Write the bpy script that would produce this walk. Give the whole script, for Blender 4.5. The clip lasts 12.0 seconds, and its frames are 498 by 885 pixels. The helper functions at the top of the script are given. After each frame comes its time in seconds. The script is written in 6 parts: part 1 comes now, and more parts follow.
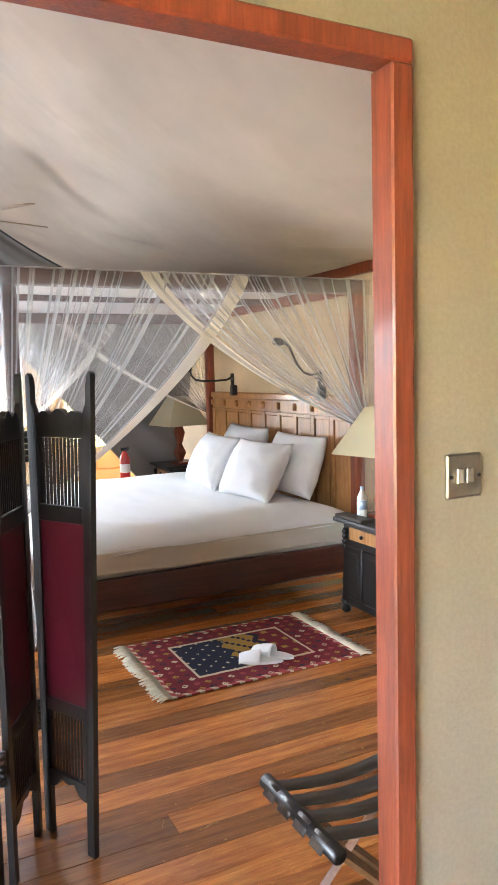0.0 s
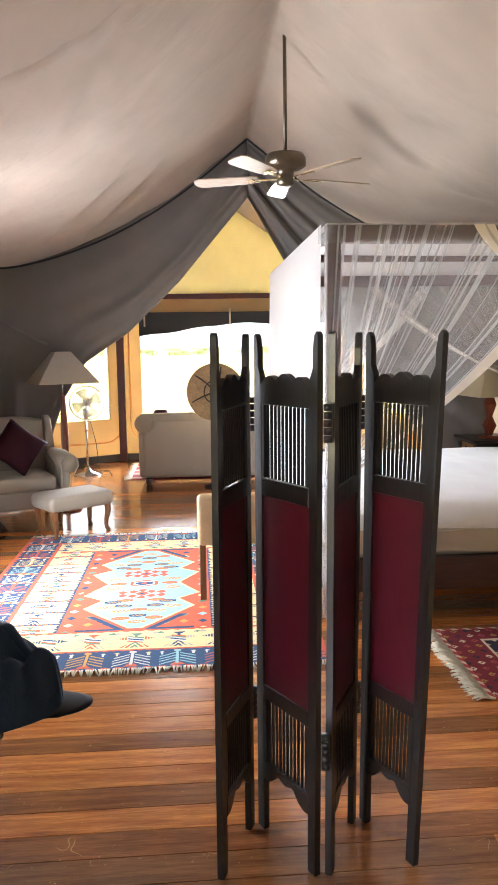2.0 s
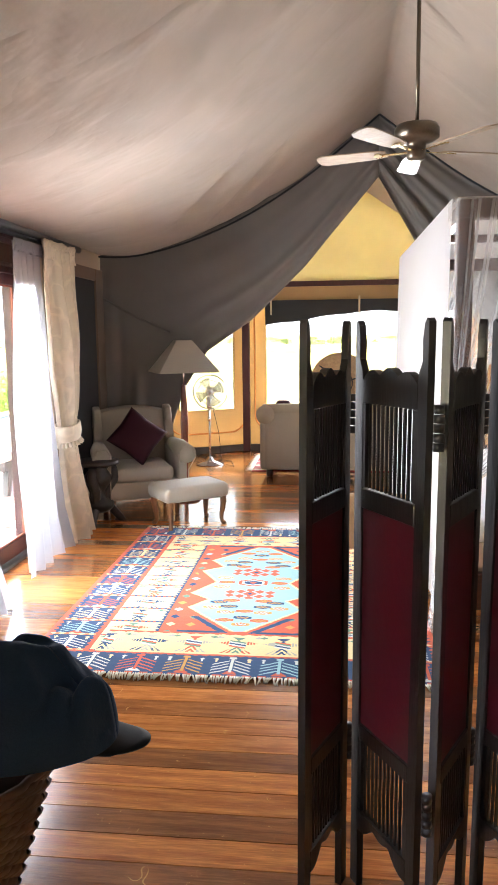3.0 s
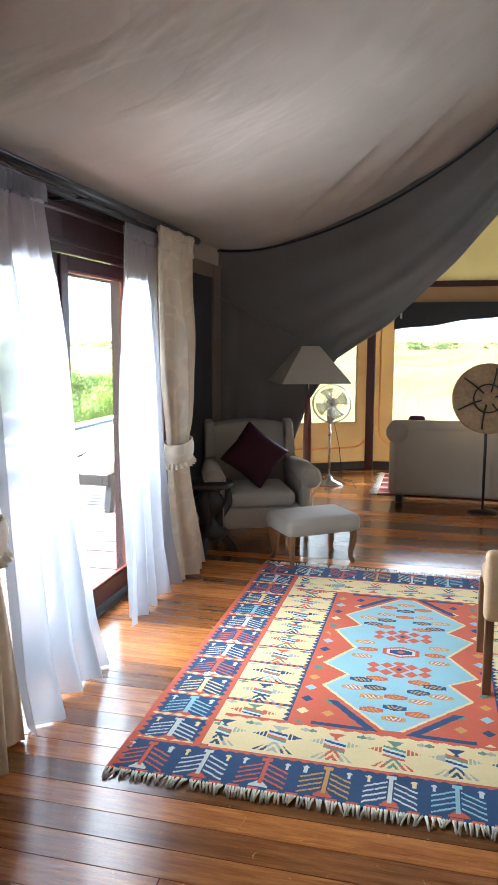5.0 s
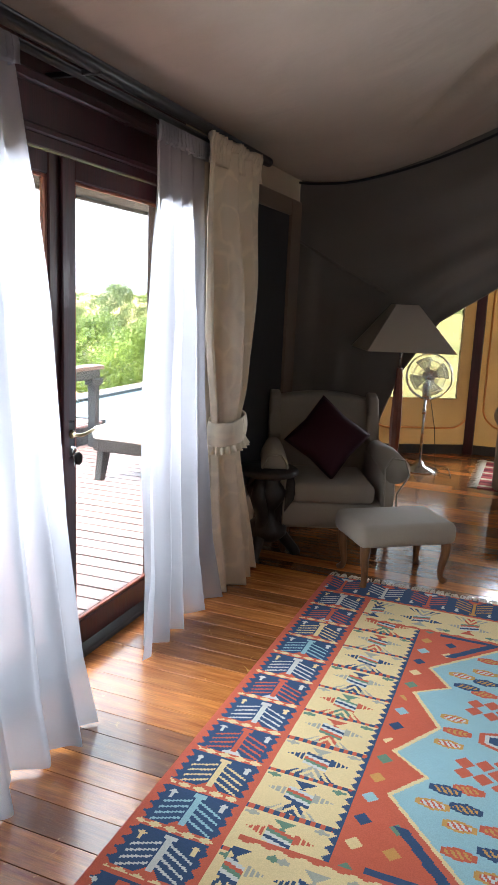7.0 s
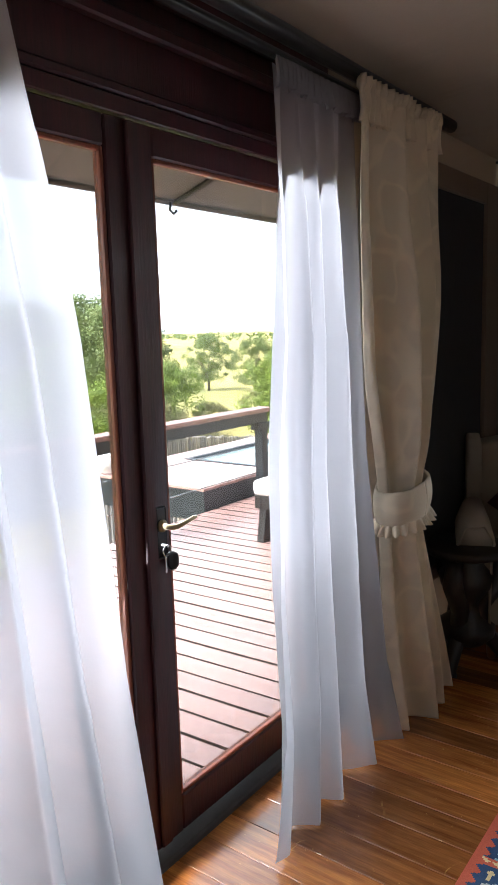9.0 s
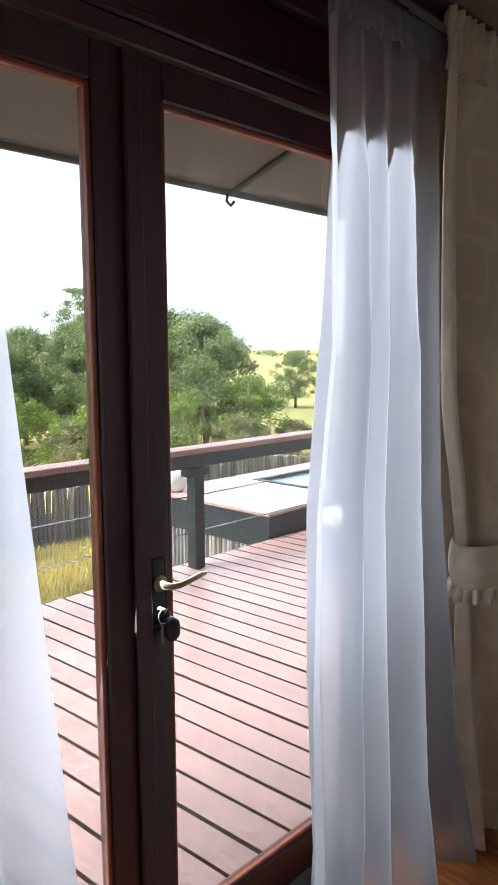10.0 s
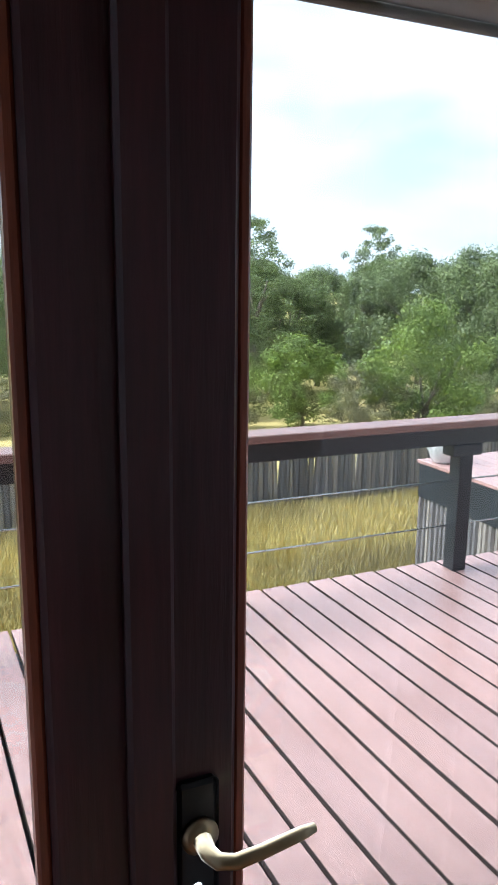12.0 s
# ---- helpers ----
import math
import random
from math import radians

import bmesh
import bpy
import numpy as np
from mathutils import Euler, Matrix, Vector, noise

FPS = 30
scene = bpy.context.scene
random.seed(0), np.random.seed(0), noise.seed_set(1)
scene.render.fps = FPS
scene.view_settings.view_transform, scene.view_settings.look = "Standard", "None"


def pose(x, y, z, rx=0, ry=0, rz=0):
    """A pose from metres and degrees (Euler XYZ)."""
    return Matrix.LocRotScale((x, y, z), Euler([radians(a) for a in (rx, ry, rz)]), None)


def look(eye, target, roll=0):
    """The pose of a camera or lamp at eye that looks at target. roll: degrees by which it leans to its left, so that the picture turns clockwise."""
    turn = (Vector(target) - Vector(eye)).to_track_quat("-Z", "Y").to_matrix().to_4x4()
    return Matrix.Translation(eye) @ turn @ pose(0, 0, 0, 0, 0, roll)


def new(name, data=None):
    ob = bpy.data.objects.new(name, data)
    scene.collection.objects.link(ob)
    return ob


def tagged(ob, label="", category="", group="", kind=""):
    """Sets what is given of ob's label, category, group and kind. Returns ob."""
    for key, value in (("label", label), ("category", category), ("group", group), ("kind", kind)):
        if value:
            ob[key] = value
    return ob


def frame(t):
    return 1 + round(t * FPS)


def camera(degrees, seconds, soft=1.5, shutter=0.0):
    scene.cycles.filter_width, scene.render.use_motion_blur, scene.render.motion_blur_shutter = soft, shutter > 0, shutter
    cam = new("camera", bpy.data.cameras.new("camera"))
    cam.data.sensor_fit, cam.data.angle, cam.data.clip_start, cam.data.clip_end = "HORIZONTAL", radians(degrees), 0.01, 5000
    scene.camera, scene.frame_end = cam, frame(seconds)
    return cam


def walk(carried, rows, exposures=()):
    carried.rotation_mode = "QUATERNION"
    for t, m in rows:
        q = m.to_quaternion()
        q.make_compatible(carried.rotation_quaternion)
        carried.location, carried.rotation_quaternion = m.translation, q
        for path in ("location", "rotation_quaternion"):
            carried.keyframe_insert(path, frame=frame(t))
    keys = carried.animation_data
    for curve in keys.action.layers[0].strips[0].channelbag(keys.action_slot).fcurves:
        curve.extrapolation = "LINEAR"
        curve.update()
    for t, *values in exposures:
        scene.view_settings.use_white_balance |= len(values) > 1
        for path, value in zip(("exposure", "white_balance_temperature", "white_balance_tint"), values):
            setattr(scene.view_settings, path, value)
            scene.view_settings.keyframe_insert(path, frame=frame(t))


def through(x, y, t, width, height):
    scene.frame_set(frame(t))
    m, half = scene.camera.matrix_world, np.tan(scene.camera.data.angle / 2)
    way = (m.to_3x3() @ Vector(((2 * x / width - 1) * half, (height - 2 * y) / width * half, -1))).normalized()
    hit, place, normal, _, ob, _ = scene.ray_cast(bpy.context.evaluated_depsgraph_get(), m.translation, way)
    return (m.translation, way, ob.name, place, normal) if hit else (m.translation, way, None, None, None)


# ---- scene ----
# camera and walk
cam = camera(37.5, 12.0)
PATH = [
    (0, (0.936, 0.119, 1.622), (1.816, 1.905, 1.43), -1.5),
    (0.5, (0.888, 0.215, 1.618), (1.608, 2.069, 1.401), -1.3),
    (1, (0.84, 0.295, 1.612), (1.371, 2.209, 1.379), -1.0),
    (1.5, (0.802, 0.336, 1.608), (1.147, 2.291, 1.362), -0.9),
    (2, (0.831, 0.421, 1.6), (0.972, 2.399, 1.338), -0.8),
    (2.5, (0.927, 0.563, 1.609), (0.872, 2.543, 1.335), -0.8),
    (3, (0.943, 0.706, 1.599), (0.724, 2.673, 1.312), -0.7),
    (3.5, (0.859, 0.909, 1.6), (0.574, 2.867, 1.306), -1.1),
    (5.5, (0.518, 1.81, 1.615), (-0.007, 3.722, 1.351), 0.5),
    (6, (0.495, 2.077, 1.595), (-0.052, 3.984, 1.341), 0.5),
    (6.5, (0.508, 2.376, 1.581), (-0.134, 4.246, 1.282), 1.9),
    (7, (0.412, 2.664, 1.563), (-0.299, 4.493, 1.178), 2.5),
    (7.5, (0.34, 2.898, 1.566), (-0.553, 4.639, 1.149), 0.1),
    (9.5, (-0.032, 3.941, 1.497), (-1.292, 5.472, 1.234), -1.0),
    (10, (-0.141, 4.167, 1.483), (-1.506, 5.607, 1.232), -0.3),
    (10.5, (-0.334, 4.4, 1.482), (-1.805, 5.722, 1.179), 0.1),
    (11, (-0.459, 4.617, 1.463), (-2.052, 5.77, 1.096), 0.0),
    (11.5, (-0.577, 4.807, 1.451), (-2.285, 5.766, 1.047), 0.4),
    (12, (-0.771, 4.935, 1.476), (-2.564, 5.723, 1.072), 0.7),
]
EXPO = [(0, 6.2, 5900, 10), (1, 6.2, 5900, 12), (1.5, 6.1, 6100, 13), (2.5, 5.95, 6300, 13), (3.5, 5.8, 6200, 14), (5.5, 4.8, 5500, 5), (6.5, 4.4, 5700, 8), (7.5, 4.25, 6200, 12), (9.5, 3.5, 6200, 12), (10.5, 3.1, 5800, 10), (11, 2.95, 5700, 10), (12, 2.9, 5600, 10)]
walk(cam, [(t, look(eye, target, roll)) for t, eye, target, roll in PATH], EXPO)

# world and sun: bright hazy day with broken cloud
SUN_EL, SUN_AZ = 50.0, 202.0
world = bpy.data.worlds.new("sky")
scene.world = world
world.use_nodes = True
wn, wl = world.node_tree.nodes, world.node_tree.links
wn.clear()
w_out = wn.new("ShaderNodeOutputWorld")
w_bg = wn.new("ShaderNodeBackground")
w_sky = wn.new("ShaderNodeTexSky")
w_sky.sky_type, w_sky.sun_disc = "NISHITA", False
w_sky.sun_elevation, w_sky.sun_rotation = radians(SUN_EL), radians(SUN_AZ)
w_sky.dust_density, w_sky.air_density = 2.5, 1.0
w_tc = wn.new("ShaderNodeTexCoord")
w_map = wn.new("ShaderNodeMapping")
w_map.inputs["Scale"].default_value = (1.0, 1.0, 3.4)
w_noise = wn.new("ShaderNodeTexNoise")
w_noise.inputs["Scale"].default_value = 3.1
w_noise.inputs["Detail"].default_value = 7.0
w_noise.inputs["Roughness"].default_value = 0.52
w_ramp = wn.new("ShaderNodeValToRGB")
w_ramp.color_ramp.elements[0].position, w_ramp.color_ramp.elements[1].position = 0.36, 0.56
w_ramp.color_ramp.elements[0].color = (0.42, 0.42, 0.42, 1)
w_mix = wn.new("ShaderNodeMix")
w_mix.data_type = "RGBA"
w_mix.inputs["B"].default_value = (4.5, 4.75, 5.0, 1)
wl.new(w_tc.outputs["Generated"], w_map.inputs["Vector"])
wl.new(w_map.outputs["Vector"], w_noise.inputs["Vector"])
wl.new(w_noise.outputs["Fac"], w_ramp.inputs["Fac"])
wl.new(w_ramp.outputs["Color"], w_mix.inputs["Factor"])
wl.new(w_sky.outputs["Color"], w_mix.inputs["A"])
wl.new(w_mix.outputs["Result"], w_bg.inputs["Color"])
w_bg.inputs["Strength"].default_value = 0.15
wl.new(w_bg.outputs["Background"], w_out.inputs["Surface"])
sun = new("sun", bpy.data.lights.new("sun", "SUN"))
sun.data.energy, sun.data.angle, sun.data.color = 3.7, radians(30), (1.0, 0.96, 0.90)
s_el, s_az = radians(SUN_EL), radians(SUN_AZ)
s_dir = Vector((math.cos(s_el) * math.sin(s_az), math.cos(s_el) * math.cos(s_az), math.sin(s_el)))
sun.matrix_world = look(s_dir * 60, (0, 0, 0))

# added fill lamp at an assumed, unseen wall opening behind the camera
wl_ = new("rear_fill_light", bpy.data.lights.new("rear_fill_light", "AREA"))
wl_.data.shape, wl_.data.size, wl_.data.size_y, wl_.data.energy, wl_.data.color = "RECTANGLE", 1.3, 1.8, 0.6, (0.93, 0.97, 1.0)
wl_.matrix_world = look((-1.40, -0.65, 1.38), (0.4, -0.45, 0.65))


def opening_light(name, x, y, z, w, h, energy, target, spread):
    """Daylight that comes in at one glazed opening."""
    ob = new(name, bpy.data.lights.new(name, "AREA"))
    ob.data.shape, ob.data.size, ob.data.size_y, ob.data.energy, ob.data.color = "RECTANGLE", w, h, energy, (0.95, 0.98, 1.0)
    ob.data.spread = radians(spread)
    ob.matrix_world = look((x, y, z), target)
    return ob


opening_light("door_daylight", -1.295, 5.085, 1.10, 1.55, 1.75, 3.7, (3.0, 5.085, 0.40), 140)
opening_light("end_window_daylight", 1.38, 10.80, 1.30, 2.5, 1.2, 4.4, (1.0, 4.0, -1.2), 110)

# ---- materials ----
def node_mat(name):
    m = bpy.data.materials.new(name)
    m.use_nodes = True
    nt = m.node_tree
    return m, nt.nodes, nt.links, nt.nodes["Principled BSDF"]


def coords(n, l, scale, which="Object"):
    tc, mp = n.new("ShaderNodeTexCoord"), n.new("ShaderNodeMapping")
    mp.inputs["Scale"].default_value = scale
    l.new(tc.outputs[which], mp.inputs["Vector"])
    return mp.outputs["Vector"]


def noise_tex(n, l, vec, scale, detail=4.0, rough=0.6):
    t = n.new("ShaderNodeTexNoise")
    t.inputs["Scale"].default_value, t.inputs["Detail"].default_value, t.inputs["Roughness"].default_value = scale, detail, rough
    l.new(vec, t.inputs["Vector"])
    return t.outputs["Fac"]


def ramp(n, l, fac, stops):
    r = n.new("ShaderNodeValToRGB")
    el = r.color_ramp.elements
    while len(el) < len(stops):
        el.new(0.5)
    for e, (p, c) in zip(el, stops):
        e.position, e.color = p, (*c, 1)
    l.new(fac, r.inputs["Fac"])
    return r.outputs["Color"]


def mixc(n, l, fac, a, b, mode="MIX"):
    m = n.new("ShaderNodeMix")
    m.data_type, m.blend_type = "RGBA", mode
    for sock, v in ((m.inputs["Factor"], fac), (m.inputs["A"], a), (m.inputs["B"], b)):
        if isinstance(v, (int, float)):
            sock.default_value = v
        elif isinstance(v, tuple):
            sock.default_value = (*v, 1)
        else:
            l.new(v, sock)
    return m.outputs["Result"]


def bump(n, l, bsdf, height, strength, dist=0.01):
    b = n.new("ShaderNodeBump")
    b.inputs["Strength"].default_value, b.inputs["Distance"].default_value = strength, dist
    l.new(height, b.inputs["Height"])
    l.new(b.outputs["Normal"], bsdf.inputs["Normal"])
    return b


def shade(c, k):
    return tuple(min(1.0, v * k) for v in c)


def plain(name, color, rough=0.6, metal=0.0, vary=0.18, scale=6.0, bumps=0.15, fine=60.0, coat=0.0):
    """Two scales of variation on one colour."""
    m, n, l, b = node_mat(name)
    v = coords(n, l, (1, 1, 1))
    big, small = noise_tex(n, l, v, scale), noise_tex(n, l, v, fine, 3.0)
    c1 = ramp(n, l, big, [(0.3, shade(color, 1 - vary)), (0.7, shade(color, 1 + vary))])
    c2 = ramp(n, l, small, [(0.3, (0.88, 0.88, 0.88)), (0.7, (1, 1, 1))])
    l.new(mixc(n, l, 1.0, c1, c2, "MULTIPLY"), b.inputs["Base Color"])
    rr = n.new("ShaderNodeMapRange")
    rr.inputs["To Min"].default_value, rr.inputs["To Max"].default_value = max(0.03, rough - 0.08), min(1, rough + 0.1)
    l.new(big, rr.inputs["Value"])
    l.new(rr.outputs["Result"], b.inputs["Roughness"])
    b.inputs["Metallic"].default_value = metal
    b.inputs["Coat Weight"].default_value = coat
    b.inputs["Coat Roughness"].default_value = 0.15
    bump(n, l, b, small, bumps, 0.004)
    return m


def wood(name, dark, light, rough=0.35, grain=(1, 14, 14), per_object=0.0, coat=0.3, scratches=0.0, bumps=0.25):
    m, n, l, b = node_mat(name)
    tc = n.new("ShaderNodeTexCoord")
    oi = n.new("ShaderNodeObjectInfo")
    add = n.new("ShaderNodeVectorMath")
    sc = n.new("ShaderNodeVectorMath")
    sc.operation = "SCALE"
    comb = n.new("ShaderNodeCombineXYZ")
    for k in range(3):
        l.new(oi.outputs["Random"], comb.inputs[k])
    l.new(comb.outputs["Vector"], sc.inputs[0])
    sc.inputs["Scale"].default_value = 37.0
    l.new(tc.outputs["Object"], add.inputs[0])
    l.new(sc.outputs["Vector"], add.inputs[1])
    mp = n.new("ShaderNodeMapping")
    mp.inputs["Scale"].default_value = grain
    l.new(add.outputs["Vector"], mp.inputs["Vector"])
    v = mp.outputs["Vector"]
    g1, g2 = noise_tex(n, l, v, 2.2, 6.0, 0.65), noise_tex(n, l, v, 11.0, 3.0)
    c1 = ramp(n, l, g1, [(0.28, dark), (0.72, light)])
    c2 = ramp(n, l, g2, [(0.3, (0.72, 0.72, 0.72)), (0.65, (1, 1, 1))])
    col = mixc(n, l, 1.0, c1, c2, "MULTIPLY")
    if per_object:
        pr = n.new("ShaderNodeValToRGB")
        el = pr.color_ramp.elements
        el[0].color = (1 - per_object * 1.25, 1 - per_object * 1.2, 1 - per_object * 1.05, 1)
        el[1].color = (1 + per_object * 0.6, 1 + per_object * 0.5, 1 + per_object * 0.3, 1)
        el.new(0.38).color = (1 - per_object * 0.8, 1 - per_object * 0.85, 1 - per_object * 0.75, 1)
        el.new(0.52).color = (1, 1 - per_object * 0.08, 1 - per_object * 0.2, 1)
        l.new(oi.outputs["Random"], pr.inputs["Fac"])
        col = mixc(n, l, 1.0, col, pr.outputs["Color"], "MULTIPLY")
    rmin = rough
    if scratches:
        v2 = add.outputs["Vector"]
        nv = n.new("ShaderNodeTexNoise")
        nv.inputs["Scale"].default_value = 4.0
        l.new(v2, nv.inputs["Vector"])
        warped = mixc(n, l, 0.35, v2, nv.outputs["Color"], "ADD")
        vo = n.new("ShaderNodeTexVoronoi")
        vo.feature = "DISTANCE_TO_EDGE"
        vo.inputs["Scale"].default_value = 5.0
        l.new(warped, vo.inputs["Vector"])
        line = ramp(n, l, vo.outputs["Distance"], [(0.004, (1, 1, 1)), (0.012, (0, 0, 0))])
        worn = ramp(n, l, noise_tex(n, l, v2, 5.0, 5.0), [(0.60, (0, 0, 0)), (0.68, (1, 1, 1))])
        specks = ramp(n, l, noise_tex(n, l, v2, 48.0, 6.0), [(0.67, (0, 0, 0)), (0.72, (1, 1, 1))])
        sr = mixc(n, l, 1.0, mixc(n, l, 1.0, line, worn, "MULTIPLY"), specks, "LIGHTEN")
        fac = n.new("ShaderNodeMath")
        fac.operation = "MULTIPLY"
        l.new(sr, fac.inputs[0])
        fac.inputs[1].default_value = scratches
        col = mixc(n, l, fac.outputs["Value"], col, shade(light, 2.0))
    l.new(col, b.inputs["Base Color"])
    rr = n.new("ShaderNodeMapRange")
    rr.inputs["To Min"].default_value, rr.inputs["To Max"].default_value = rmin * 0.7, rmin * 1.4
    l.new(g1, rr.inputs["Value"])
    l.new(rr.outputs["Result"], b.inputs["Roughness"])
    b.inputs["Coat Weight"].default_value = coat
    b.inputs["Coat Roughness"].default_value = 0.12
    bump(n, l, b, g2, bumps, 0.003)
    return m


def cloth(name, color, through=0.0, clear=0.0, rough=0.9, weave=420.0, vary=0.12, wrinkle=0.3, wscale=5.0, sheen=0.2):
    """Woven cloth: through = share of light that passes as a glow, clear = share that passes straight between the threads."""
    m, n, l, b = node_mat(name)
    v = coords(n, l, (1, 1, 1))
    big, med, fine = noise_tex(n, l, v, 1.3, 3.0), noise_tex(n, l, v, wscale, 5.0), noise_tex(n, l, v, weave, 2.0)
    c1 = ramp(n, l, big, [(0.3, shade(color, 1 - vary)), (0.7, shade(color, 1 + vary * 0.6))])
    c2 = ramp(n, l, fine, [(0.35, (0.86, 0.86, 0.86)), (0.65, (1, 1, 1))])
    col = mixc(n, l, 1.0, c1, c2, "MULTIPLY")
    l.new(col, b.inputs["Base Color"])
    b.inputs["Roughness"].default_value = rough
    b.inputs["Sheen Weight"].default_value = sheen
    b.inputs["Specular IOR Level"].default_value = 0.18
    bp = bump(n, l, b, med, wrinkle, 0.02)
    out = n["Material Output"]
    last = b.outputs["BSDF"]
    if through:
        tr, mx = n.new("ShaderNodeBsdfTranslucent"), n.new("ShaderNodeMixShader")
        l.new(col, tr.inputs["Color"])
        l.new(bp.outputs["Normal"], tr.inputs["Normal"])
        mx.inputs["Fac"].default_value = through
        l.new(last, mx.inputs[1])
        l.new(tr.outputs["BSDF"], mx.inputs[2])
        last = mx.outputs["Shader"]
    if clear:
        tp, mx2 = n.new("ShaderNodeBsdfTransparent"), n.new("ShaderNodeMixShader")
        mx2.inputs["Fac"].default_value = clear
        l.new(last, mx2.inputs[1])
        l.new(tp.outputs["BSDF"], mx2.inputs[2])
        last = mx2.outputs["Shader"]
    l.new(last, out.inputs["Surface"])
    return m


def glass_mat(name, tint):
    m, n, l, b = node_mat(name)
    b.inputs["Base Color"].default_value = (1, 1, 1, 1)
    b.inputs["Roughness"].default_value = 0.02
    tp, mx = n.new("ShaderNodeBsdfTransparent"), n.new("ShaderNodeMixShader")
    gl = n.new("ShaderNodeBsdfGlossy")
    gl.inputs["Roughness"].default_value = 0.02
    tp.inputs["Color"].default_value = (*tint, 1)
    mx.inputs["Fac"].default_value = 0.035
    l.new(tp.outputs["BSDF"], mx.inputs[1])
    l.new(gl.outputs["BSDF"], mx.inputs[2])
    l.new(mx.outputs["Shader"], n["Material Output"].inputs["Surface"])
    return m


def leaf_mat(name, dark, light):
    m, n, l, b = node_mat(name)
    g, oi = n.new("ShaderNodeNewGeometry"), n.new("ShaderNodeObjectInfo")
    v = coords(n, l, (1, 1, 1))
    c = ramp(n, l, g.outputs["Random Per Island"], [(0.0, dark), (1.0, light)])
    c2 = ramp(n, l, noise_tex(n, l, v, 0.9, 3.0), [(0.35, (0.65, 0.65, 0.65)), (0.65, (1.15, 1.15, 1.0))])
    col = mixc(n, l, 1.0, c, c2, "MULTIPLY")
    l.new(col, b.inputs["Base Color"])
    b.inputs["Roughness"].default_value = 0.55
    tr, mx = n.new("ShaderNodeBsdfTranslucent"), n.new("ShaderNodeMixShader")
    l.new(col, tr.inputs["Color"])
    mx.inputs["Fac"].default_value = 0.4
    l.new(b.outputs["BSDF"], mx.inputs[1])
    l.new(tr.outputs["BSDF"], mx.inputs[2])
    l.new(mx.outputs["Shader"], n["Material Output"].inputs["Surface"])
    return m


M_CANVAS = cloth("tent_canvas", (0.48, 0.405, 0.33), through=0.021, weave=300, wrinkle=0.5, wscale=1.6)
M_PLEAT = cloth("net_pleat", (0.95, 0.94, 0.93), through=0.5, clear=0.58, weave=900, wrinkle=0.05, sheen=0.0, vary=0.03)
M_FLAP = cloth("flap_canvas", (0.21, 0.195, 0.18), weave=300, wrinkle=0.35, wscale=1.8)
M_WALLCANVAS = cloth("wall_canvas", (0.50, 0.42, 0.32), through=0.17, weave=300, wrinkle=0.3, wscale=2.5)
M_FARCANVAS = cloth("far_canvas", (0.50, 0.365, 0.195), through=0.35, weave=300, wrinkle=0.3, wscale=2.5)
M_TRIMCANVAS = cloth("brown_trim_canvas", (0.20, 0.145, 0.105), weave=300, wrinkle=0.3, wscale=2.5)
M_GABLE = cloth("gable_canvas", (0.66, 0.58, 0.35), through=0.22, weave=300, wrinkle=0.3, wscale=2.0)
M_PLASTER = plain("khaki_plaster", (0.34, 0.30, 0.215), 0.85, vary=0.06, scale=2.5, bumps=0.25, fine=90)
M_REDWOOD = wood("red_gum_trim", (0.15, 0.032, 0.014), (0.34, 0.080, 0.032), 0.45, (14, 14, 1.2), coat=0.12)
M_DOORWOOD = wood("dark_red_door_wood", (0.032, 0.0065, 0.0095), (0.076, 0.0145, 0.020), 0.42, (14, 14, 1.0), coat=0.25)
M_DARKWOOD = wood("black_brown_wood", (0.006, 0.005, 0.0045), (0.020, 0.015, 0.013), 0.42, (12, 12, 1.2), coat=0.15)
M_MAHOG = wood("mahogany_rail", (0.055, 0.018, 0.012), (0.11, 0.035, 0.022), 0.35, (1.0, 14, 14), coat=0.3)
M_PINE = wood("golden_headboard", (0.36, 0.155, 0.045), (0.60, 0.30, 0.10), 0.40, (14, 14, 1.0), coat=0.3)
M_WALNUT = wood("walnut_leg", (0.13, 0.055, 0.020), (0.26, 0.12, 0.045), 0.35, (12, 12, 1.2), coat=0.3)
M_LAMPWOOD = wood("red_lamp_wood", (0.16, 0.030, 0.014), (0.30, 0.07, 0.03), 0.3, (12, 12, 1.2), coat=0.5)
M_FLOOR = wood("varnished_floor", (0.30, 0.085, 0.022), (0.74, 0.300, 0.075), 0.18, (1.3, 15, 15), per_object=0.46, coat=0.6, scratches=0.40, bumps=0.2)
M_DECK = wood("red_deck", (0.42, 0.245, 0.215), (0.50, 0.315, 0.285), 0.32, (1.5, 7, 7), per_object=0.07, coat=0.22, scratches=0.15)
M_RAILTOP = wood("rail_top", (0.22, 0.11, 0.09), (0.34, 0.19, 0.16), 0.4, (14, 1.4, 14), coat=0.2)
M_RAILDARK = plain("dark_rail_paint", (0.022, 0.026, 0.030), 0.45, vary=0.25, bumps=0.04)
M_BOARDSIDE = plain("dark_board_edge", (0.055, 0.035, 0.030), 0.85, vary=0.3)
M_POLE = wood("grey_fence_pole", (0.19, 0.17, 0.155), (0.40, 0.365, 0.33), 0.9, (16, 16, 1.5), per_object=0.35, coat=0.0, bumps=0.5)
M_SHEER = cloth("white_sheer", (0.44, 0.445, 0.48), through=0.55, clear=0.17, weave=700, wrinkle=0.1, sheen=0.0, vary=0.03)
M_NET = cloth("mosquito_net", (0.95, 0.94, 0.94), through=0.50, clear=0.735, weave=900, wrinkle=0.05, sheen=0.0, vary=0.03)
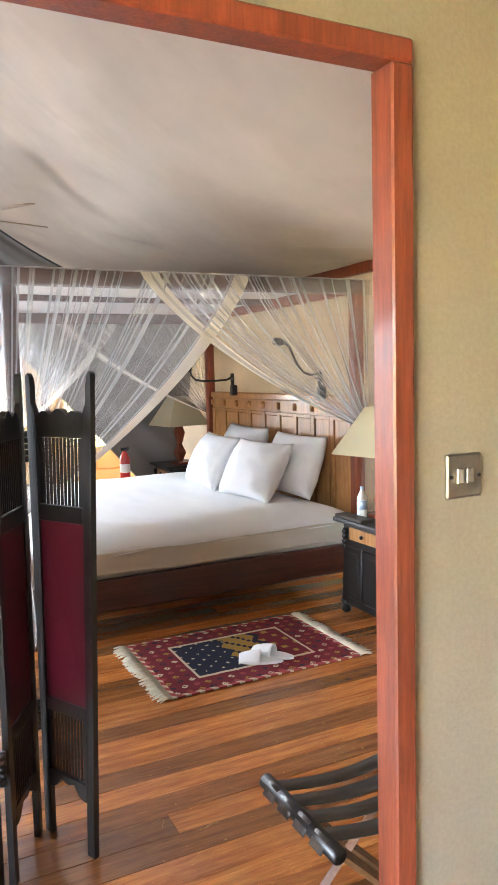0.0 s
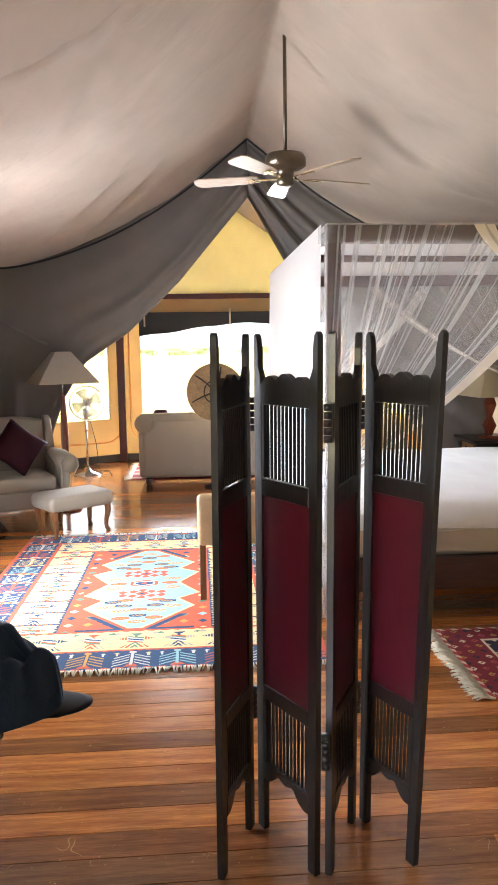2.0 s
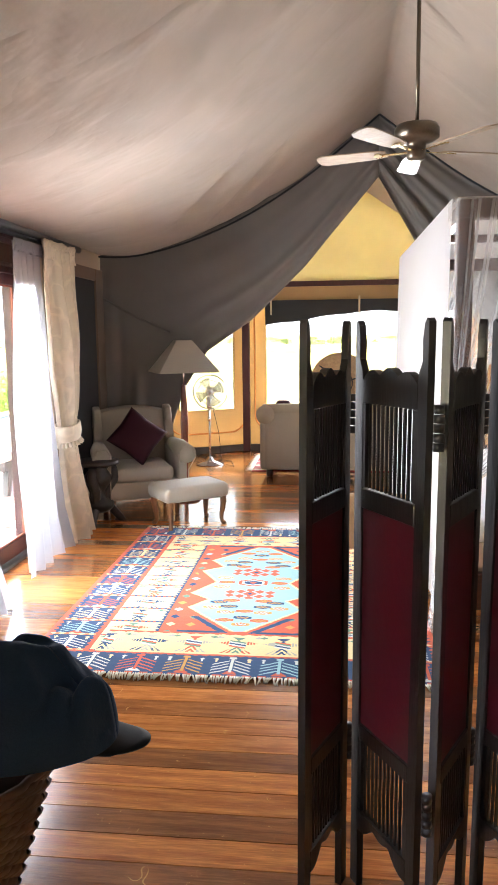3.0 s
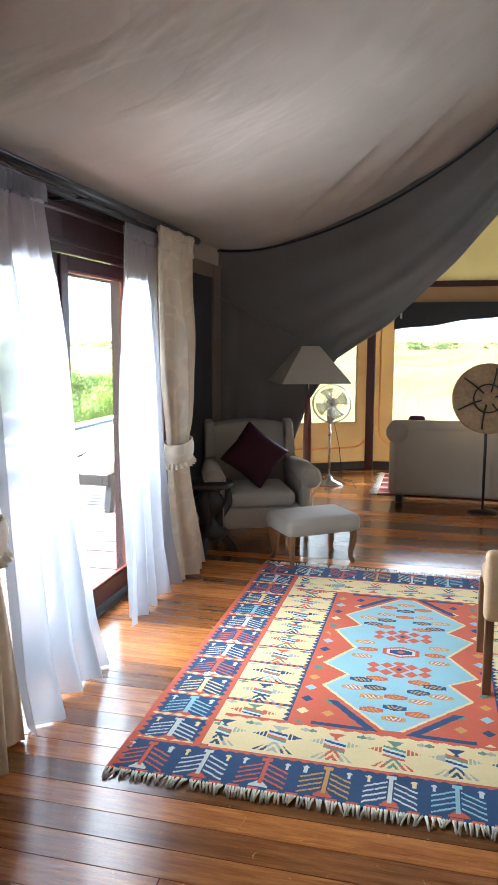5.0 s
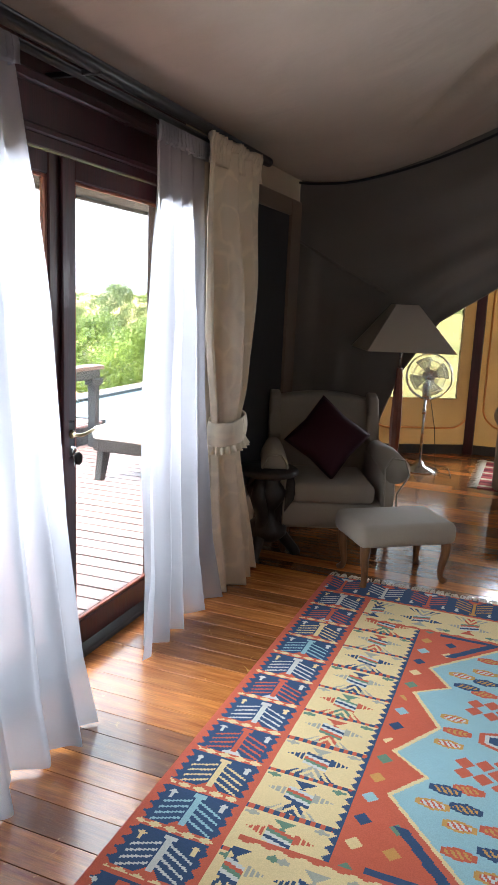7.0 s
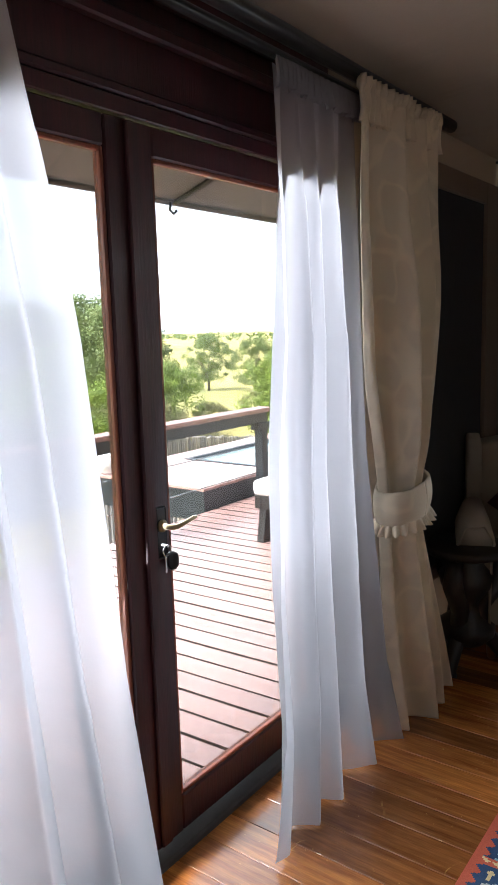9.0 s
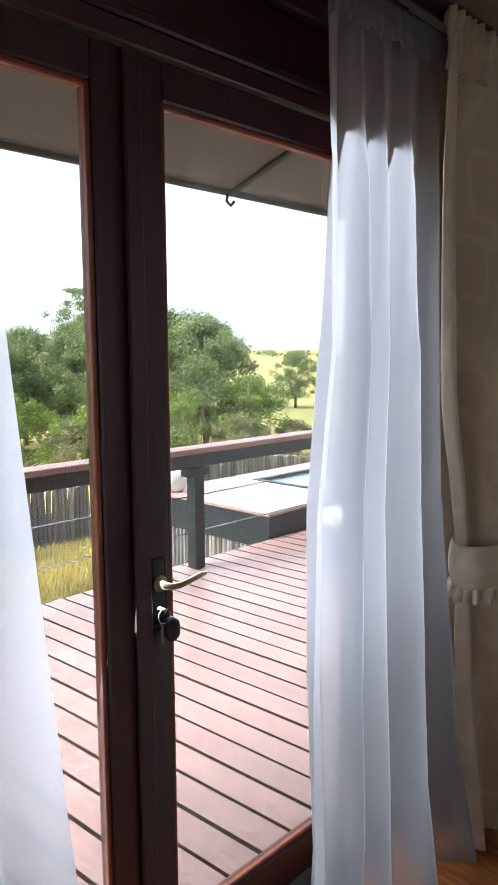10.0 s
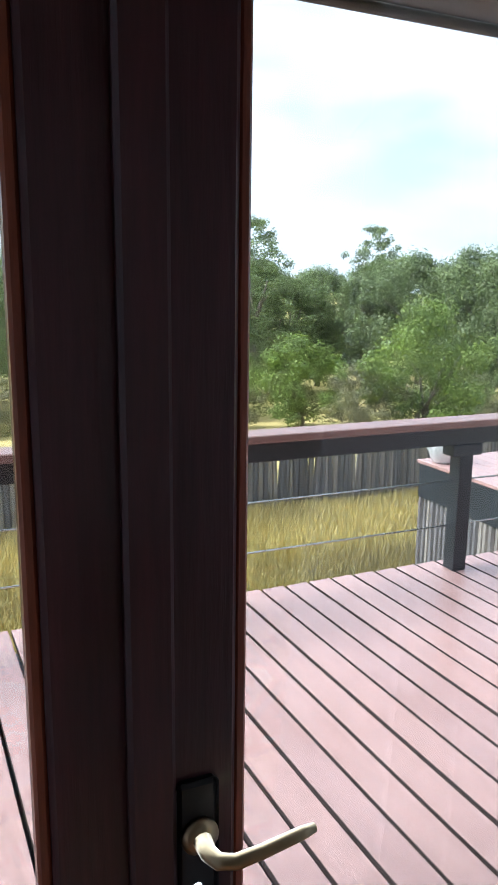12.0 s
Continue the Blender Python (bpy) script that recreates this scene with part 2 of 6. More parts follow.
M_NETEDGE = cloth("net_edge", (0.92, 0.87, 0.76), through=0.30, clear=0.02, weave=700, wrinkle=0.1, vary=0.05)
M_CURTAIN = cloth("cream_damask", (0.82, 0.72, 0.56), through=0.06, weave=420, wrinkle=0.18, wscale=11, vary=0.15)
M_SHEET = cloth("white_linen", (0.93, 0.94, 0.96), weave=500, wrinkle=0.25, wscale=6.0, vary=0.03)
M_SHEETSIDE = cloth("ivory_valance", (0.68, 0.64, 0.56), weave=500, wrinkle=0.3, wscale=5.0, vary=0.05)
M_CANOPY = cloth("white_canopy_cloth", (0.93, 0.92, 0.92), through=0.58, weave=500, wrinkle=0.2, vary=0.03)
M_UPHOL = cloth("grey_beige_upholstery", (0.40, 0.355, 0.29), weave=500, wrinkle=0.2, wscale=9.0, vary=0.08)
M_TAN = plain("tan_leather", (0.50, 0.33, 0.18), 0.55, vary=0.12)
M_PLUM = cloth("plum_cushion", (0.040, 0.006, 0.014), weave=400, wrinkle=0.25, wscale=8, rough=0.6, sheen=0.0)
M_REDPANEL = plain("wine_red_panel", (0.085, 0.006, 0.013), 0.42, vary=0.15, scale=3.0, bumps=0.1)
M_SHADE = cloth("linen_lampshade", (0.62, 0.57, 0.48), through=0.3, weave=600, wrinkle=0.05, vary=0.05)
M_YSHADE = cloth("yellow_lampshade", (0.72, 0.64, 0.42), through=0.3, weave=600, wrinkle=0.05, vary=0.05)
M_CHROME = plain("chrome", (0.62, 0.62, 0.62), 0.14, 1.0, vary=0.05, bumps=0.02)
M_BRASS = plain("brass", (0.62, 0.48, 0.24), 0.25, 1.0, vary=0.08, bumps=0.03)
M_LEVER = plain("worn_brass", (0.40, 0.32, 0.19), 0.34, 1.0, vary=0.15, bumps=0.05)
M_BRONZE = plain("brushed_bronze", (0.20, 0.17, 0.13), 0.32, 1.0, vary=0.08, bumps=0.05)
M_BLADE = wood("pale_fan_blade", (0.34, 0.24, 0.15), (0.48, 0.36, 0.24), 0.45, (1.2, 14, 14), coat=0.1)
M_BLACK = plain("black_metal", (0.018, 0.018, 0.020), 0.38, 0.2, vary=0.2)
M_STEEL = plain("switch_plate_steel", (0.27, 0.245, 0.21), 0.42, 0.85, vary=0.08)
M_LEATHER = plain("black_leather_strap", (0.050, 0.038, 0.030), 0.42, vary=0.25, bumps=0.3)
M_WICKER = plain("brown_wicker", (0.11, 0.062, 0.032), 0.7, vary=0.35, bumps=0.4)
M_CAP = cloth("navy_cap_cloth", (0.018, 0.040, 0.080), weave=350, wrinkle=0.5, wscale=12, vary=0.2, sheen=0.03)
M_BLIND = cloth("dark_blind", (0.035, 0.040, 0.045), weave=300, wrinkle=0.3, vary=0.1)
M_NETBLACK = cloth("black_window_net", (0.010, 0.013, 0.018), weave=500, wrinkle=0.1, vary=0.15)
M_PIPING = plain("orange_piping", (0.66, 0.28, 0.09), 0.5, vary=0.08)
M_CLEAR = cloth("clear_fan_plastic", (0.55, 0.55, 0.52), clear=0.55, rough=0.3, wrinkle=0.05)
# grey tint added to the door panes to darken the outdoors behind them
M_GLASS = glass_mat("view_dimming_glass", (0.50, 0.515, 0.51))
# dark tint added to the end windows to dim the bright view out
M_DIMPANE = glass_mat("dimmed_window_pane", (0.33, 0.34, 0.33))
M_POT = plain("white_glazed_pot", (0.72, 0.74, 0.75), 0.25, vary=0.05, coat=0.4)
M_WATER = plain("pool_water", (0.32, 0.42, 0.46), 0.06, vary=0.05, scale=2.0, bumps=0.1, fine=8.0)
M_CUSHION = cloth("white_lounger_cushion", (0.82, 0.80, 0.77), weave=400, wrinkle=0.2, vary=0.03)
M_AWNING = cloth("awning_canvas", (0.17, 0.168, 0.155), through=0.05, weave=300, wrinkle=0.4, wscale=2.0, vary=0.2)
M_GOURD = wood("gourd_drum_hide", (0.26, 0.16, 0.075), (0.44, 0.29, 0.15), 0.6, (3, 3, 3), coat=0.0)
M_RED = plain("extinguisher_red", (0.55, 0.02, 0.02), 0.3, vary=0.08, coat=0.5)
M_PLASTIC = plain("clear_blue_plastic", (0.45, 0.60, 0.78), 0.2, vary=0.1)
M_SLIPPER = cloth("white_terry", (0.80, 0.80, 0.82), weave=260, wrinkle=0.5, wscale=20, vary=0.03)
M_FRINGE = cloth("cream_fringe", (0.66, 0.60, 0.47), weave=300, wrinkle=0.3, vary=0.15)
M_WHITE = plain("white_enamel", (0.75, 0.75, 0.73), 0.3, vary=0.04)
M_LIP = plain("weathered_rubber_sill", (0.06, 0.055, 0.05), 0.6, vary=0.2)
M_BARK = plain("bark", (0.13, 0.10, 0.075), 0.95, vary=0.35, bumps=0.7, fine=25)
M_LEAF = leaf_mat("tree_leaves", (0.11, 0.150, 0.060), (0.30, 0.36, 0.145))
M_LEAF2 = leaf_mat("bright_leaves", (0.12, 0.18, 0.035), (0.33, 0.42, 0.09))
M_LEAF3 = leaf_mat("olive_scrub", (0.17, 0.17, 0.075), (0.36, 0.33, 0.18))
M_GRASS = leaf_mat("dry_grass", (0.36, 0.28, 0.09), (0.64, 0.52, 0.21))


def ground_mat():
    m, n, l, b = node_mat("savanna_ground")
    v = coords(n, l, (1, 1, 1))
    f1, f2, f3 = noise_tex(n, l, v, 0.03, 4.0), noise_tex(n, l, v, 0.5, 5.0), noise_tex(n, l, v, 9.0, 3.0)
    c1 = ramp(n, l, f1, [(0.35, (0.22, 0.22, 0.075)), (0.5, (0.47, 0.38, 0.13)), (0.7, (0.58, 0.45, 0.18))])
    c2 = ramp(n, l, f2, [(0.3, (0.7, 0.75, 0.6)), (0.7, (1.1, 1.05, 1))])
    c3 = ramp(n, l, f3, [(0.3, (0.75, 0.75, 0.75)), (0.7, (1.05, 1.05, 1.05))])
    l.new(mixc(n, l, 1.0, mixc(n, l, 1.0, c1, c2, "MULTIPLY"), c3, "MULTIPLY"), b.inputs["Base Color"])
    b.inputs["Roughness"].default_value = 0.95
    bump(n, l, b, f3, 0.6, 0.05)
    return m


M_GROUND = ground_mat()


def add_creases(m):
    """Short pulled creases in the roof canvas."""
    n, l = m.node_tree.nodes, m.node_tree.links
    tc, mp = n.new("ShaderNodeTexCoord"), n.new("ShaderNodeMapping")
    mp.inputs["Rotation"].default_value = (0.0, 0.0, radians(24))
    mp.inputs["Scale"].default_value = (1.3, 2.6, 1.3)
    l.new(tc.outputs["Object"], mp.inputs["Vector"])
    f = noise_tex(n, l, mp.outputs["Vector"], 1.3, 3.0, 0.45)
    creases = ramp(n, l, f, [(0.52, (0, 0, 0)), (0.74, (1, 1, 1))])
    b2 = n.new("ShaderNodeBump")
    b2.inputs["Strength"].default_value, b2.inputs["Distance"].default_value = 0.16, 0.05
    l.new(creases, b2.inputs["Height"])
    for nd in list(n):
        if nd.bl_idname == "ShaderNodeBump" and nd != b2:
            l.new(b2.outputs["Normal"], nd.inputs["Normal"])


add_creases(M_CANVAS)


def add_damask(m):
    """Large scrolling figure woven a little paler and glossier than the ground."""
    n, l = m.node_tree.nodes, m.node_tree.links
    b = n["Principled BSDF"]
    v = coords(n, l, (0.5, 1.0, 0.7))
    f = noise_tex(n, l, v, 9.0, 1.0, 0.4)
    line = ramp(n, l, f, [(0.44, (0, 0, 0)), (0.475, (1, 1, 1)), (0.51, (1, 1, 1)), (0.545, (0, 0, 0))])
    old = b.inputs["Base Color"].links[0].from_socket
    l.new(mixc(n, l, line, old, mixc(n, l, 1.0, old, (1.11, 1.11, 1.10), "MULTIPLY")), b.inputs["Base Color"])
    l.new(ramp(n, l, line, [(0.0, (0.8, 0.8, 0.8)), (1.0, (0.45, 0.45, 0.45))]), b.inputs["Roughness"])


add_damask(M_CURTAIN)


# ---- helpers of this scene ----
ORIG = {}


def thing(name, base, label, category, group="", kind="", turn=0.0):
    ob = new(name)
    ob.empty_display_size = 0.1
    ob.matrix_basis = pose(base[0], base[1], base[2], 0, 0, turn)
    ORIG[ob] = Vector(base) if turn == 0.0 else None
    return tagged(ob, label, category, group, kind)


def finish(name, bm, mat, smooth=False):
    me = bpy.data.meshes.new(name)
    bmesh.ops.recalc_face_normals(bm, faces=bm.faces[:])
    bm.to_mesh(me)
    bm.free()
    for m in mat if isinstance(mat, (list, tuple)) else [mat]:
        me.materials.append(m)
    if smooth:
        me.polygons.foreach_set("use_smooth", [True] * len(me.polygons))
    return me


def part(name, bm, mat, parent=None, label="", smooth=False, world_space=True):
    """One bmesh as one mesh object, under a thing or a part. Meshes are given in world places unless the thing is turned."""
    root = parent
    while root is not None and root.parent is not None:
        root = root.parent
    org = ORIG.get(root)
    if parent is not None and org is not None and world_space:
        bmesh.ops.translate(bm, vec=-org, verts=bm.verts)
    ob = new(name, finish(name, bm, mat, smooth))
    ob.parent = parent
    if label:
        ob["label"] = label
    return ob


def struct(name, bm, mat, label, category, smooth=False):
    return tagged(part(name, bm, mat, None, "", smooth), label, category, "", "structure")


def BM():
    return bmesh.new()


def box(bm, x0, x1, y0, y1, z0, z1, bevel=0.0, m=None, seg=1):
    r = bmesh.ops.create_cube(bm, size=1.0)
    vs = r["verts"]
    mat = Matrix.Translation(((x0 + x1) / 2, (y0 + y1) / 2, (z0 + z1) / 2)) @ Matrix.Diagonal((abs(x1 - x0), abs(y1 - y0), abs(z1 - z0), 1))
    bmesh.ops.transform(bm, matrix=mat, verts=vs)
    if bevel:
        es = list({e for v in vs for e in v.link_edges})
        r2 = bmesh.ops.bevel(bm, geom=es, offset=bevel, segments=seg, profile=0.5, affect="EDGES")
        vs = list({v for f in r2["faces"] for v in f.verts} | {v for v in vs if v.is_valid})
    if m is not None:
        bmesh.ops.transform(bm, matrix=m, verts=vs)
    return vs


def tube(bm, pts, radius, seg=8, close=True):
    """A round bar along a run of points; radius a number or one a point."""
    pts = [Vector(p) for p in pts]
    rs = radius if isinstance(radius, (list, tuple)) else [radius] * len(pts)
    rings, up = [], None
    for i, p in enumerate(pts):
        d = (pts[min(i + 1, len(pts) - 1)] - pts[max(i - 1, 0)]).normalized()
        if up is None:
            up = Vector((0, 0, 1)) if abs(d.z) < 0.9 else Vector((1, 0, 0))
        a = d.cross(up).normalized()
        b = a.cross(d).normalized()
        up = b
        rings.append([bm.verts.new(p + (a * math.cos(t) + b * math.sin(t)) * rs[i]) for t in (2 * math.pi * k / seg for k in range(seg))])
    for r0, r1 in zip(rings, rings[1:]):
        for k in range(seg):
            bm.faces.new((r0[k], r0[(k + 1) % seg], r1[(k + 1) % seg], r1[k]))
    if close:
        bm.faces.new(rings[0][::-1])
        bm.faces.new(rings[-1])
    return [v for r in rings for v in r]


def lathe(bm, prof, c=(0, 0, 0), seg=20, sq=0.0):
    """A turned body from (radius, height) pairs."""
    rings = []
    for r, z in prof:
        rings.append([bm.verts.new((c[0] + r * math.cos(t), c[1] + r * math.sin(t), c[2] + z)) for t in (2 * math.pi * (k + sq) / seg for k in range(seg))])
    for r0, r1 in zip(rings, rings[1:]):
        for k in range(seg):
            bm.faces.new((r0[k], r0[(k + 1) % seg], r1[(k + 1) % seg], r1[k]))
    bm.faces.new(rings[0][::-1])
    bm.faces.new(rings[-1])
    return [v for r in rings for v in r]


def sheet(bm, fn, nu, nv):
    g = [[bm.verts.new(fn(i / nu, j / nv)) for i in range(nu + 1)] for j in range(nv + 1)]
    for j in range(nv):
        for i in range(nu):
            bm.faces.new((g[j][i], g[j][i + 1], g[j + 1][i + 1], g[j + 1][i]))
    return g


def thick(ob, t, offset=0.0):
    md = ob.modifiers.new("thickness", "SOLIDIFY")
    md.thickness, md.offset = t, offset
    return ob


def puff(bm, x0, x1, y0, y1, z0, z1, r=0.05, m=None, n=4, crown=0.0):
    """A stuffed block: rounded edges and a slightly domed top."""
    vs = box(bm, x0, x1, y0, y1, z0, z1, r, None, n)
    cx, cy, hx, hy = (x0 + x1) / 2, (y0 + y1) / 2, (x1 - x0) / 2, (y1 - y0) / 2
    if crown:
        for v in vs:
            if v.co.z > (z0 + z1) / 2:
                v.co.z += crown * max(0, 1 - ((v.co.x - cx) / hx) ** 2) * max(0, 1 - ((v.co.y - cy) / hy) ** 2)
    if m is not None:
        bmesh.ops.transform(bm, matrix=m, verts=vs)
    return vs


def prism(bm, pts, axis, a, b):
    """A flat outline pushed along one axis from a to b. pts are pairs in the two other axes, in x, y, z order."""
    def at(p, w):
        return {"x": (w, p[0], p[1]), "y": (p[0], w, p[1]), "z": (p[0], p[1], w)}[axis]
    lo, hi = [bm.verts.new(at(p, a)) for p in pts], [bm.verts.new(at(p, b)) for p in pts]
    n = len(pts)
    for k in range(n):
        bm.faces.new((lo[k], lo[(k + 1) % n], hi[(k + 1) % n], hi[k]))
    bm.faces.new(lo[::-1])
    bm.faces.new(hi)
    return lo + hi


def fbm(x, y, z=0.0):
    return noise.noise((x, y, z))


# ---- the tent ----
XL, XR, Y0, Y1 = -1.33, 4.22, -2.4, 10.88
XRIDGE = 1.385
PROF = [(-1.46, 2.43), (-1.2, 2.40), (-0.86, 2.42), (-0.33, 2.56), (0.19, 2.78), (0.75, 3.12), (XRIDGE, 3.62)]


def roof_z(x):
    if x > XRIDGE:
        x = XRIDGE - (x - XRIDGE) * (XRIDGE + 1.33) / (XR - XRIDGE)
    x = max(-1.46, min(XRIDGE, x))
    for k in range(len(PROF) - 1):
        if x <= PROF[k + 1][0]:
            break
    p0, p1, p2, p3 = PROF[max(k - 1, 0)], PROF[k], PROF[k + 1], PROF[min(k + 2, len(PROF) - 1)]
    t = (x - p1[0]) / (p2[0] - p1[0])
    m1 = (p2[1] - p0[1]) / (p2[0] - p0[0]) * (p2[0] - p1[0])
    m2 = (p3[1] - p1[1]) / (p3[0] - p1[0]) * (p2[0] - p1[0])
    return (2 * t ** 3 - 3 * t * t + 1) * p1[1] + (t ** 3 - 2 * t * t + t) * m1 + (3 * t * t - 2 * t ** 3) * p2[1] + (t ** 3 - t * t) * m2


def roof_at(x, y):
    z = roof_z(x)
    return z + 0.043 * (7.92 - y) * max(0.0, (z - 2.42) / 1.2)


def roof_fn(xa, xb):
    def fn(u, v):
        x, y = xa + (xb - xa) * u, Y0 - 0.1 + (Y1 - Y0 + 0.25) * v
        w = math.sin(math.pi * u)
        z = roof_at(x, y) + 0.05 * w * fbm(x * 0.9, y * 0.7) + 0.012 * w * fbm(x * 4, y * 2.2, 3)
        crease = max(0.0, fbm(x * 3.1 + y * 2.2, (y - x * 0.7) * 0.8, 7) - 0.28)
        return Vector((x, y, z + 0.13 * w * crease))
    return fn


b = BM()
sheet(b, roof_fn(-1.46, XRIDGE), 80, 240)
sheet(b, roof_fn(XRIDGE, XR + 0.02), 80, 240)
bmesh.ops.remove_doubles(b, verts=b.verts, dist=0.002)
thick(struct("ceiling", b, M_CANVAS, "beige canvas tent roof sagging from the ridge", "ceiling", True), 0.012, 1.0)

# floor boards lie over this base
b = BM()
box(b, XL - 0.12, XR + 0.15, Y0 - 0.1, Y1 + 0.1, -0.20, -0.022)
FLOOR = struct("floor", b, M_DARKWOOD, "varnished reddish-brown plank floor, scuffed and glossy", "floor")

# wall with the glazed doors
DY0, DY1, DZ = 4.20, 5.97, 2.06
b = BM()
box(b, -1.45, -1.33, Y0, -1.6, -0.02, 2.44)
box(b, -1.45, -1.33, 0.3, DY0 - 0.06, -0.02, 2.44)
box(b, -1.45, -1.33, -1.6, 0.3, -0.02, 0.7)
box(b, -1.45, -1.33, -1.6, 0.3, 2.05, 2.44)
WALL_W = struct("wall_west", b, M_PLASTER, "khaki plastered tent side wall", "wall")
b = BM()
box(b, -1.45, -1.33, DY1 + 0.06, 10.30, -0.02, 2.44)
struct("wall_west_canvas", b, M_WALLCANVAS, "khaki canvas side wall beside the doors", "wall")
b = BM()
box(b, -1.44, -1.335, DY0 - 0.06, DY1 + 0.06, DZ + 0.045, 2.44)
hd = struct("door_header", b, M_DOORWOOD, "dark red timber panel above the glazed doors", "trim")
for z0, z1, xx in ((2.262, 2.30, -1.300), (2.36, 2.44, -1.29), (DZ + 0.047, DZ + 0.075, -1.318)):
    b = BM()
    box(b, -1.334, xx, DY0 - 0.06, DY1 + 0.06, z0, z1, 0.006)
    part("moulding", b, M_DOORWOOD, hd)
b = BM()
box(b, -1.46, -1.315, DY0 - 0.06, DY0, -0.02, DZ + 0.045, 0.004)
box(b, -1.46, -1.315, DY1, DY1 + 0.06, -0.02, DZ + 0.045, 0.004)
box(b, -1.46, -1.318, DY0, DY1, DZ, DZ + 0.044, 0.004)
struct("door_frame", b, M_DOORWOOD, "dark red timber frame of the glazed doors", "trim")
b = BM()
box(b, -1.47, -1.285, DY0, DY1, -0.02, 0.022, 0.008)
struct("door_sill", b, M_LIP, "worn dark sill under the glazed doors", "trim")


def leaf(name, y0, y1, label):
    d = thing(name, (-1.345, (y0 + y1) / 2, 0.03), label, "door", "", "structure")
    st, top, bot = 0.083, 0.078, 0.115
    for ya, yb in ((y0, y0 + st), (y1 - st, y1)):
        b = BM()
        box(b, -1.368, -1.328, ya, yb, 0.03, DZ - 0.004, 0.005)
        part("stile", b, M_DOORWOOD, d)
    for za, zb in ((0.03, 0.03 + bot), (DZ - 0.004 - top, DZ - 0.004)):
        b = BM()
        box(b, -1.367, -1.329, y0 + st + 0.001, y1 - st - 0.001, za, zb, 0.005)
        part("cross_rail", b, M_DOORWOOD, d)
    gy0, gy1, gz0, gz1 = y0 + st, y1 - st, 0.03 + bot, DZ - 0.004 - top
    for box_args in ((gy0, gy0 + 0.012, gz0, gz1), (gy1 - 0.012, gy1, gz0, gz1), (gy0 + 0.012, gy1 - 0.012, gz0, gz0 + 0.012), (gy0 + 0.012, gy1 - 0.012, gz1 - 0.012, gz1)):
        b = BM()
        box(b, -1.362, -1.334, *box_args, 0.003)
        part("glazing_bead", b, M_REDWOOD, d)
    b = BM()
    box(b, -1.350, -1.346, gy0 + 0.004, gy1 - 0.004, gz0 + 0.004, gz1 - 0.004)
    g = part("pane", b, M_GLASS, d)
    g.visible_shadow = False
    return d


MEET = 5.087
left_leaf = leaf("door_1", DY0 + 0.003, MEET - 0.001, "closed dark red glazed door leaf with one tall pane")
right_leaf = leaf("door_2", MEET + 0.001, DY1 - 0.003, "closed dark red glazed door leaf with lever handle and hanging key")
b = BM()
box(b, -1.329, -1.314, MEET - 0.02, MEET + 0.022, 0.04, DZ - 0.01, 0.004)
part("cover_strip", b, M_DOORWOOD, right_leaf)
# lever handle, key plate, key on its ring
b = BM()
box(b, -1.329, -1.322, 5.110, 5.152, 0.895, 1.045, 0.006)
plate = part("handle_plate", b, M_BLACK, right_leaf, "dark metal lock plate")
b = BM()
tube(b, [(-1.322, 5.132, 0.99), (-1.296, 5.132, 0.99), (-1.284, 5.137, 0.99), (-1.277, 5.150, 0.991), (-1.275, 5.175, 0.995), (-1.273, 5.212, 1.003), (-1.276, 5.226, 1.002)], [0.010, 0.008, 0.0075, 0.007, 0.0065, 0.006, 0.0045], 10)
lathe(b, [(0.018, 0), (0.018, 0.005), (0.010, 0.010)], (0, 0, 0), 16)
bmesh.ops.transform(b, matrix=pose(-1.322, 5.132, 0.99, 0, 90, 0), verts=b.verts[-48:])
part("lever", b, M_LEVER, plate, "worn brass lever", True)
b = BM()
tube(b, [(-1.322, 5.130, 0.935), (-1.300, 5.130, 0.935)], 0.005, 8)
tube(b, [(-1.304, 5.130 + 0.016 * math.sin(t), 0.922 + 0.016 * math.cos(t)) for t in (k * math.pi / 6 for k in range(13))], 0.0016, 5, False)
box(b, -1.306, -1.303, 5.120, 5.127, 0.860, 0.906, 0.001)
part("key", b, M_CHROME, plate, "steel key on a ring")
b = BM()
lathe(b, [(0.004, 0), (0.016, -0.008), (0.019, -0.020), (0.018, -0.040), (0.010, -0.052), (0.004, -0.054)], (-1.304, 5.150, 0.916), 12)
part("key_fob", b, M_BLACK, plate, "black leather key fob", True)

# headboard wall, end walls
b = BM()
box(b, XR, XR + 0.1, Y0, 10.30, -0.02, 2.44)
struct("wall_east", b, M_WALLCANVAS, "khaki canvas wall behind the bed", "wall")
b = BM()
box(b, XR - 0.06, XR - 0.002, 1.34, 10.2, 2.33, 2.42, 0.006)
struct("wall_beam", b, M_REDWOOD, "reddish timber wall beam under the tent roof", "trim")


def gable(name, y0, y1, mat, label, x0, x1, z0):
    b = BM()
    xs = [x0 + (x1 - x0) * k / 24 for k in range(25)]
    if x0 < XRIDGE < x1:
        xs = sorted(xs + [XRIDGE])
    prism(b, [(x, roof_at(x, y0) - 0.006) for x in xs] + [(x1, z0), (x0, z0)], "y", y0, y1)
    return struct(name, b, mat, label, "wall")


OPX0, OPX1, OPZ = -0.005, 1.775, 2.17
gable("wall_south", Y0 - 0.1, Y0, M_PLASTER, "plain khaki end wall", -1.33, XR, -0.02)
gable("partition_right", 1.20, 1.232, M_PLASTER, "khaki plastered partition wall beside the opening", OPX1, XR - 0.001, -0.02)
gable("partition_left", 1.20, 1.232, M_PLASTER, "khaki plastered partition wall", -1.329, OPX0, -0.02)
gable("partition_head", 1.20, 1.232, M_PLASTER, "khaki wall above the opening", OPX0, OPX1, OPZ)
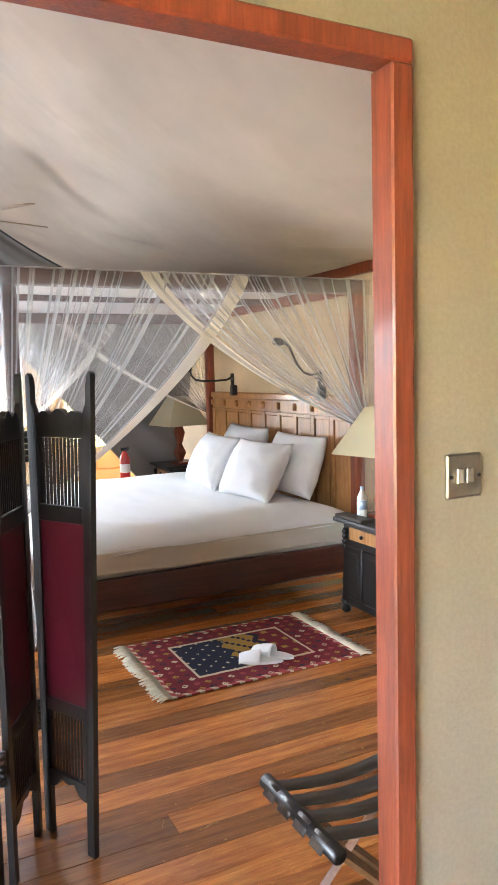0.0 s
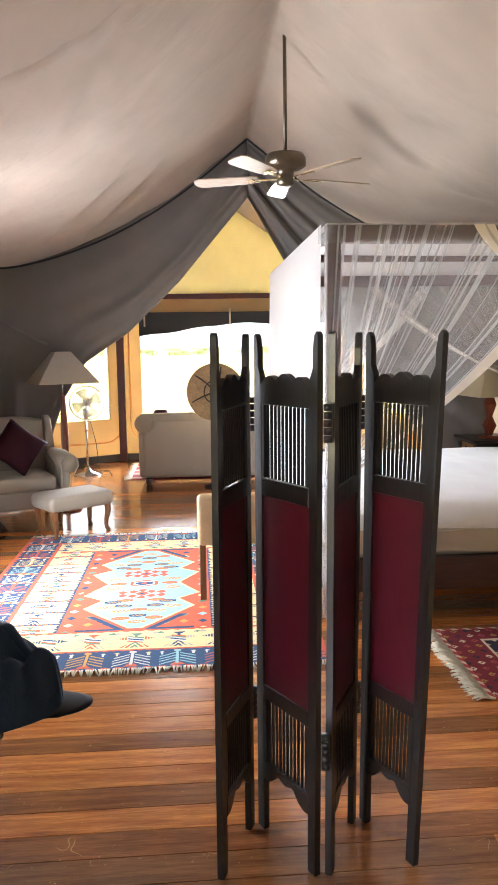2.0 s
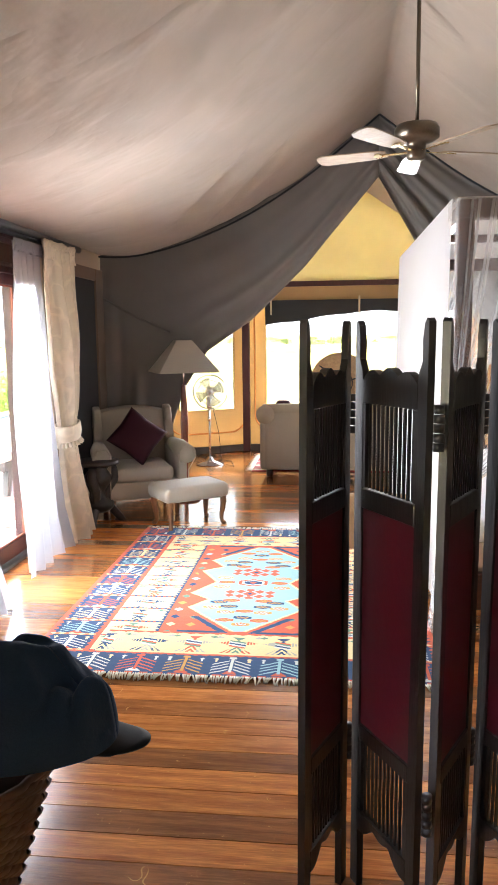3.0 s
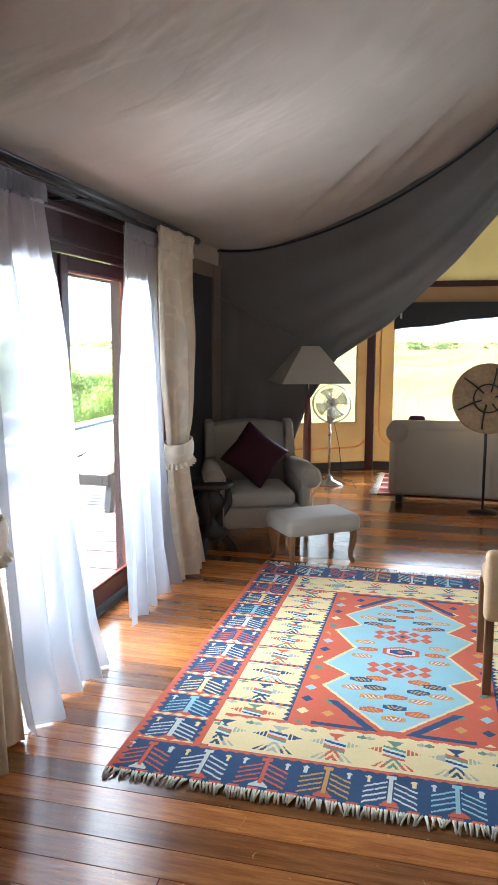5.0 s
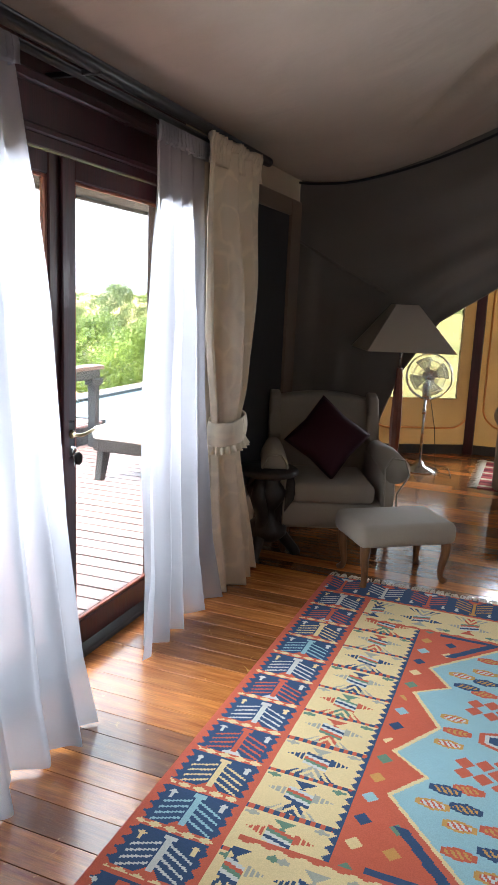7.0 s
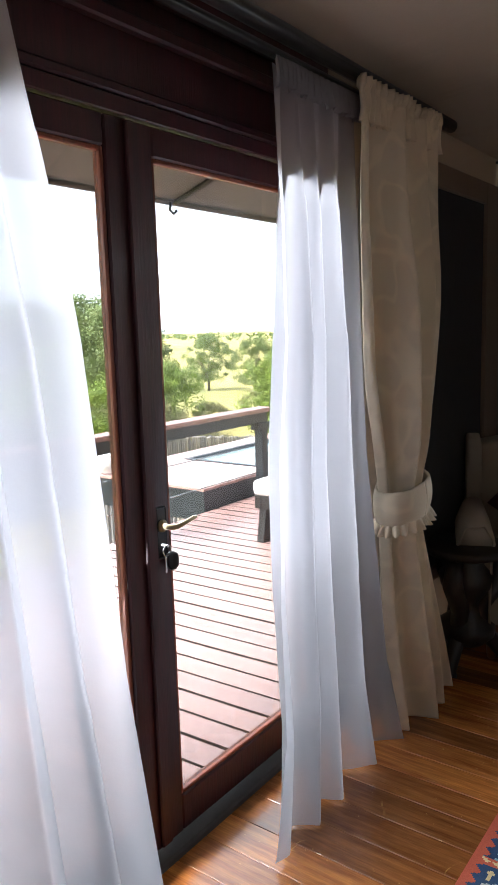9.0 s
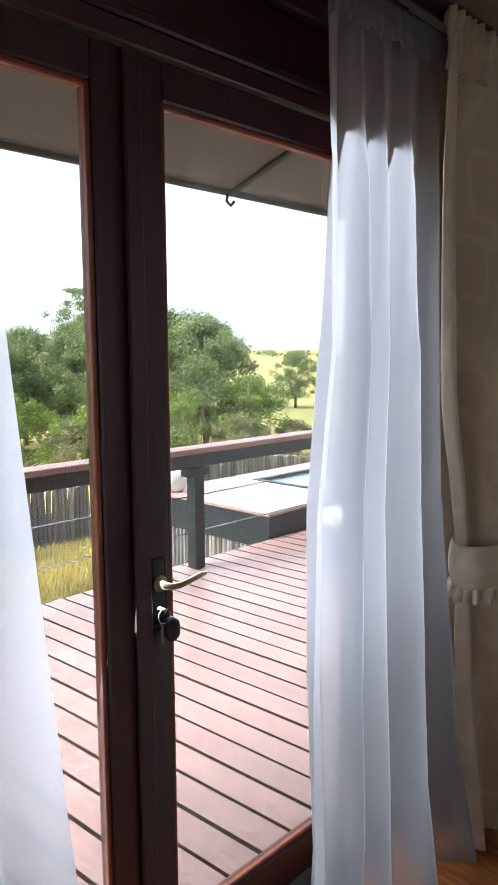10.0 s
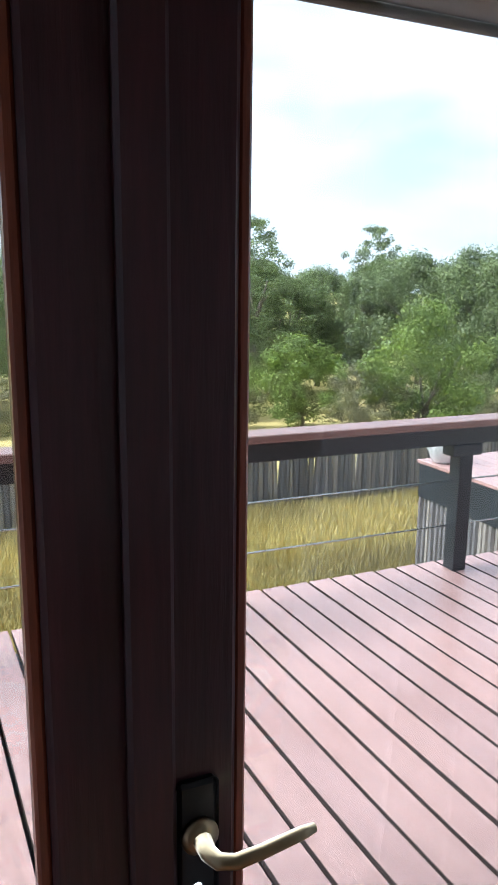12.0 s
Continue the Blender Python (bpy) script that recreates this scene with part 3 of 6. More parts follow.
# timber lining of the opening
b = BM()
fr = struct("opening_frame", b, M_REDWOOD, "polished red-brown timber frame round the opening", "trim")
for bx in ((1.752, 1.800, 1.182, 1.246, 0.0, 2.149), (-0.03, 0.03, 1.182, 1.246, 0.0, 2.149), (-0.03, 1.800, 1.1825, 1.2455, 2.150, 2.192)):
    b = BM()
    box(b, *bx, 0.004)
    part("frame_board", b, M_REDWOOD, fr)

# far end: three canvas bays with windows
FARX0, FARX1 = -0.21, 2.98
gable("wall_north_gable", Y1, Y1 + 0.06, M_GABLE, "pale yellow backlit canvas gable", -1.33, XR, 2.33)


def bay(name, pa, pb, win, label):
    """A canvas wall from pa to pb with one window hole (start, end along it, low, high)."""
    pa, pb = Vector((*pa, 0)), Vector((*pb, 0))
    d = pb - pa
    L, ang = d.length, math.degrees(math.atan2(d.y, d.x))
    a0, a1, z0, z1 = win
    b = BM()
    for q in ((0, L, -0.02, z0), (0, L, z1, 2.33), (0, a0, z0, z1), (a1, L, z0, z1)):
        box(b, q[0], q[1], 0.0, 0.05, q[2], q[3])
    w = struct(name, b, M_FARCANVAS, label, "wall")
    w.matrix_basis = pose(pa.x, pa.y, 0, 0, 0, ang)
    b = BM()
    box(b, a0, a1, 0.020, 0.024, z0, z1)
    g = part("pane", b, M_DIMPANE, w, "window pane tinted to dim the view out", False, False)
    g.visible_shadow = False
    b = BM()
    box(b, 0.002, L - 0.002, -0.03, -0.002, -0.0, 0.10, 0.004)
    part("skirting", b, M_LIP, w, "dark canvas skirting", False, False)
    b = BM()
    e = 0.16
    run = [(a0 - e, -0.008, 2.2), (a0 - e, -0.008, z0 - 0.1)]
    run += [(a0 - e + 0.22 * (1 - math.cos(t)), -0.008, z0 - 0.1 - 0.22 * math.sin(t)) for t in (k * math.pi / 16 for k in range(1, 9))]
    run += [(a1 + e - 0.22 + 0.22 * math.sin(t), -0.008, z0 - 0.1 - 0.22 * math.cos(t)) for t in (k * math.pi / 16 for k in range(0, 9))]
    run += [(a1 + e, -0.008, 2.2)]
    tube(b, run, 0.011, 6)
    part("zip_piping", b, M_PIPING, w, "orange zip piping round the window", True, False)
    return w


bay_l = bay("wall_north_west", (-1.33, 10.25), (FARX0, Y1), (0.30, 1.10, 0.60, 1.75), "tan canvas bay with a clear window")
bay_c = bay("wall_north", (FARX0, Y1), (FARX1, Y1), (0.275, 2.90, 0.62, 2.06), "tan canvas end wall with a wide clear window")
bay_r = bay("wall_north_east", (FARX1, Y1), (XR, 10.25), (0.26, 1.0, 0.60, 1.75), "tan canvas bay with a clear window")
b = BM()
box(b, FARX0 - 0.05, FARX0 + 0.05, Y1 - 0.09, Y1 - 0.002, 0, 2.36, 0.008)
struct("tent_post", b, M_DOORWOOD, "dark red tent post between the canvas bays", "post")
b = BM()
box(b, FARX1 - 0.05, FARX1 + 0.05, Y1 - 0.09, Y1 - 0.002, 0, 2.36, 0.008)
struct("tent_post", b, M_DOORWOOD, "dark red tent post between the canvas bays", "post")
b = BM()
box(b, -1.3, XR - 0.03, Y1 - 0.07, Y1 - 0.003, 2.255, 2.325, 0.006)
struct("end_beam", b, M_DOORWOOD, "dark red beam across the tent's end", "trim")
b = BM()
box(b, FARX0 + 0.06, FARX1 - 0.06, Y1 - 0.03, Y1 - 0.004, 2.07, 2.25, 0.004)
struct("end_band", b, M_FARCANVAS, "tan canvas band under the end beam", "trim")
# half rolled blind with slanting lower edge, and its ties
bl = thing("window_blind", (1.35, Y1 - 0.05, 2.06), "dark canvas blind rolled up unevenly over the end window", "blind")
b = BM()
xs = [0.06 + 2.64 * k / 24 for k in range(25)]
prism(b, [(x, 2.075) for x in xs] + [(x, 1.74 + 0.17 * min(1.0, max(0, (x - 0.06) / 1.25)) + 0.01 * math.sin(x * 9)) for x in reversed(xs)], "y", Y1 - 0.055, Y1 - 0.034)
part("fabric", b, M_BLIND, bl)
for x in (0.14, 1.33, 2.5):
    b = BM()
    box(b, x - 0.012, x + 0.012, Y1 - 0.066, Y1 - 0.057, 1.88, 2.12, 0.002)
    part("tie", b, M_FRINGE, bl, "cream tie strap")

# dark netted window panel on the side wall beyond the doors
wp = thing("window_1", (-1.29, 7.3, 0.4), "canvas window panel with closed black netting and khaki frame", "window", "", "structure")
b = BM()
box(b, -1.328, -1.305, 6.62, 7.66, 0.35, 2.14)
part("black_netting", b, M_NETBLACK, wp)
for q in ((6.55, 6.62, 0.28, 2.25), (7.66, 7.88, 0.28, 2.25), (6.62, 7.66, 2.14, 2.25), (6.62, 7.66, 0.28, 0.35)):
    b = BM()
    box(b, -1.328, -1.285, q[0], q[1], q[2], q[3], 0.006)
    part("window_frame", b, M_TRIMCANVAS, wp)

# ---- dividing canvas flaps, gathered to the sides ----
YF = 7.92


def flap_left():
    """Upper edge laced along the roof, free edge swept down to a tie at the side wall."""
    low = [(1.385, 3.05), (0.70, 2.25), (0.18, 1.75), (-0.25, 1.46), (-0.48, 1.10), (-0.66, 0.60), (-0.80, 0.03)]

    def lower(u):
        k = min(int(u * 6), 5)
        t = u * 6 - k
        return Vector((low[k][0] * (1 - t) + low[k + 1][0] * t, low[k][1] * (1 - t) + low[k + 1][1] * t))

    def fn(u, v):
        xu = XRIDGE - (XRIDGE + 1.32) * min(1.0, u * 1.15)
        zu = roof_z(xu) + 0.09 if u < 1 / 1.15 else roof_z(-1.32) - (u * 1.15 - 1) / 0.15 * 2.3
        lo = lower(u)
        x, z = xu * (1 - v) + lo.x * v, zu * (1 - v) + lo.y * v
        z -= 0.10 * math.sin(math.pi * v) * math.sin(math.pi * min(1, u * 1.1))
        fold = math.sin(v * 15 + u * 3) * 0.5 + math.sin(v * 31 + u * 5 + 1) * 0.25
        y = YF + 0.045 * fold * (0.25 + v * 0.9) + 0.05 * fbm(x * 1.5, z * 1.5) - 0.05 * v
        return Vector((x, y, z))
    return fn


tl = thing("canvas_divider", (-0.6, YF, 0.02), "grey canvas room divider swept aside in folds", "curtain")
b = BM()
sheet(b, flap_left(), 70, 60)
thick(part("canvas", b, M_FLAP, tl, "", True), 0.006)
b = BM()
tube(b, [(XRIDGE - (XRIDGE + 1.32) * u, YF - 0.03, roof_z(XRIDGE - (XRIDGE + 1.32) * u) - 0.022) for u in (k / 40 for k in range(41))], 0.010, 6)
part("lacing_cord", b, M_BLIND, tl, "dark lacing cord", True)
b = BM()
tube(b, [(-1.28, YF - 0.06, 1.98), (-0.95, YF - 0.09, 1.80), (-0.62, YF - 0.08, 1.64)], 0.012, 6)
part("tie_strap", b, M_FLAP, tl, "", True)


def flap_right(u, v):
    xu = XRIDGE + (XR - XRIDGE) * u
    zu = roof_z(xu) - 0.01
    xl, zl = XRIDGE + 1.15 * u + 0.0, 3.05 - 2.0 * u
    if u > 0.4:
        t = (u - 0.4) / 0.6
        xl, zl = XRIDGE + 0.46 + 1.9 * t, 2.25 - 2.2 * t
    x, z = xu * (1 - v) + xl * v, zu * (1 - v) + zl * v
    fold = math.sin(v * 22 + u * 2) * 0.6 + math.sin(v * 41) * 0.3
    return Vector((x, YF + 0.05 * fold * (0.3 + v) - 0.03 * v, z))


tr = thing("canvas_divider", (3.6, YF, 0.02), "grey canvas room divider gathered beside the bed", "curtain")
b = BM()
sheet(b, flap_right, 60, 60)
thick(part("canvas", b, M_FLAP, tr, "", True), 0.006)
b = BM()
tube(b, [(XRIDGE + (XR - XRIDGE) * u, YF - 0.03, roof_z(XRIDGE + (XR - XRIDGE) * u) - 0.022) for u in (k / 40 for k in range(41))], 0.010, 6)
part("lacing_cord", b, M_BLIND, tr, "dark lacing cord", True)

# light switch on the partition
sw = thing("light_switch", (1.9235, 1.199, 1.412), "brushed metal double light switch plate", "switch")
b = BM()
box(b, 1.8805, 1.9665, 1.189, 1.199, 1.369, 1.455, 0.003)
pl = part("plate", b, M_STEEL, sw)
for x in (1.9095, 1.9335):
    b = BM()
    box(b, x - 0.009, x + 0.009, 1.183, 1.1895, 1.398, 1.428, 0.002)
    part("rocker", b, M_CHROME, pl)
for x in (1.8895, 1.9575):
    b = BM()
    lathe(b, [(0.004, 0), (0.004, 0.003)], (0, 0, 0), 10)
    bmesh.ops.transform(b, matrix=pose(x, 1.189, 1.412, 90, 0, 0), verts=b.verts)
    part("screw", b, M_BLACK, pl)

# ---- curtains at the doors ----
rod = thing("curtain_rail", (-1.12, 5.0, 2.33), "dark metal curtain pole above the glazed doors", "curtain rail")
b = BM()
tube(b, [(-1.12, 3.45, 2.335), (-1.12, 6.72, 2.315)], 0.026, 12)
part("pole", b, M_BLACK, rod, "", True)
b = BM()
tube(b, [(-1.19, 3.45, 2.312), (-1.19, 6.65, 2.297)], 0.016, 10)
part("track", b, M_BLACK, rod, "", True)
for y in (3.6, 5.0, 6.5):
    b = BM()
    box(b, -1.33, -1.10, y - 0.012, y + 0.012, 2.30, 2.318, 0.003)
    part("bracket", b, M_BLACK, rod)


def pleated(rows, folds, depth, phase=0.0, flare=0.0):
    """Hanging cloth: rows of (height, y start, y end, x) from top to bottom; folds run down it."""
    def fn(u, v):
        k = min(int(v * (len(rows) - 1)), len(rows) - 2)
        t = v * (len(rows) - 1) - k
        t = t * t * (3 - 2 * t)
        r = [a * (1 - t) + c * t for a, c in zip(rows[k], rows[k + 1])]
        w = 2 * math.pi * folds * (u + 0.13 * fbm(u * 2.7 + phase * 3, v * 0.5, 9)) + phase
        a = depth * (0.25 + 0.75 * min(1, v * 3)) * (1 + flare * v) * (1 - (0.45 * v if depth > 0.05 else 0.0)) * (0.65 + 1.1 * abs(fbm(u * 3.1, v * 0.7, phase + 11)))
        wob = 0.16 * math.sin(2.3 * w + 3 * v) + 0.5 * fbm(u * 5 + phase, v * 2.2, phase)
        x = r[3] + a * (math.sin(w + 0.8 * fbm(u * 3, v * 1.5, phase + 4)) + wob)
        y = r[1] + (r[2] - r[1]) * (u + 0.20 / folds / 6.28 * math.sin(2 * w))
        z = r[0] + (0.006 * math.sin(w * 0.7) if v > 0.97 else 0.0)
        return Vector((x, y, max(z, 0.006)))
    return fn


sl = thing("sheer_curtain", (-1.08, 4.45, 0.0), "white sheer curtain hanging to the floor by the doors", "curtain", "sheer curtains")
b = BM()
sheet(b, pleated([(2.27, 4.10, 4.555, -1.13), (1.9, 4.10, 4.61, -1.12), (1.5, 4.10, 4.67, -1.11), (0.8, 4.10, 4.725, -1.09), (0.25, 4.08, 4.76, -1.04), (0.012, 4.06, 4.76, -0.98)], 4, 0.036, 0.4, 0.5), 170, 60)
part("cloth", b, M_SHEER, sl, "", True)
b = BM()
sheet(b, pleated([(2.285, 4.08, 4.56, -1.11), (2.20, 4.08, 4.565, -1.105)], 16, 0.014, 0.4), 120, 6)
part("heading", b, M_SHEER, sl, "gathered sheer heading", True)
sr = thing("sheer_curtain", (-1.08, 5.55, 0.0), "white sheer curtain gathered beside the cream curtain", "curtain", "sheer curtains")
b = BM()
sheet(b, pleated([(2.245, 5.46, 5.95, -1.15), (1.9, 5.455, 5.95, -1.145), (1.5, 5.435, 5.95, -1.14), (1.1, 5.37, 5.99, -1.135), (0.7, 5.345, 6.06, -1.13), (0.3, 5.335, 6.08, -1.11), (0.012, 5.22, 6.10, -1.06)], 4.4, 0.036, 1.4, 0.5), 180, 60)
part("cloth", b, M_SHEER, sr, "", True)
b = BM()
sheet(b, pleated([(2.262, 5.46, 5.95, -1.125), (2.18, 5.46, 5.95, -1.12)], 18, 0.013, 0.9), 120, 6)
part("heading", b, M_SHEER, sr, "gathered sheer heading", True)


def smooth_rows(rows, v):
    """Values between rows along a smooth curve."""
    n = len(rows) - 1
    k = min(int(v * n), n - 1)
    t = v * n - k
    out = []
    for p0, p1, p2, p3 in zip(rows[max(k - 1, 0)], rows[k], rows[k + 1], rows[min(k + 2, n)]):
        out.append(0.5 * (2 * p1 + (p2 - p0) * t + (2 * p0 - 5 * p1 + 4 * p2 - p3) * t * t + (3 * p1 - p0 - 3 * p2 + p3) * t ** 3))
    return out


def tied_cloth(rows, folds, ph):
    """Heavy cloth drawn into a tie: rows of (height, y start, y end, x, swell towards the room, fold depth)."""
    def fn(u, v):
        z, ya, yb, x, swell, depth = smooth_rows(rows, v)
        w = 2 * math.pi * folds * (u + 0.10 * fbm(u * 2.1 + ph, v * 0.8, 3)) + ph + 1.6 * v * (u - 0.3)
        f = math.sin(w) + 0.28 * math.sin(2.3 * w + 1.0 + 2.0 * v) + 0.35 * fbm(u * 6, v * 2.6, ph + 7)
        return Vector((x + swell * math.sin(math.pi * min(1, max(0, u))) ** 0.7 + depth * f, ya + (yb - ya) * (u + 0.035 * math.sin(w * 2) / folds), max(z + 0.008 * fbm(u * 5, 0, ph) * v, 0.008)))
    return fn


def drape(base_y, rows, tie, label, ph):
    d = thing("cream_curtain", (-1.08, base_y, 0.03), label, "curtain", "cream curtains")
    b = BM()
    sheet(b, tied_cloth(rows, 3.4, ph), 150, 110)
    thick(part("cloth", b, M_CURTAIN, d, "", True), 0.004)
    top = rows[0]

    def heading(u, v):
        w = 2 * math.pi * 17 * (u + 0.012 * fbm(u * 9, 1, ph))
        flare = 1.0 if v < 0.30 else 0.55
        return Vector((top[3] + 0.020 + 0.022 * flare * math.sin(w) + 0.012 * fbm(u * 7, v * 2, ph), top[1] - 0.008 + (top[2] - top[1] + 0.016) * (u + 0.004 * math.cos(w)), top[0] + 0.055 - 0.135 * v + 0.012 * fbm(u * 8, 2, ph) * (1 - v)))
    b = BM()
    sheet(b, heading, 190, 10)
    thick(part("heading", b, M_CURTAIN, d, "pencil-pleated heading", True), 0.004)
    ya, yb, z, x = tie
    b = BM()

    def band(u, v):
        t = 2 * math.pi * u
        k = 1 + 0.10 * math.sin(math.pi * v)
        return Vector((x + 0.082 * k * math.cos(t), (ya + yb) / 2 + ((yb - ya) / 2 + 0.012) * k * math.sin(t), z + 0.062 - 0.124 * v + 0.018 * math.sin(t) + 0.006 * fbm(u * 9, v * 3, ph)))
    sheet(b, band, 90, 10)
    tb = part("tie_back", b, M_CURTAIN, d, "padded cream tie-back", True)
    thick(tb, 0.008)
    b = BM()

    def frill(u, v):
        t = 2 * math.pi * u
        w = 0.016 * math.sin(t * 21) * v
        return Vector((x + (0.081 + 0.016 * v + w) * math.cos(t), (ya + yb) / 2 + ((yb - ya) / 2 + 0.014 + 0.016 * v + w) * math.sin(t), z - 0.058 - 0.042 * v + 0.018 * math.sin(t)))
    sheet(b, frill, 260, 5)
    thick(part("frill", b, M_CURTAIN, tb, "gathered frill", True), 0.003)
    return d


drape(6.25, [(2.25, 5.88, 6.52, -1.11, 0.02, 0.034), (1.95, 5.88, 6.53, -1.12, 0.04, 0.036), (1.65, 5.88, 6.52, -1.12, 0.07, 0.042), (1.35, 5.92, 6.46, -1.13, 0.09, 0.042), (1.10, 6.00, 6.39, -1.13, 0.09, 0.034), (0.91, 6.06, 6.34, -1.13, 0.08, 0.018), (0.75, 6.06, 6.36, -1.13, 0.08, 0.024), (0.45, 6.05, 6.46, -1.13, 0.08, 0.044), (0.2, 6.05, 6.54, -1.12, 0.08, 0.054), (0.012, 6.05, 6.58, -1.11, 0.08, 0.058)],
      (6.065, 6.335, 0.885, -1.09), "cream damask curtain tied back with a ruffled band", 0.3)
drape(3.8, [(2.29, 3.48, 4.10, -1.09, 0.02, 0.030), (1.95, 3.48, 4.10, -1.09, 0.05, 0.030), (1.65, 3.48, 4.10, -1.10, 0.09, 0.032), (1.35, 3.52, 4.09, -1.11, 0.11, 0.032), (1.05, 3.60, 4.06, -1.12, 0.12, 0.026), (0.87, 3.66, 4.03, -1.12, 0.12, 0.016), (0.7, 3.62, 4.05, -1.12, 0.12, 0.020), (0.4, 3.55, 4.08, -1.11, 0.12, 0.036), (0.2, 3.48, 4.10, -1.10, 0.12, 0.044), (0.012, 3.45, 4.11, -1.09, 0.12, 0.048)],
      (3.66, 4.03, 0.86, -1.065), "cream damask curtain tied back beside the doors", 1.7)

# ---- folding screen of four hinged panels ----
SCR = [(0.857, 2.419), (1.000, 2.735), (1.182, 2.410), (1.347, 2.735), (1.488, 2.425)]
SCR_TOP = [(0.866, 2.419), (1.004, 2.735), (1.193, 2.410), (1.360, 2.735), (1.550, 2.427)]
H = 1.636
fs = thing("folding_screen", (1.1, 2.67, 0.0), "black-stained folding screen with wine-red panels and slatted ends", "room divider")
for k in range(4):
    pa, pb = Vector((*SCR[k], 0)), Vector((*SCR[k + 1], 0))
    d = pb - pa
    d.normalize()
    pa, pb = pa + d * 0.034, pb - d * 0.034
    W = (pb - pa).length
    ta, tb = Vector((*SCR_TOP[k], 0)) + d * 0.034, Vector((*SCR_TOP[k + 1], 0)) - d * 0.034
    nrm = Vector((-d.y, d.x, 0))

    def stand(b):
        """Sets flat panel shapes upright between the hinge lines, which lean a little."""
        for v in b.verts:
            t = v.co.z / H
            p, q = pa.lerp(ta, t), pb.lerp(tb, t)
            w = p + (q - p) * (v.co.x / W) + nrm * v.co.y
            v.co = Vector((w.x, w.y, v.co.z))
    b = BM()
    pw, th = 0.036, 0.010
    for side in (0, 1):
        xa = 0 if side == 0 else W - pw
        f = (lambda q: xa + q) if side == 0 else (lambda q: xa + pw - q)
        out = [(0, 0), (pw, 0), (pw, H - 0.16), (pw * 0.92, H - 0.13), (pw * 0.55, H - 0.10), (pw * 0.58, H - 0.05), (pw * 0.42, H - 0.012), (pw * 0.2, H), (0, H - 0.008)]
        pts = [(f(p[0]), p[1]) for p in out]
        prism(b, pts if side == 0 else pts[::-1], "y", -th, th)
    x0, x1 = pw + 0.0005, W - pw - 0.0005
    n = 28
    # scalloped crest, straight rails, scalloped apron
    top = [(x0 + (x1 - x0) * i / n, H - 0.155 + 0.020 * abs(math.sin(i / n * math.pi * 3)) + 0.016 * math.sin(i / n * math.pi)) for i in range(n + 1)]
    prism(b, top + [(x1, H - 0.215), (x0, H - 0.215)], "y", -0.011, 0.011)
    for za, zb in ((H - 0.50, H - 0.445), (0.465, 0.51)):
        box(b, x0, x1, -0.011, 0.011, za, zb, 0.002)
    low = [(x0 + (x1 - x0) * i / n, 0.185 + 0.05 * math.sin(i / n * math.pi) - 0.018 * abs(math.sin(i / n * math.pi * 3))) for i in range(n + 1)]
    prism(b, [(x0, 0.245), (x1, 0.245)] + low[::-1], "y", -0.011, 0.011)
    stand(b)
    pn = part("panel", b, M_DARKWOOD, fs)
    b = BM()
    box(b, x0, x1, -0.004, 0.004, 0.512, H - 0.502)
    stand(b)
    part("red_infill", b, M_REDPANEL, pn, "wine-red painted infill panel")
    for z0, z1 in ((H - 0.443, H - 0.217), (0.247, 0.463)):
        for q in ((x0, x0 + 0.012, z0, z1), (x1 - 0.012, x1, z0, z1)):
            b = BM()
            box(b, q[0], q[1], -0.009, 0.009, q[2], q[3])
            stand(b)
            part("slat_frame", b, M_DARKWOOD, pn)
        ns = 11
        for i in range(ns):
            xc = x0 + 0.012 + (x1 - x0 - 0.024) * (i + 0.5) / ns
            b = BM()
            box(b, xc - 0.0030, xc + 0.0030, -0.0035, 0.0035, z0, z1)
            stand(b)
            part("slat", b, M_DARKWOOD, pn)
    if k:
        for z in (0.42, H - 0.25):
            b = BM()
            p = Vector((*SCR[k], 0)).lerp(Vector((*SCR_TOP[k], 0)), z / H)
            s = -1 if k % 2 else 1
            for q in range(5):
                tube(b, [(p.x, p.y, z + q * 0.022 - 0.055), (p.x, p.y, z + q * 0.022 - 0.036)], 0.013, 10)
            part("hinge", b, M_BLACK, fs, "", True)

# ---- bed with canopy ----
BX0, BX1, BY0, BY1 = 1.60, 3.98, 4.52, 7.18
bed = thing("canopy_bed", (2.8, 5.7, 0.0), "four-poster bed with mahogany rails and panelled golden headboard", "bed")
for y in (BY0, BY1):
    b = BM()
    box(b, BX0 + 0.05, BX1 - 0.06, y - 0.022, y + 0.022, 0.16, 0.36, 0.006)
    part("side_rail", b, M_MAHOG, bed)
b = BM()
box(b, BX0 - 0.02, BX0 + 0.02, BY0 + 0.03, BY1 - 0.03, 0.16, 0.36, 0.006)
part("foot_rail", b, M_MAHOG, bed)
for x, y in ((BX0, BY0), (BX0, BY1), (BX1, BY0), (BX1, BY1)):
    b = BM()
    box(b, x - 0.04, x + 0.04, y - 0.04, y + 0.04, 0.0, 2.16, 0.008)
    part("bed_post", b, M_MAHOG if x < 2 else M_REDWOOD, bed)
for y, z0, z1 in ((BY0, 2.15, 2.245), (5.75, 2.185, 2.24), (BY1, 2.12, 2.215)):
    b = BM()
    box(b, BX0 - 0.04, BX1 + 0.04, y - 0.03, y + 0.03, z0, z1, 0.005)
    part("canopy_beam", b, M_MAHOG, bed)
for x in (BX0, BX1):
    b = BM()
    box(b, x - 0.028, x + 0.028, BY0 + 0.032, BY1 - 0.032, 2.155, 2.235, 0.005)
    part("canopy_beam", b, M_MAHOG if x < 2 else M_REDWOOD, bed)
b = BM()
box(b, 4.0, 4.05, BY0 + 0.042, BY1 - 0.042, 0.30, 1.37, 0.004)
hb = part("headboard", b, M_PINE, bed, "golden panelled wooden headboard")
b = BM()
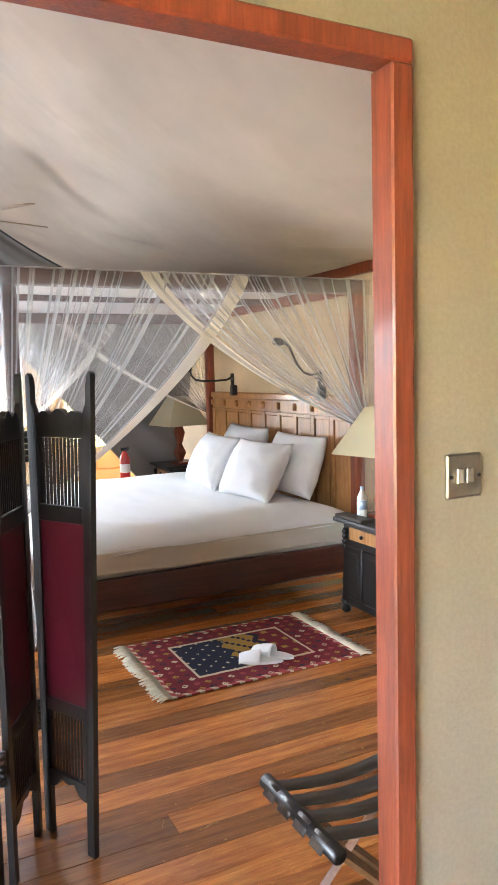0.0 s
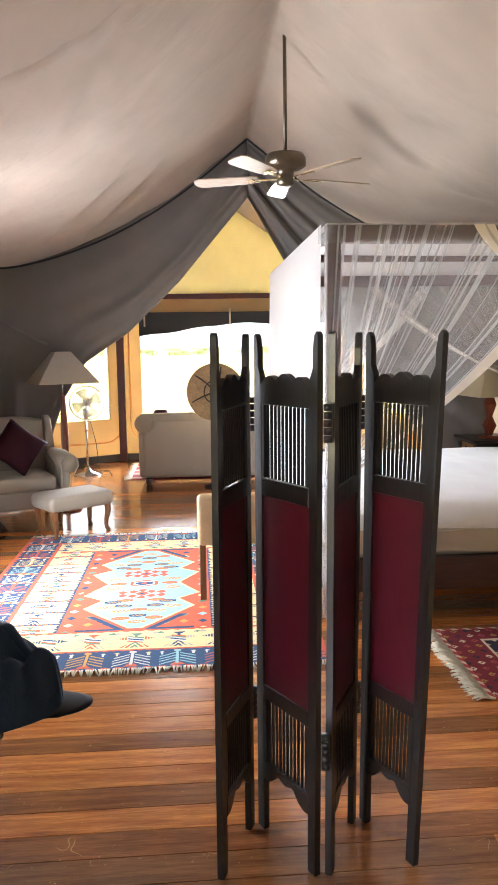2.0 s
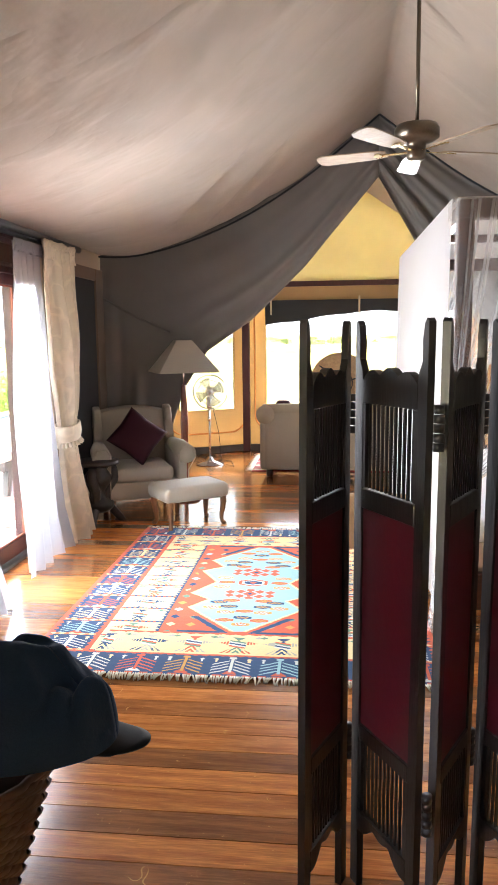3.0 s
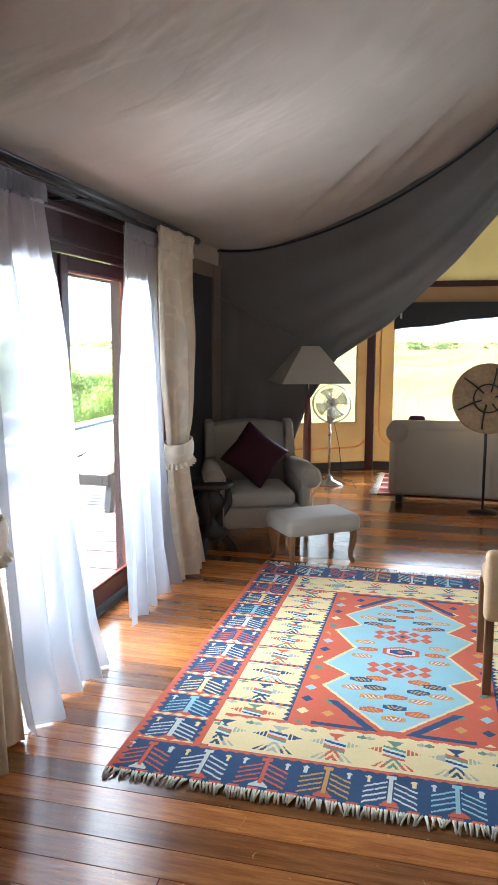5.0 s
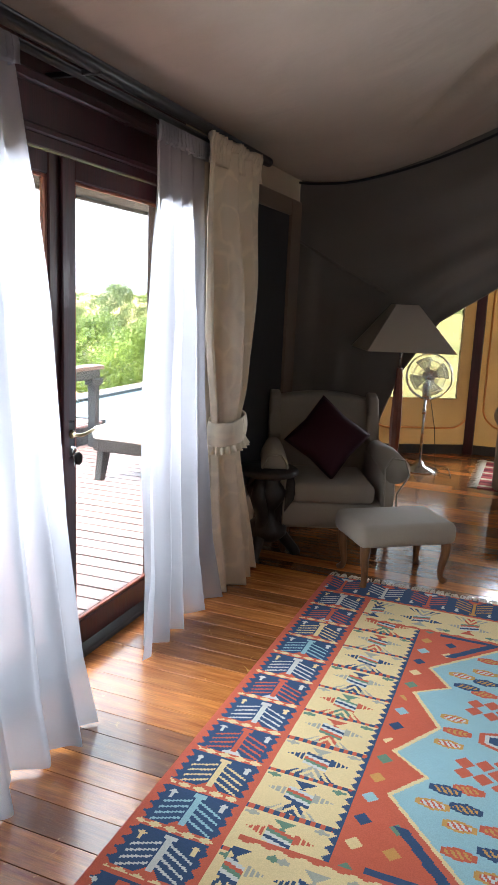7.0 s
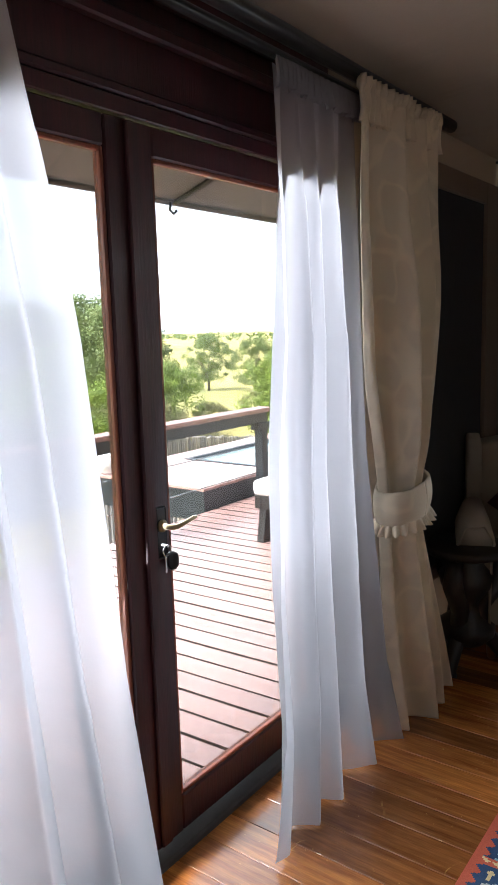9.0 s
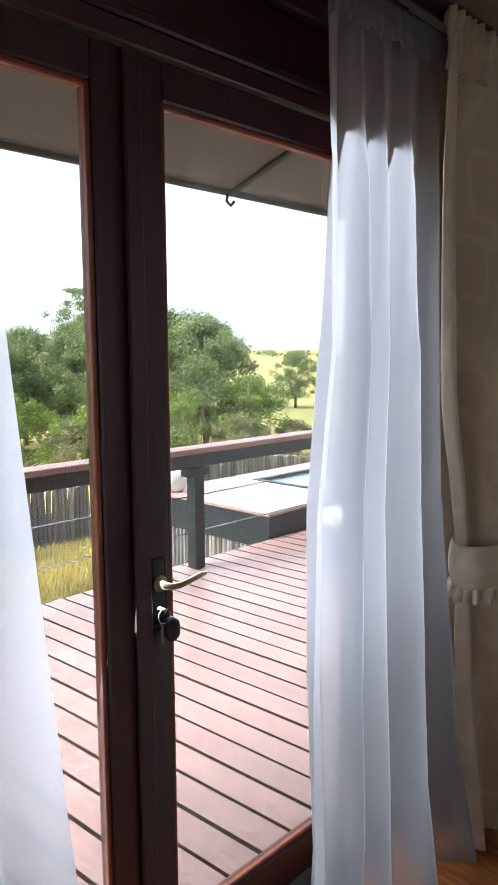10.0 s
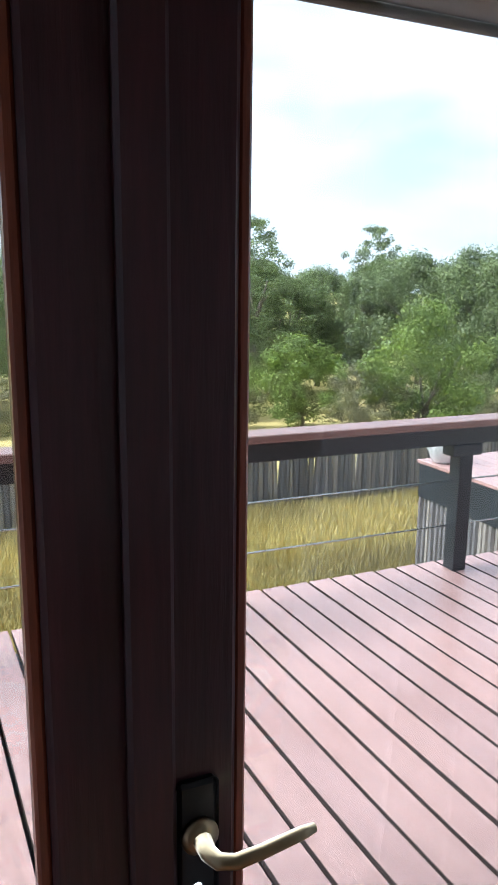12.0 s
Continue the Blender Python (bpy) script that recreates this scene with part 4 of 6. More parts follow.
box(b, 3.965, 4.06, BY0 + 0.044, BY1 - 0.044, 1.37, 1.425, 0.008)
part("top_rail", b, M_PINE, hb)
b = BM()
box(b, 3.985, 4.0, BY0 + 0.044, BY1 - 0.044, 1.27, 1.37, 0.004)
part("frieze", b, M_PINE, hb)
npan = 9
for i in range(npan + 1):
    yc = BY0 + 0.06 + (BY1 - BY0 - 0.12) * i / npan
    b = BM()
    box(b, 3.98, 4.0, yc - 0.026, yc + 0.026, 0.32, 1.265, 0.004)
    part("stile", b, M_PINE, hb)
    b = BM()
    lathe(b, [(0.02, 0), (0.028, 0.03), (0.02, 0.06)], (3.985, yc, 1.29), 8)
    part("corbel", b, M_PINE, hb, "", True)
for i in range(npan):
    ya, yb = BY0 + 0.06 + (BY1 - BY0 - 0.12) * i / npan + 0.030, BY0 + 0.06 + (BY1 - BY0 - 0.12) * (i + 1) / npan - 0.030
    b = BM()
    vs = box(b, 3.988, 4.0, ya + 0.008, yb - 0.008, 0.40, 1.235, 0.004)
    part("raised_panel", b, M_PINE, hb)
    b = BM()
    box(b, 3.981, 4.0, ya - 0.003, yb + 0.003, 1.24, 1.262)
    part("panel_head", b, M_PINE, hb)
# canopy cloth on the frame
cc = thing("canopy_cloth", (2.8, 5.7, 2.25), "white cotton cloth laid over the bed canopy", "canopy")
b = BM()
sheet(b, lambda u, v: Vector((BX0 - 0.04 + (BX1 - BX0 + 0.08) * u, BY0 - 0.035 + (BY1 - BY0 + 0.07) * v, 2.252 - 0.03 * v - 0.015 * math.sin(math.pi * v) ** 0.5 * math.sin(math.pi * u))), 20, 20)
thick(part("cloth", b, M_CANOPY, cc, "", True), 0.004)
# mattress and bedding
mt = thing("mattress", (2.8, 5.7, 0.33), "king mattress with white sheet and ivory side", "mattress")
b = BM()
puff(b, BX0 + 0.03, BX1 - 0.05, BY0 + 0.03, BY1 - 0.03, 0.30, 0.52, 0.035, None, 3)
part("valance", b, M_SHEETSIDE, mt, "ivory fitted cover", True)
b = BM()


def quilt(u, v):
    u2, v2 = u * 2 - 1, v * 2 - 1
    hx, hy = (BX1 - BX0) / 2 + 0.0, (BY1 - BY0) / 2 + 0.02
    x, y = (BX0 + BX1) / 2 + u2 * hx, (BY0 + BY1) / 2 + v2 * hy
    ed = max(abs(u2) ** 10, abs(v2) ** 14)
    z = 0.645 - 0.13 * ed + 0.010 * fbm(x * 2.2, y * 2.0) + 0.006 * fbm(x * 6, y * 5, 2)
    return Vector((x, y, z))


g = sheet(b, quilt, 70, 60)
thick(part("top_sheet", b, M_SHEET, mt, "smooth white top sheet", True), 0.01, -1)
b = BM()


def side_fall(u, v):
    x = BX0 - 0.0 + (BX1 - BX0) * u
    return Vector((x, BY0 - 0.022 + 0.008 * math.sin(x * 9 + v) + 0.012 * fbm(x * 3, v * 2, 5) * v + 0.012 * v, 0.525 - 0.14 * v + 0.006 * math.sin(x * 4)))


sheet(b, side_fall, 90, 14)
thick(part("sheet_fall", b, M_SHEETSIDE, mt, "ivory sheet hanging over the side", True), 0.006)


def pillow(x, y, z, w, h, lean, turn):
    p = thing("pillow", (x, y, z), "plump white cotton pillow leaning on the headboard", "pillow", "pillows", "", turn)
    b = BM()

    def side(sg):
        def fn(u, v):
            a, c = u * 2 - 1, v * 2 - 1
            pin = 1 - 0.10 * (abs(a) ** 3 * (1 - abs(c) ** 2)) - 0.0
            bulge = (max(0, 1 - abs(a) ** 2.6) * max(0, 1 - abs(c) ** 2.6)) ** 0.55
            wr = 0.012 * fbm(a * 3 + x * 5, c * 3 + y * 3, sg)
            return Vector((sg * (0.13 * bulge + wr * bulge), a * w / 2 * (1 - 0.06 * (1 - c * c)), h / 2 + c * h / 2 * (1 - 0.07 * (1 - a * a))))
        return fn
    sheet(b, side(1), 24, 20)
    sheet(b, side(-1), 24, 20)
    bmesh.ops.remove_doubles(b, verts=b.verts, dist=0.004)
    bmesh.ops.transform(b, matrix=pose(0, 0, 0, 0, lean, 0), verts=b.verts)
    part("case", b, M_SHEET, p, "", True, False)
    return p


pillow(3.72, 5.16, 0.650, 0.74, 0.50, 20, 2)
pillow(3.72, 6.12, 0.650, 0.86, 0.52, 20, -3)
pillow(3.38, 5.24, 0.640, 0.74, 0.50, 30, 6)
pillow(3.36, 6.06, 0.640, 0.80, 0.50, 30, -4)

# mosquito net: two swept panels on each long side, closed at the foot
nt = thing("mosquito_net", (2.8, 5.7, 0.2), "white mosquito net swept back in crossing panels on the bed canopy", "mosquito net")
NX0, NX1 = BX0 - 0.06, BX1 + 0.07


def swept(y, xa, xb, tx, tz, out, ph, tail=0.15):
    """From the beam between xa and xb down to a gather at (tx, tz), then a tail to the floor."""
    def fn(u, v):
        x0, z0 = xa + (xb - xa) * u, 2.24
        w = v ** (1.0 + 0.25 * u)
        sag = 0.16 * math.sin(math.pi * v) * u
        gx = tx + 0.05 * (u - 0.5)
        x = x0 * (1 - w) + gx * w
        z = z0 * (1 - v) + tz * v - sag * 0.4
        f = math.sin(u * 88 + ph) * 0.6 + math.sin(u * 151 + ph * 2) * 0.4
        return Vector((x, y + out * (0.022 * f * (0.35 + v) + 0.03), z))
    return fn


for y, out in ((BY0 - 0.035, -1), (BY1 + 0.035, 1)):
    L1, L2 = 3.10, 2.36
    for xa, xb, tx in ((NX0, L1, NX0 + 0.02), (NX1, L2, NX1 - 0.02)):
        b = BM()
        tz = 0.80 if tx < 2 else 1.16
        sheet(b, swept(y, xa, xb, tx, tz, out * (1 if tx < 2 else 1.4), xa), 260, 30)
        pn = part("net_panel", b, M_NET, nt, "", True)
        fn = swept(y, xa, xb, tx, tz, out * (1 if tx < 2 else 1.4), xa)
        b = BM()

        def hem(u, v, fn=fn):
            p, q = fn(1.0, v), fn(0.93, v)
            r = p + (q - p) * u
            return Vector((r.x, r.y + out * 0.012, r.z))
        sheet(b, hem, 4, 40)
        part("hem_band", b, M_NETEDGE, pn, "doubled cream hem of the net", True)
        b = BM()
        rq = random.Random(int(xa * 100) + int(y * 10))
        for q in range(34):
            u0 = rq.uniform(0.02, 0.92)
            wd = rq.uniform(0.003, 0.012)
            sheet(b, lambda u, v, fn=fn, u0=u0, wd=wd: fn(u0 + wd * u, v) + Vector((0, out * 0.010, 0)), 1, 24)
        tagged(part("net_fold", b, M_PLEAT, pn, "denser gathered folds of the net", True), "", "", "", "stuff")
        b = BM()
        sheet(b, lambda u, v: Vector((tx + (0.04 + 0.06 * v) * math.cos(2 * math.pi * u) * (1 + 0.15 * math.sin(12 * math.pi * u)), y + out * 0.04 + (0.04 + 0.06 * v) * math.sin(2 * math.pi * u), tz + 0.02 - (tz - 0.05) * v)), 40, 14)
        part("net_tail", b, M_NET, nt, "gathered tail of the net", True)
b = BM()
sheet(b, lambda u, v: Vector((NX0 - 0.012 - (0.010 * math.sin(u * 31 + 2 * fbm(u * 6, v)) + 0.012 * fbm(u * 9, v * 1.5, 2)) * v - 0.03 * v, BY0 - 0.05 + (BY1 - BY0 + 0.1) * u, 2.245 - 2.1 * v)), 130, 20)
part("foot_net", b, M_CANOPY, nt, "closed white net at the bed's foot", True)
b = BM()
sheet(b, lambda u, v: Vector((NX0 - 0.03 + (NX1 - NX0 + 0.06) * u, BY0 - 0.048 - 0.006 * math.sin(u * 140), 2.25 - 0.11 * v)), 200, 4)
part("net_valance", b, M_NET, nt, "ruched net heading", True)

# reading lamps on the headboard
GOOSENECKS = [(4.92, [(3.92, 1.60), (3.84, 1.585), (3.77, 1.61), (3.72, 1.67), (3.68, 1.75), (3.655, 1.80), (3.62, 1.83)], (3.53, 1.842)),
              (6.50, [(3.92, 1.58), (3.86, 1.55), (3.74, 1.545), (3.62, 1.545), (3.54, 1.56), (3.50, 1.60), (3.49, 1.635)], (3.475, 1.70))]
for yb, arm, tip in GOOSENECKS:
    rl = thing("reading_lamp", (3.95, yb, 1.42), "black gooseneck reading lamp clamped to the headboard", "lamp", "reading lamps")
    b = BM()
    box(b, 3.90, 3.962, yb - 0.028, yb + 0.028, 1.40, 1.50, 0.010)
    tube(b, [(3.92, yb, 1.49), (3.92, yb, 1.61)], 0.018, 10)
    tube(b, [(3.91, yb - 0.05, 1.56), (3.91, yb + 0.05, 1.56)], 0.010, 8)
    part("clamp", b, M_BLACK, rl)
    b = BM()
    tube(b, [(x, yb, z) for x, z in arm], 0.010, 8)
    part("gooseneck", b, M_BLACK, rl, "", True)
    b = BM()
    e = arm[-1]
    m = ((e[0] + tip[0]) / 2, (e[1] + tip[1]) / 2)
    tube(b, [(e[0], yb, e[1]), (m[0], yb, m[1]), (tip[0], yb, tip[1])], [0.015, 0.030, 0.027], 12)
    part("lamp_head", b, M_BLACK, rl, "", True)


def table_lamp(x, y, z, label, s=1.0, turn=0):
    t = thing("table_lamp", (x, y, z), label, "lamp", "bedside lamps", "", turn)
    b = BM()
    box(b, -0.075, 0.075, -0.075, 0.075, 0, 0.03, 0.004)
    part("base", b, M_LAMPWOOD, t, "", False, False)
    b = BM()
    lathe(b, [(0.030, 0.03), (0.070, 0.13), (0.026, 0.22), (0.064, 0.34), (0.030, 0.43)], (0, 0, 0), 4, 0.5)
    part("faceted_stem", b, M_LAMPWOOD, t, "", False, False)
    b = BM()
    tube(b, [(0, 0, 0.43), (0, 0, 0.50)], 0.012, 8)
    part("lamp_holder", b, M_BRASS, t, "", False, False)
    b = BM()
    pyramid_shade(b, 0.24, 0.085, 0.425, 0.725)
    thick(part("shade", b, M_YSHADE, t, "pale yellow pyramid shade", False, False), 0.004)
    return t


def pyramid_shade(b, r0, r1, z0, z1):
    ring = [[b.verts.new((sx * r, sy * r, z)) for sx, sy in ((-1, -1), (1, -1), (1, 1), (-1, 1))] for r, z in ((r0, z0), (r1, z1))]
    for k in range(4):
        b.faces.new((ring[0][k], ring[0][(k + 1) % 4], ring[1][(k + 1) % 4], ring[1][k]))


def nightstand(x, y, label):
    t = thing("nightstand", (x, y, 0), label, "nightstand", "nightstands")
    b = BM()
    ht, d0, d1 = 0.65, 0.22, 0.26
    pts = [(y - d1, 0.07), (y + d1, 0.07), (y + d0, ht - 0.15), (y + d0 + 0.01, ht - 0.03), (y - d0 - 0.01, ht - 0.03), (y - d0, ht - 0.15)]
    prism(b, pts, "x", x - 0.19, x + 0.2)
    body = part("body", b, M_DARKWOOD, t)
    b = BM()
    box(b, x - 0.24, x + 0.22, y - 0.29, y + 0.29, ht - 0.03, ht, 0.010, None, 2)
    part("top", b, M_DARKWOOD, t)
    for px_, py_ in ((x - 0.17, y - 0.24), (x - 0.17, y + 0.24), (x + 0.17, y - 0.24), (x + 0.17, y + 0.24)):
        b = BM()
        lathe(b, [(0.02, 0), (0.035, 0.02), (0.026, 0.05), (0.04, 0.085)], (px_, py_, 0), 10)
        part("foot", b, M_DARKWOOD, t, "", True)
    b = BM()
    box(b, x - 0.202, x - 0.19, y - 0.15, y + 0.15, ht - 0.135, ht - 0.055, 0.003)
    dr = part("drawer_front", b, M_PINE, t, "carved golden drawer front")
    b = BM()
    lathe(b, [(0.006, 0), (0.013, 0.010), (0.010, 0.02)], (0, 0, 0), 10)
    bmesh.ops.transform(b, matrix=pose(x - 0.202, y, ht - 0.095, 0, -90, 0), verts=b.verts)
    part("knob", b, M_BLACK, dr, "", True)
    for s in (-1, 1):
        b = BM()
        box(b, x - 0.203, x - 0.19, y + s * 0.1 - 0.085, y + s * 0.1 + 0.085, 0.12, ht - 0.18, 0.006)
        do = part("cabinet_door", b, M_DARKWOOD, t)
        b = BM()
        box(b, x - 0.206, x - 0.203, y + s * 0.1 - 0.05, y + s * 0.1 + 0.05, 0.16, ht - 0.22, 0.002)
        part("door_panel", b, M_DARKWOOD, do)
        b = BM()
        for k in range(4):
            lathe(b, [(0.010, 0), (0.024, 0.02), (0.010, 0.045)], (x - 0.20 + 0.005 * k, y + s * (0.20 + 0.008 * k), ht - 0.11 - 0.035 * k), 8)
        part("carved_bracket", b, M_DARKWOOD, t, "", True)
    b = BM()
    lathe(b, [(0.006, 0), (0.012, 0.010), (0.009, 0.02)], (0, 0, 0), 10)
    bmesh.ops.transform(b, matrix=pose(x - 0.204, y, 0.30, 0, -90, 0), verts=b.verts)
    part("knob", b, M_BLACK, t, "", True)
    return t


nightstand(3.79, 3.91, "carved dark wooden nightstand with a golden drawer front")
nightstand(3.76, 7.60, "carved dark wooden nightstand beyond the bed")
table_lamp(3.80, 3.96, 0.65, "wooden faceted table lamp with yellow pyramid shade", 1.0, 14)
table_lamp(3.74, 7.50, 0.65, "wooden faceted table lamp with yellow pyramid shade", 1.0, 8)
bt = thing("water_bottle", (3.68, 4.04, 0.65), "small clear plastic water bottle with blue label", "bottle")
b = BM()
lathe(b, [(0.03, 0), (0.032, 0.02), (0.032, 0.13), (0.028, 0.15), (0.012, 0.18), (0.012, 0.19)], (3.68, 4.04, 0.65), 14)
part("bottle_body", b, M_WHITE, bt, "", True)
b = BM()
lathe(b, [(0.033, 0.06), (0.033, 0.12)], (3.68, 4.04, 0.65), 14)
part("bottle_label", b, M_PLASTIC, bt, "blue label", True)
b = BM()
lathe(b, [(0.013, 0.19), (0.013, 0.21)], (3.68, 4.04, 0.65), 12)
part("cap", b, M_PLASTIC, bt)
tray = thing("leather_folder", (3.61, 4.03, 0.65), "black leather folder lying on the nightstand", "folder")
b = BM()
box(b, 3.56, 3.66, 3.88, 4.185, 0.651, 0.672, 0.006)
part("cover", b, M_LEATHER, tray)
fe = thing("fire_extinguisher", (3.2, 7.75, 0.48), "small red fire extinguisher on the cabinet", "extinguisher")
b = BM()
lathe(b, [(0.045, 0), (0.055, 0.02), (0.055, 0.25), (0.03, 0.31), (0.02, 0.33)], (3.2, 7.75, 0.48), 16)
part("cylinder", b, M_RED, fe, "", True)
b = BM()
box(b, 3.16, 3.25, 7.735, 7.765, 0.812, 0.845, 0.006)
part("valve", b, M_BLACK, fe)
b = BM()
lathe(b, [(0.0556, 0.10), (0.0556, 0.19)], (3.2, 7.75, 0.48), 16)
part("band", b, M_WHITE, fe, "white label band")
cb = thing("low_cabinet", (3.2, 7.75, 0.0), "low golden wooden cabinet by the tent wall", "cabinet")
b = BM()
box(b, 2.85, 3.45, 7.55, 7.86, 0.0, 0.48, 0.008)
part("body", b, M_PINE, cb)

# ---- armchair, stool, side table, lamps ----
def wing_chair(x, y, turn):
    t = thing("wing_armchair", (x, y, 0), "grey-beige upholstered wing armchair with piped edges", "armchair", "", "", turn)
    P = dict(world_space=False)
    b = BM()
    puff(b, -0.33, 0.33, -0.34, 0.30, 0.17, 0.34, 0.03, None, 3)
    part("seat_base", b, M_UPHOL, t, "", True, **P)
    b = BM()
    puff(b, -0.26, 0.26, -0.36, 0.20, 0.335, 0.46, 0.04, None, 3, 0.02)
    part("seat_cushion", b, M_UPHOL, t, "", True, **P)
    b = BM()

    def back(sg):
        def fn(u, v):
            a = u * 2 - 1
            w = 0.30 + 0.05 * v
            z = 0.32 + (0.63 - 0.05 * a * a) * v
            by = 0.27 + 0.11 * v
            bul = (max(0, 1 - a ** 4) * max(0, 1 - (2 * v - 1) ** 6)) ** 0.5
            return Vector((a * w, by + sg * (0.04 + 0.035 * bul), z))
        return fn
    sheet(b, back(1), 20, 20)
    sheet(b, back(-1), 20, 20)
    bmesh.ops.remove_doubles(b, verts=b.verts, dist=0.002)
    bd = b.edges[:]
    bmesh.ops.holes_fill(b, edges=[e for e in bd if e.is_boundary], sides=0)
    part("backrest", b, M_UPHOL, t, "", True, **P)
    for s in (-1, 1):
        b = BM()
        prof = [(-0.34, 0.17), (-0.36, 0.42), (-0.37, 0.54), (-0.34, 0.60), (-0.1, 0.61), (0.12, 0.60), (0.20, 0.66), (0.22, 0.82), (0.26, 0.93), (0.36, 0.96), (0.42, 0.88), (0.36, 0.5), (0.32, 0.17)]
        prism(b, prof, "x", s * 0.30, s * 0.375)
        es = [e for e in b.edges if len(e.link_faces) == 2]
        bmesh.ops.bevel(b, geom=es, offset=0.022, segments=3, profile=0.5, affect="EDGES")
        part("wing_side", b, M_UPHOL, t, "", True, **P)
        b = BM()
        tube(b, [(s * 0.375, -0.375, 0.565), (s * 0.37, -0.1, 0.585), (s * 0.35, 0.16, 0.60)], [0.084, 0.080, 0.055], 18)
        part("rolled_arm", b, M_UPHOL, t, "", True, **P)
        b = BM()
        tube(b, [(s * 0.385, -0.372, 0.18), (s * 0.385, -0.378, 0.42), (s * 0.455, -0.38, 0.54), (s * 0.42, -0.383, 0.635), (s * 0.34, -0.383, 0.645), (s * 0.30, -0.38, 0.58), (s * 0.31, -0.372, 0.4), (s * 0.31, -0.365, 0.18)], 0.006, 6)
        part("piping", b, M_UPHOL, t, "", True, **P)
        for yy in (-0.29, 0.25):
            b = BM()
            lathe(b, [(0.016, 0), (0.022, 0.02), (0.026, 0.10), (0.034, 0.175)], (s * 0.29, yy, 0), 10)
            part("leg", b, M_WALNUT, t, "turned wooden leg", True, **P)
    return t


chair = wing_chair(-0.82, 7.27, 24)
cu = thing("cushion", (-0.80, 7.17, 0.475), "plum satin scatter cushion standing on its corner", "cushion", "", "", 24)
b = BM()


def cush(sg):
    def fn(u, v):
        a, c = u * 2 - 1, v * 2 - 1
        bul = (max(0, 1 - abs(a) ** 2.2) * max(0, 1 - abs(c) ** 2.2)) ** 0.6
        pin = 1 - 0.08 * (1 - abs(a)) * abs(c) - 0.08 * (1 - abs(c)) * abs(a)
        return Vector((a * 0.2 * pin, sg * 0.075 * bul, c * 0.2 * pin))
    return fn


sheet(b, cush(1), 18, 18)
sheet(b, cush(-1), 18, 18)
bmesh.ops.remove_doubles(b, verts=b.verts, dist=0.002)
bmesh.ops.transform(b, matrix=pose(0.0, 0.0, 0.235, -24, 0, 0) @ pose(0, 0, 0, 0, 40, 0), verts=b.verts)
part("case", b, M_PLUM, cu, "", True, False)


def cabriole(b, x, y, h, sx, sy):
    pts, rs = [], []
    for k in range(9):
        t = k / 8
        off = 0.030 * math.sin(t * math.pi * 1.0) * (1 - t) - 0.028 * math.sin(t * math.pi) * t + 0.018 * (t > 0.9)
        pts.append((x + sx * off, y + sy * off, h * (1 - t)))
        rs.append(0.032 * (1 - t) + 0.016 * t + (0.008 if t > 0.9 else 0))
    tube(b, pts[::-1], rs[::-1], 8)


st = thing("footstool", (-0.266, 6.803, 0), "grey-beige upholstered footstool with curved walnut legs", "footstool", "", "", 37)
b = BM()
puff(b, -0.30, 0.30, -0.205, 0.205, 0.235, 0.365, 0.045, None, 4, 0.018)
part("seat", b, M_UPHOL, st, "", True, False)
for sx in (-1, 1):
    for sy in (-1, 1):
        b = BM()
        cabriole(b, sx * 0.245, sy * 0.155, 0.26, sx * 0.7, sy * 0.7)
        part("leg", b, M_WALNUT, st, "curved walnut leg", True, False)

sd = thing("side_table", (-1.06, 6.80, 0), "small dark carved round side table", "side table")
b = BM()
lathe(b, [(0.16, 0.51), (0.185, 0.52), (0.185, 0.545), (0.17, 0.555)], (-1.06, 6.80, 0), 24)
part("tabletop", b, M_DARKWOOD, sd, "", True)
for k in range(3):
    b = BM()
    a = k * 2.09 + 0.5
    pts = [(-1.06 + r * math.cos(a), 6.80 + r * math.sin(a), z) for r, z in ((0.12, 0.51), (0.15, 0.40), (0.06, 0.26), (0.09, 0.14), (0.18, 0.03), (0.19, 0.0))]
    tube(b, pts, [0.036, 0.046, 0.042, 0.038, 0.034, 0.042], 8)
    part("leg", b, M_DARKWOOD, sd, "carved leg", True)
b = BM()
lathe(b, [(0.09, 0.10), (0.13, 0.14), (0.13, 0.18), (0.07, 0.23), (0.06, 0.29), (0.11, 0.36), (0.12, 0.42), (0.08, 0.47), (0.10, 0.508)], (-1.06, 6.80, 0), 16)
part("pedestal", b, M_DARKWOOD, sd, "carved bulbous pedestal", True)

fl = thing("floor_lamp", (-0.47, 7.72, 0), "tall floor lamp with red wooden stem and linen pyramid shade", "floor lamp", "", "", 24)
b = BM()
lathe(b, [(0.14, 0), (0.14, 0.02), (0.05, 0.035)], (0, 0, 0), 20)
part("base", b, M_LAMPWOOD, fl, "", True, False)
b = BM()
lathe(b, [(0.022, 0.03), (0.026, 0.3), (0.040, 0.75), (0.034, 0.95), (0.020, 1.14)], (0, 0, 0), 8)
part("stem", b, M_LAMPWOOD, fl, "red faceted wooden stem", False, False)
b = BM()
tube(b, [(0, 0, 1.14), (0, 0, 1.34)], 0.010, 8)
part("chrome_tube", b, M_CHROME, fl, "chrome tube", True, False)
b = BM()
pyramid_shade(b, 0.29, 0.075, 1.265, 1.565)
thick(part("shade", b, M_SHADE, fl, "greyish linen pyramid shade", False, False), 0.004)

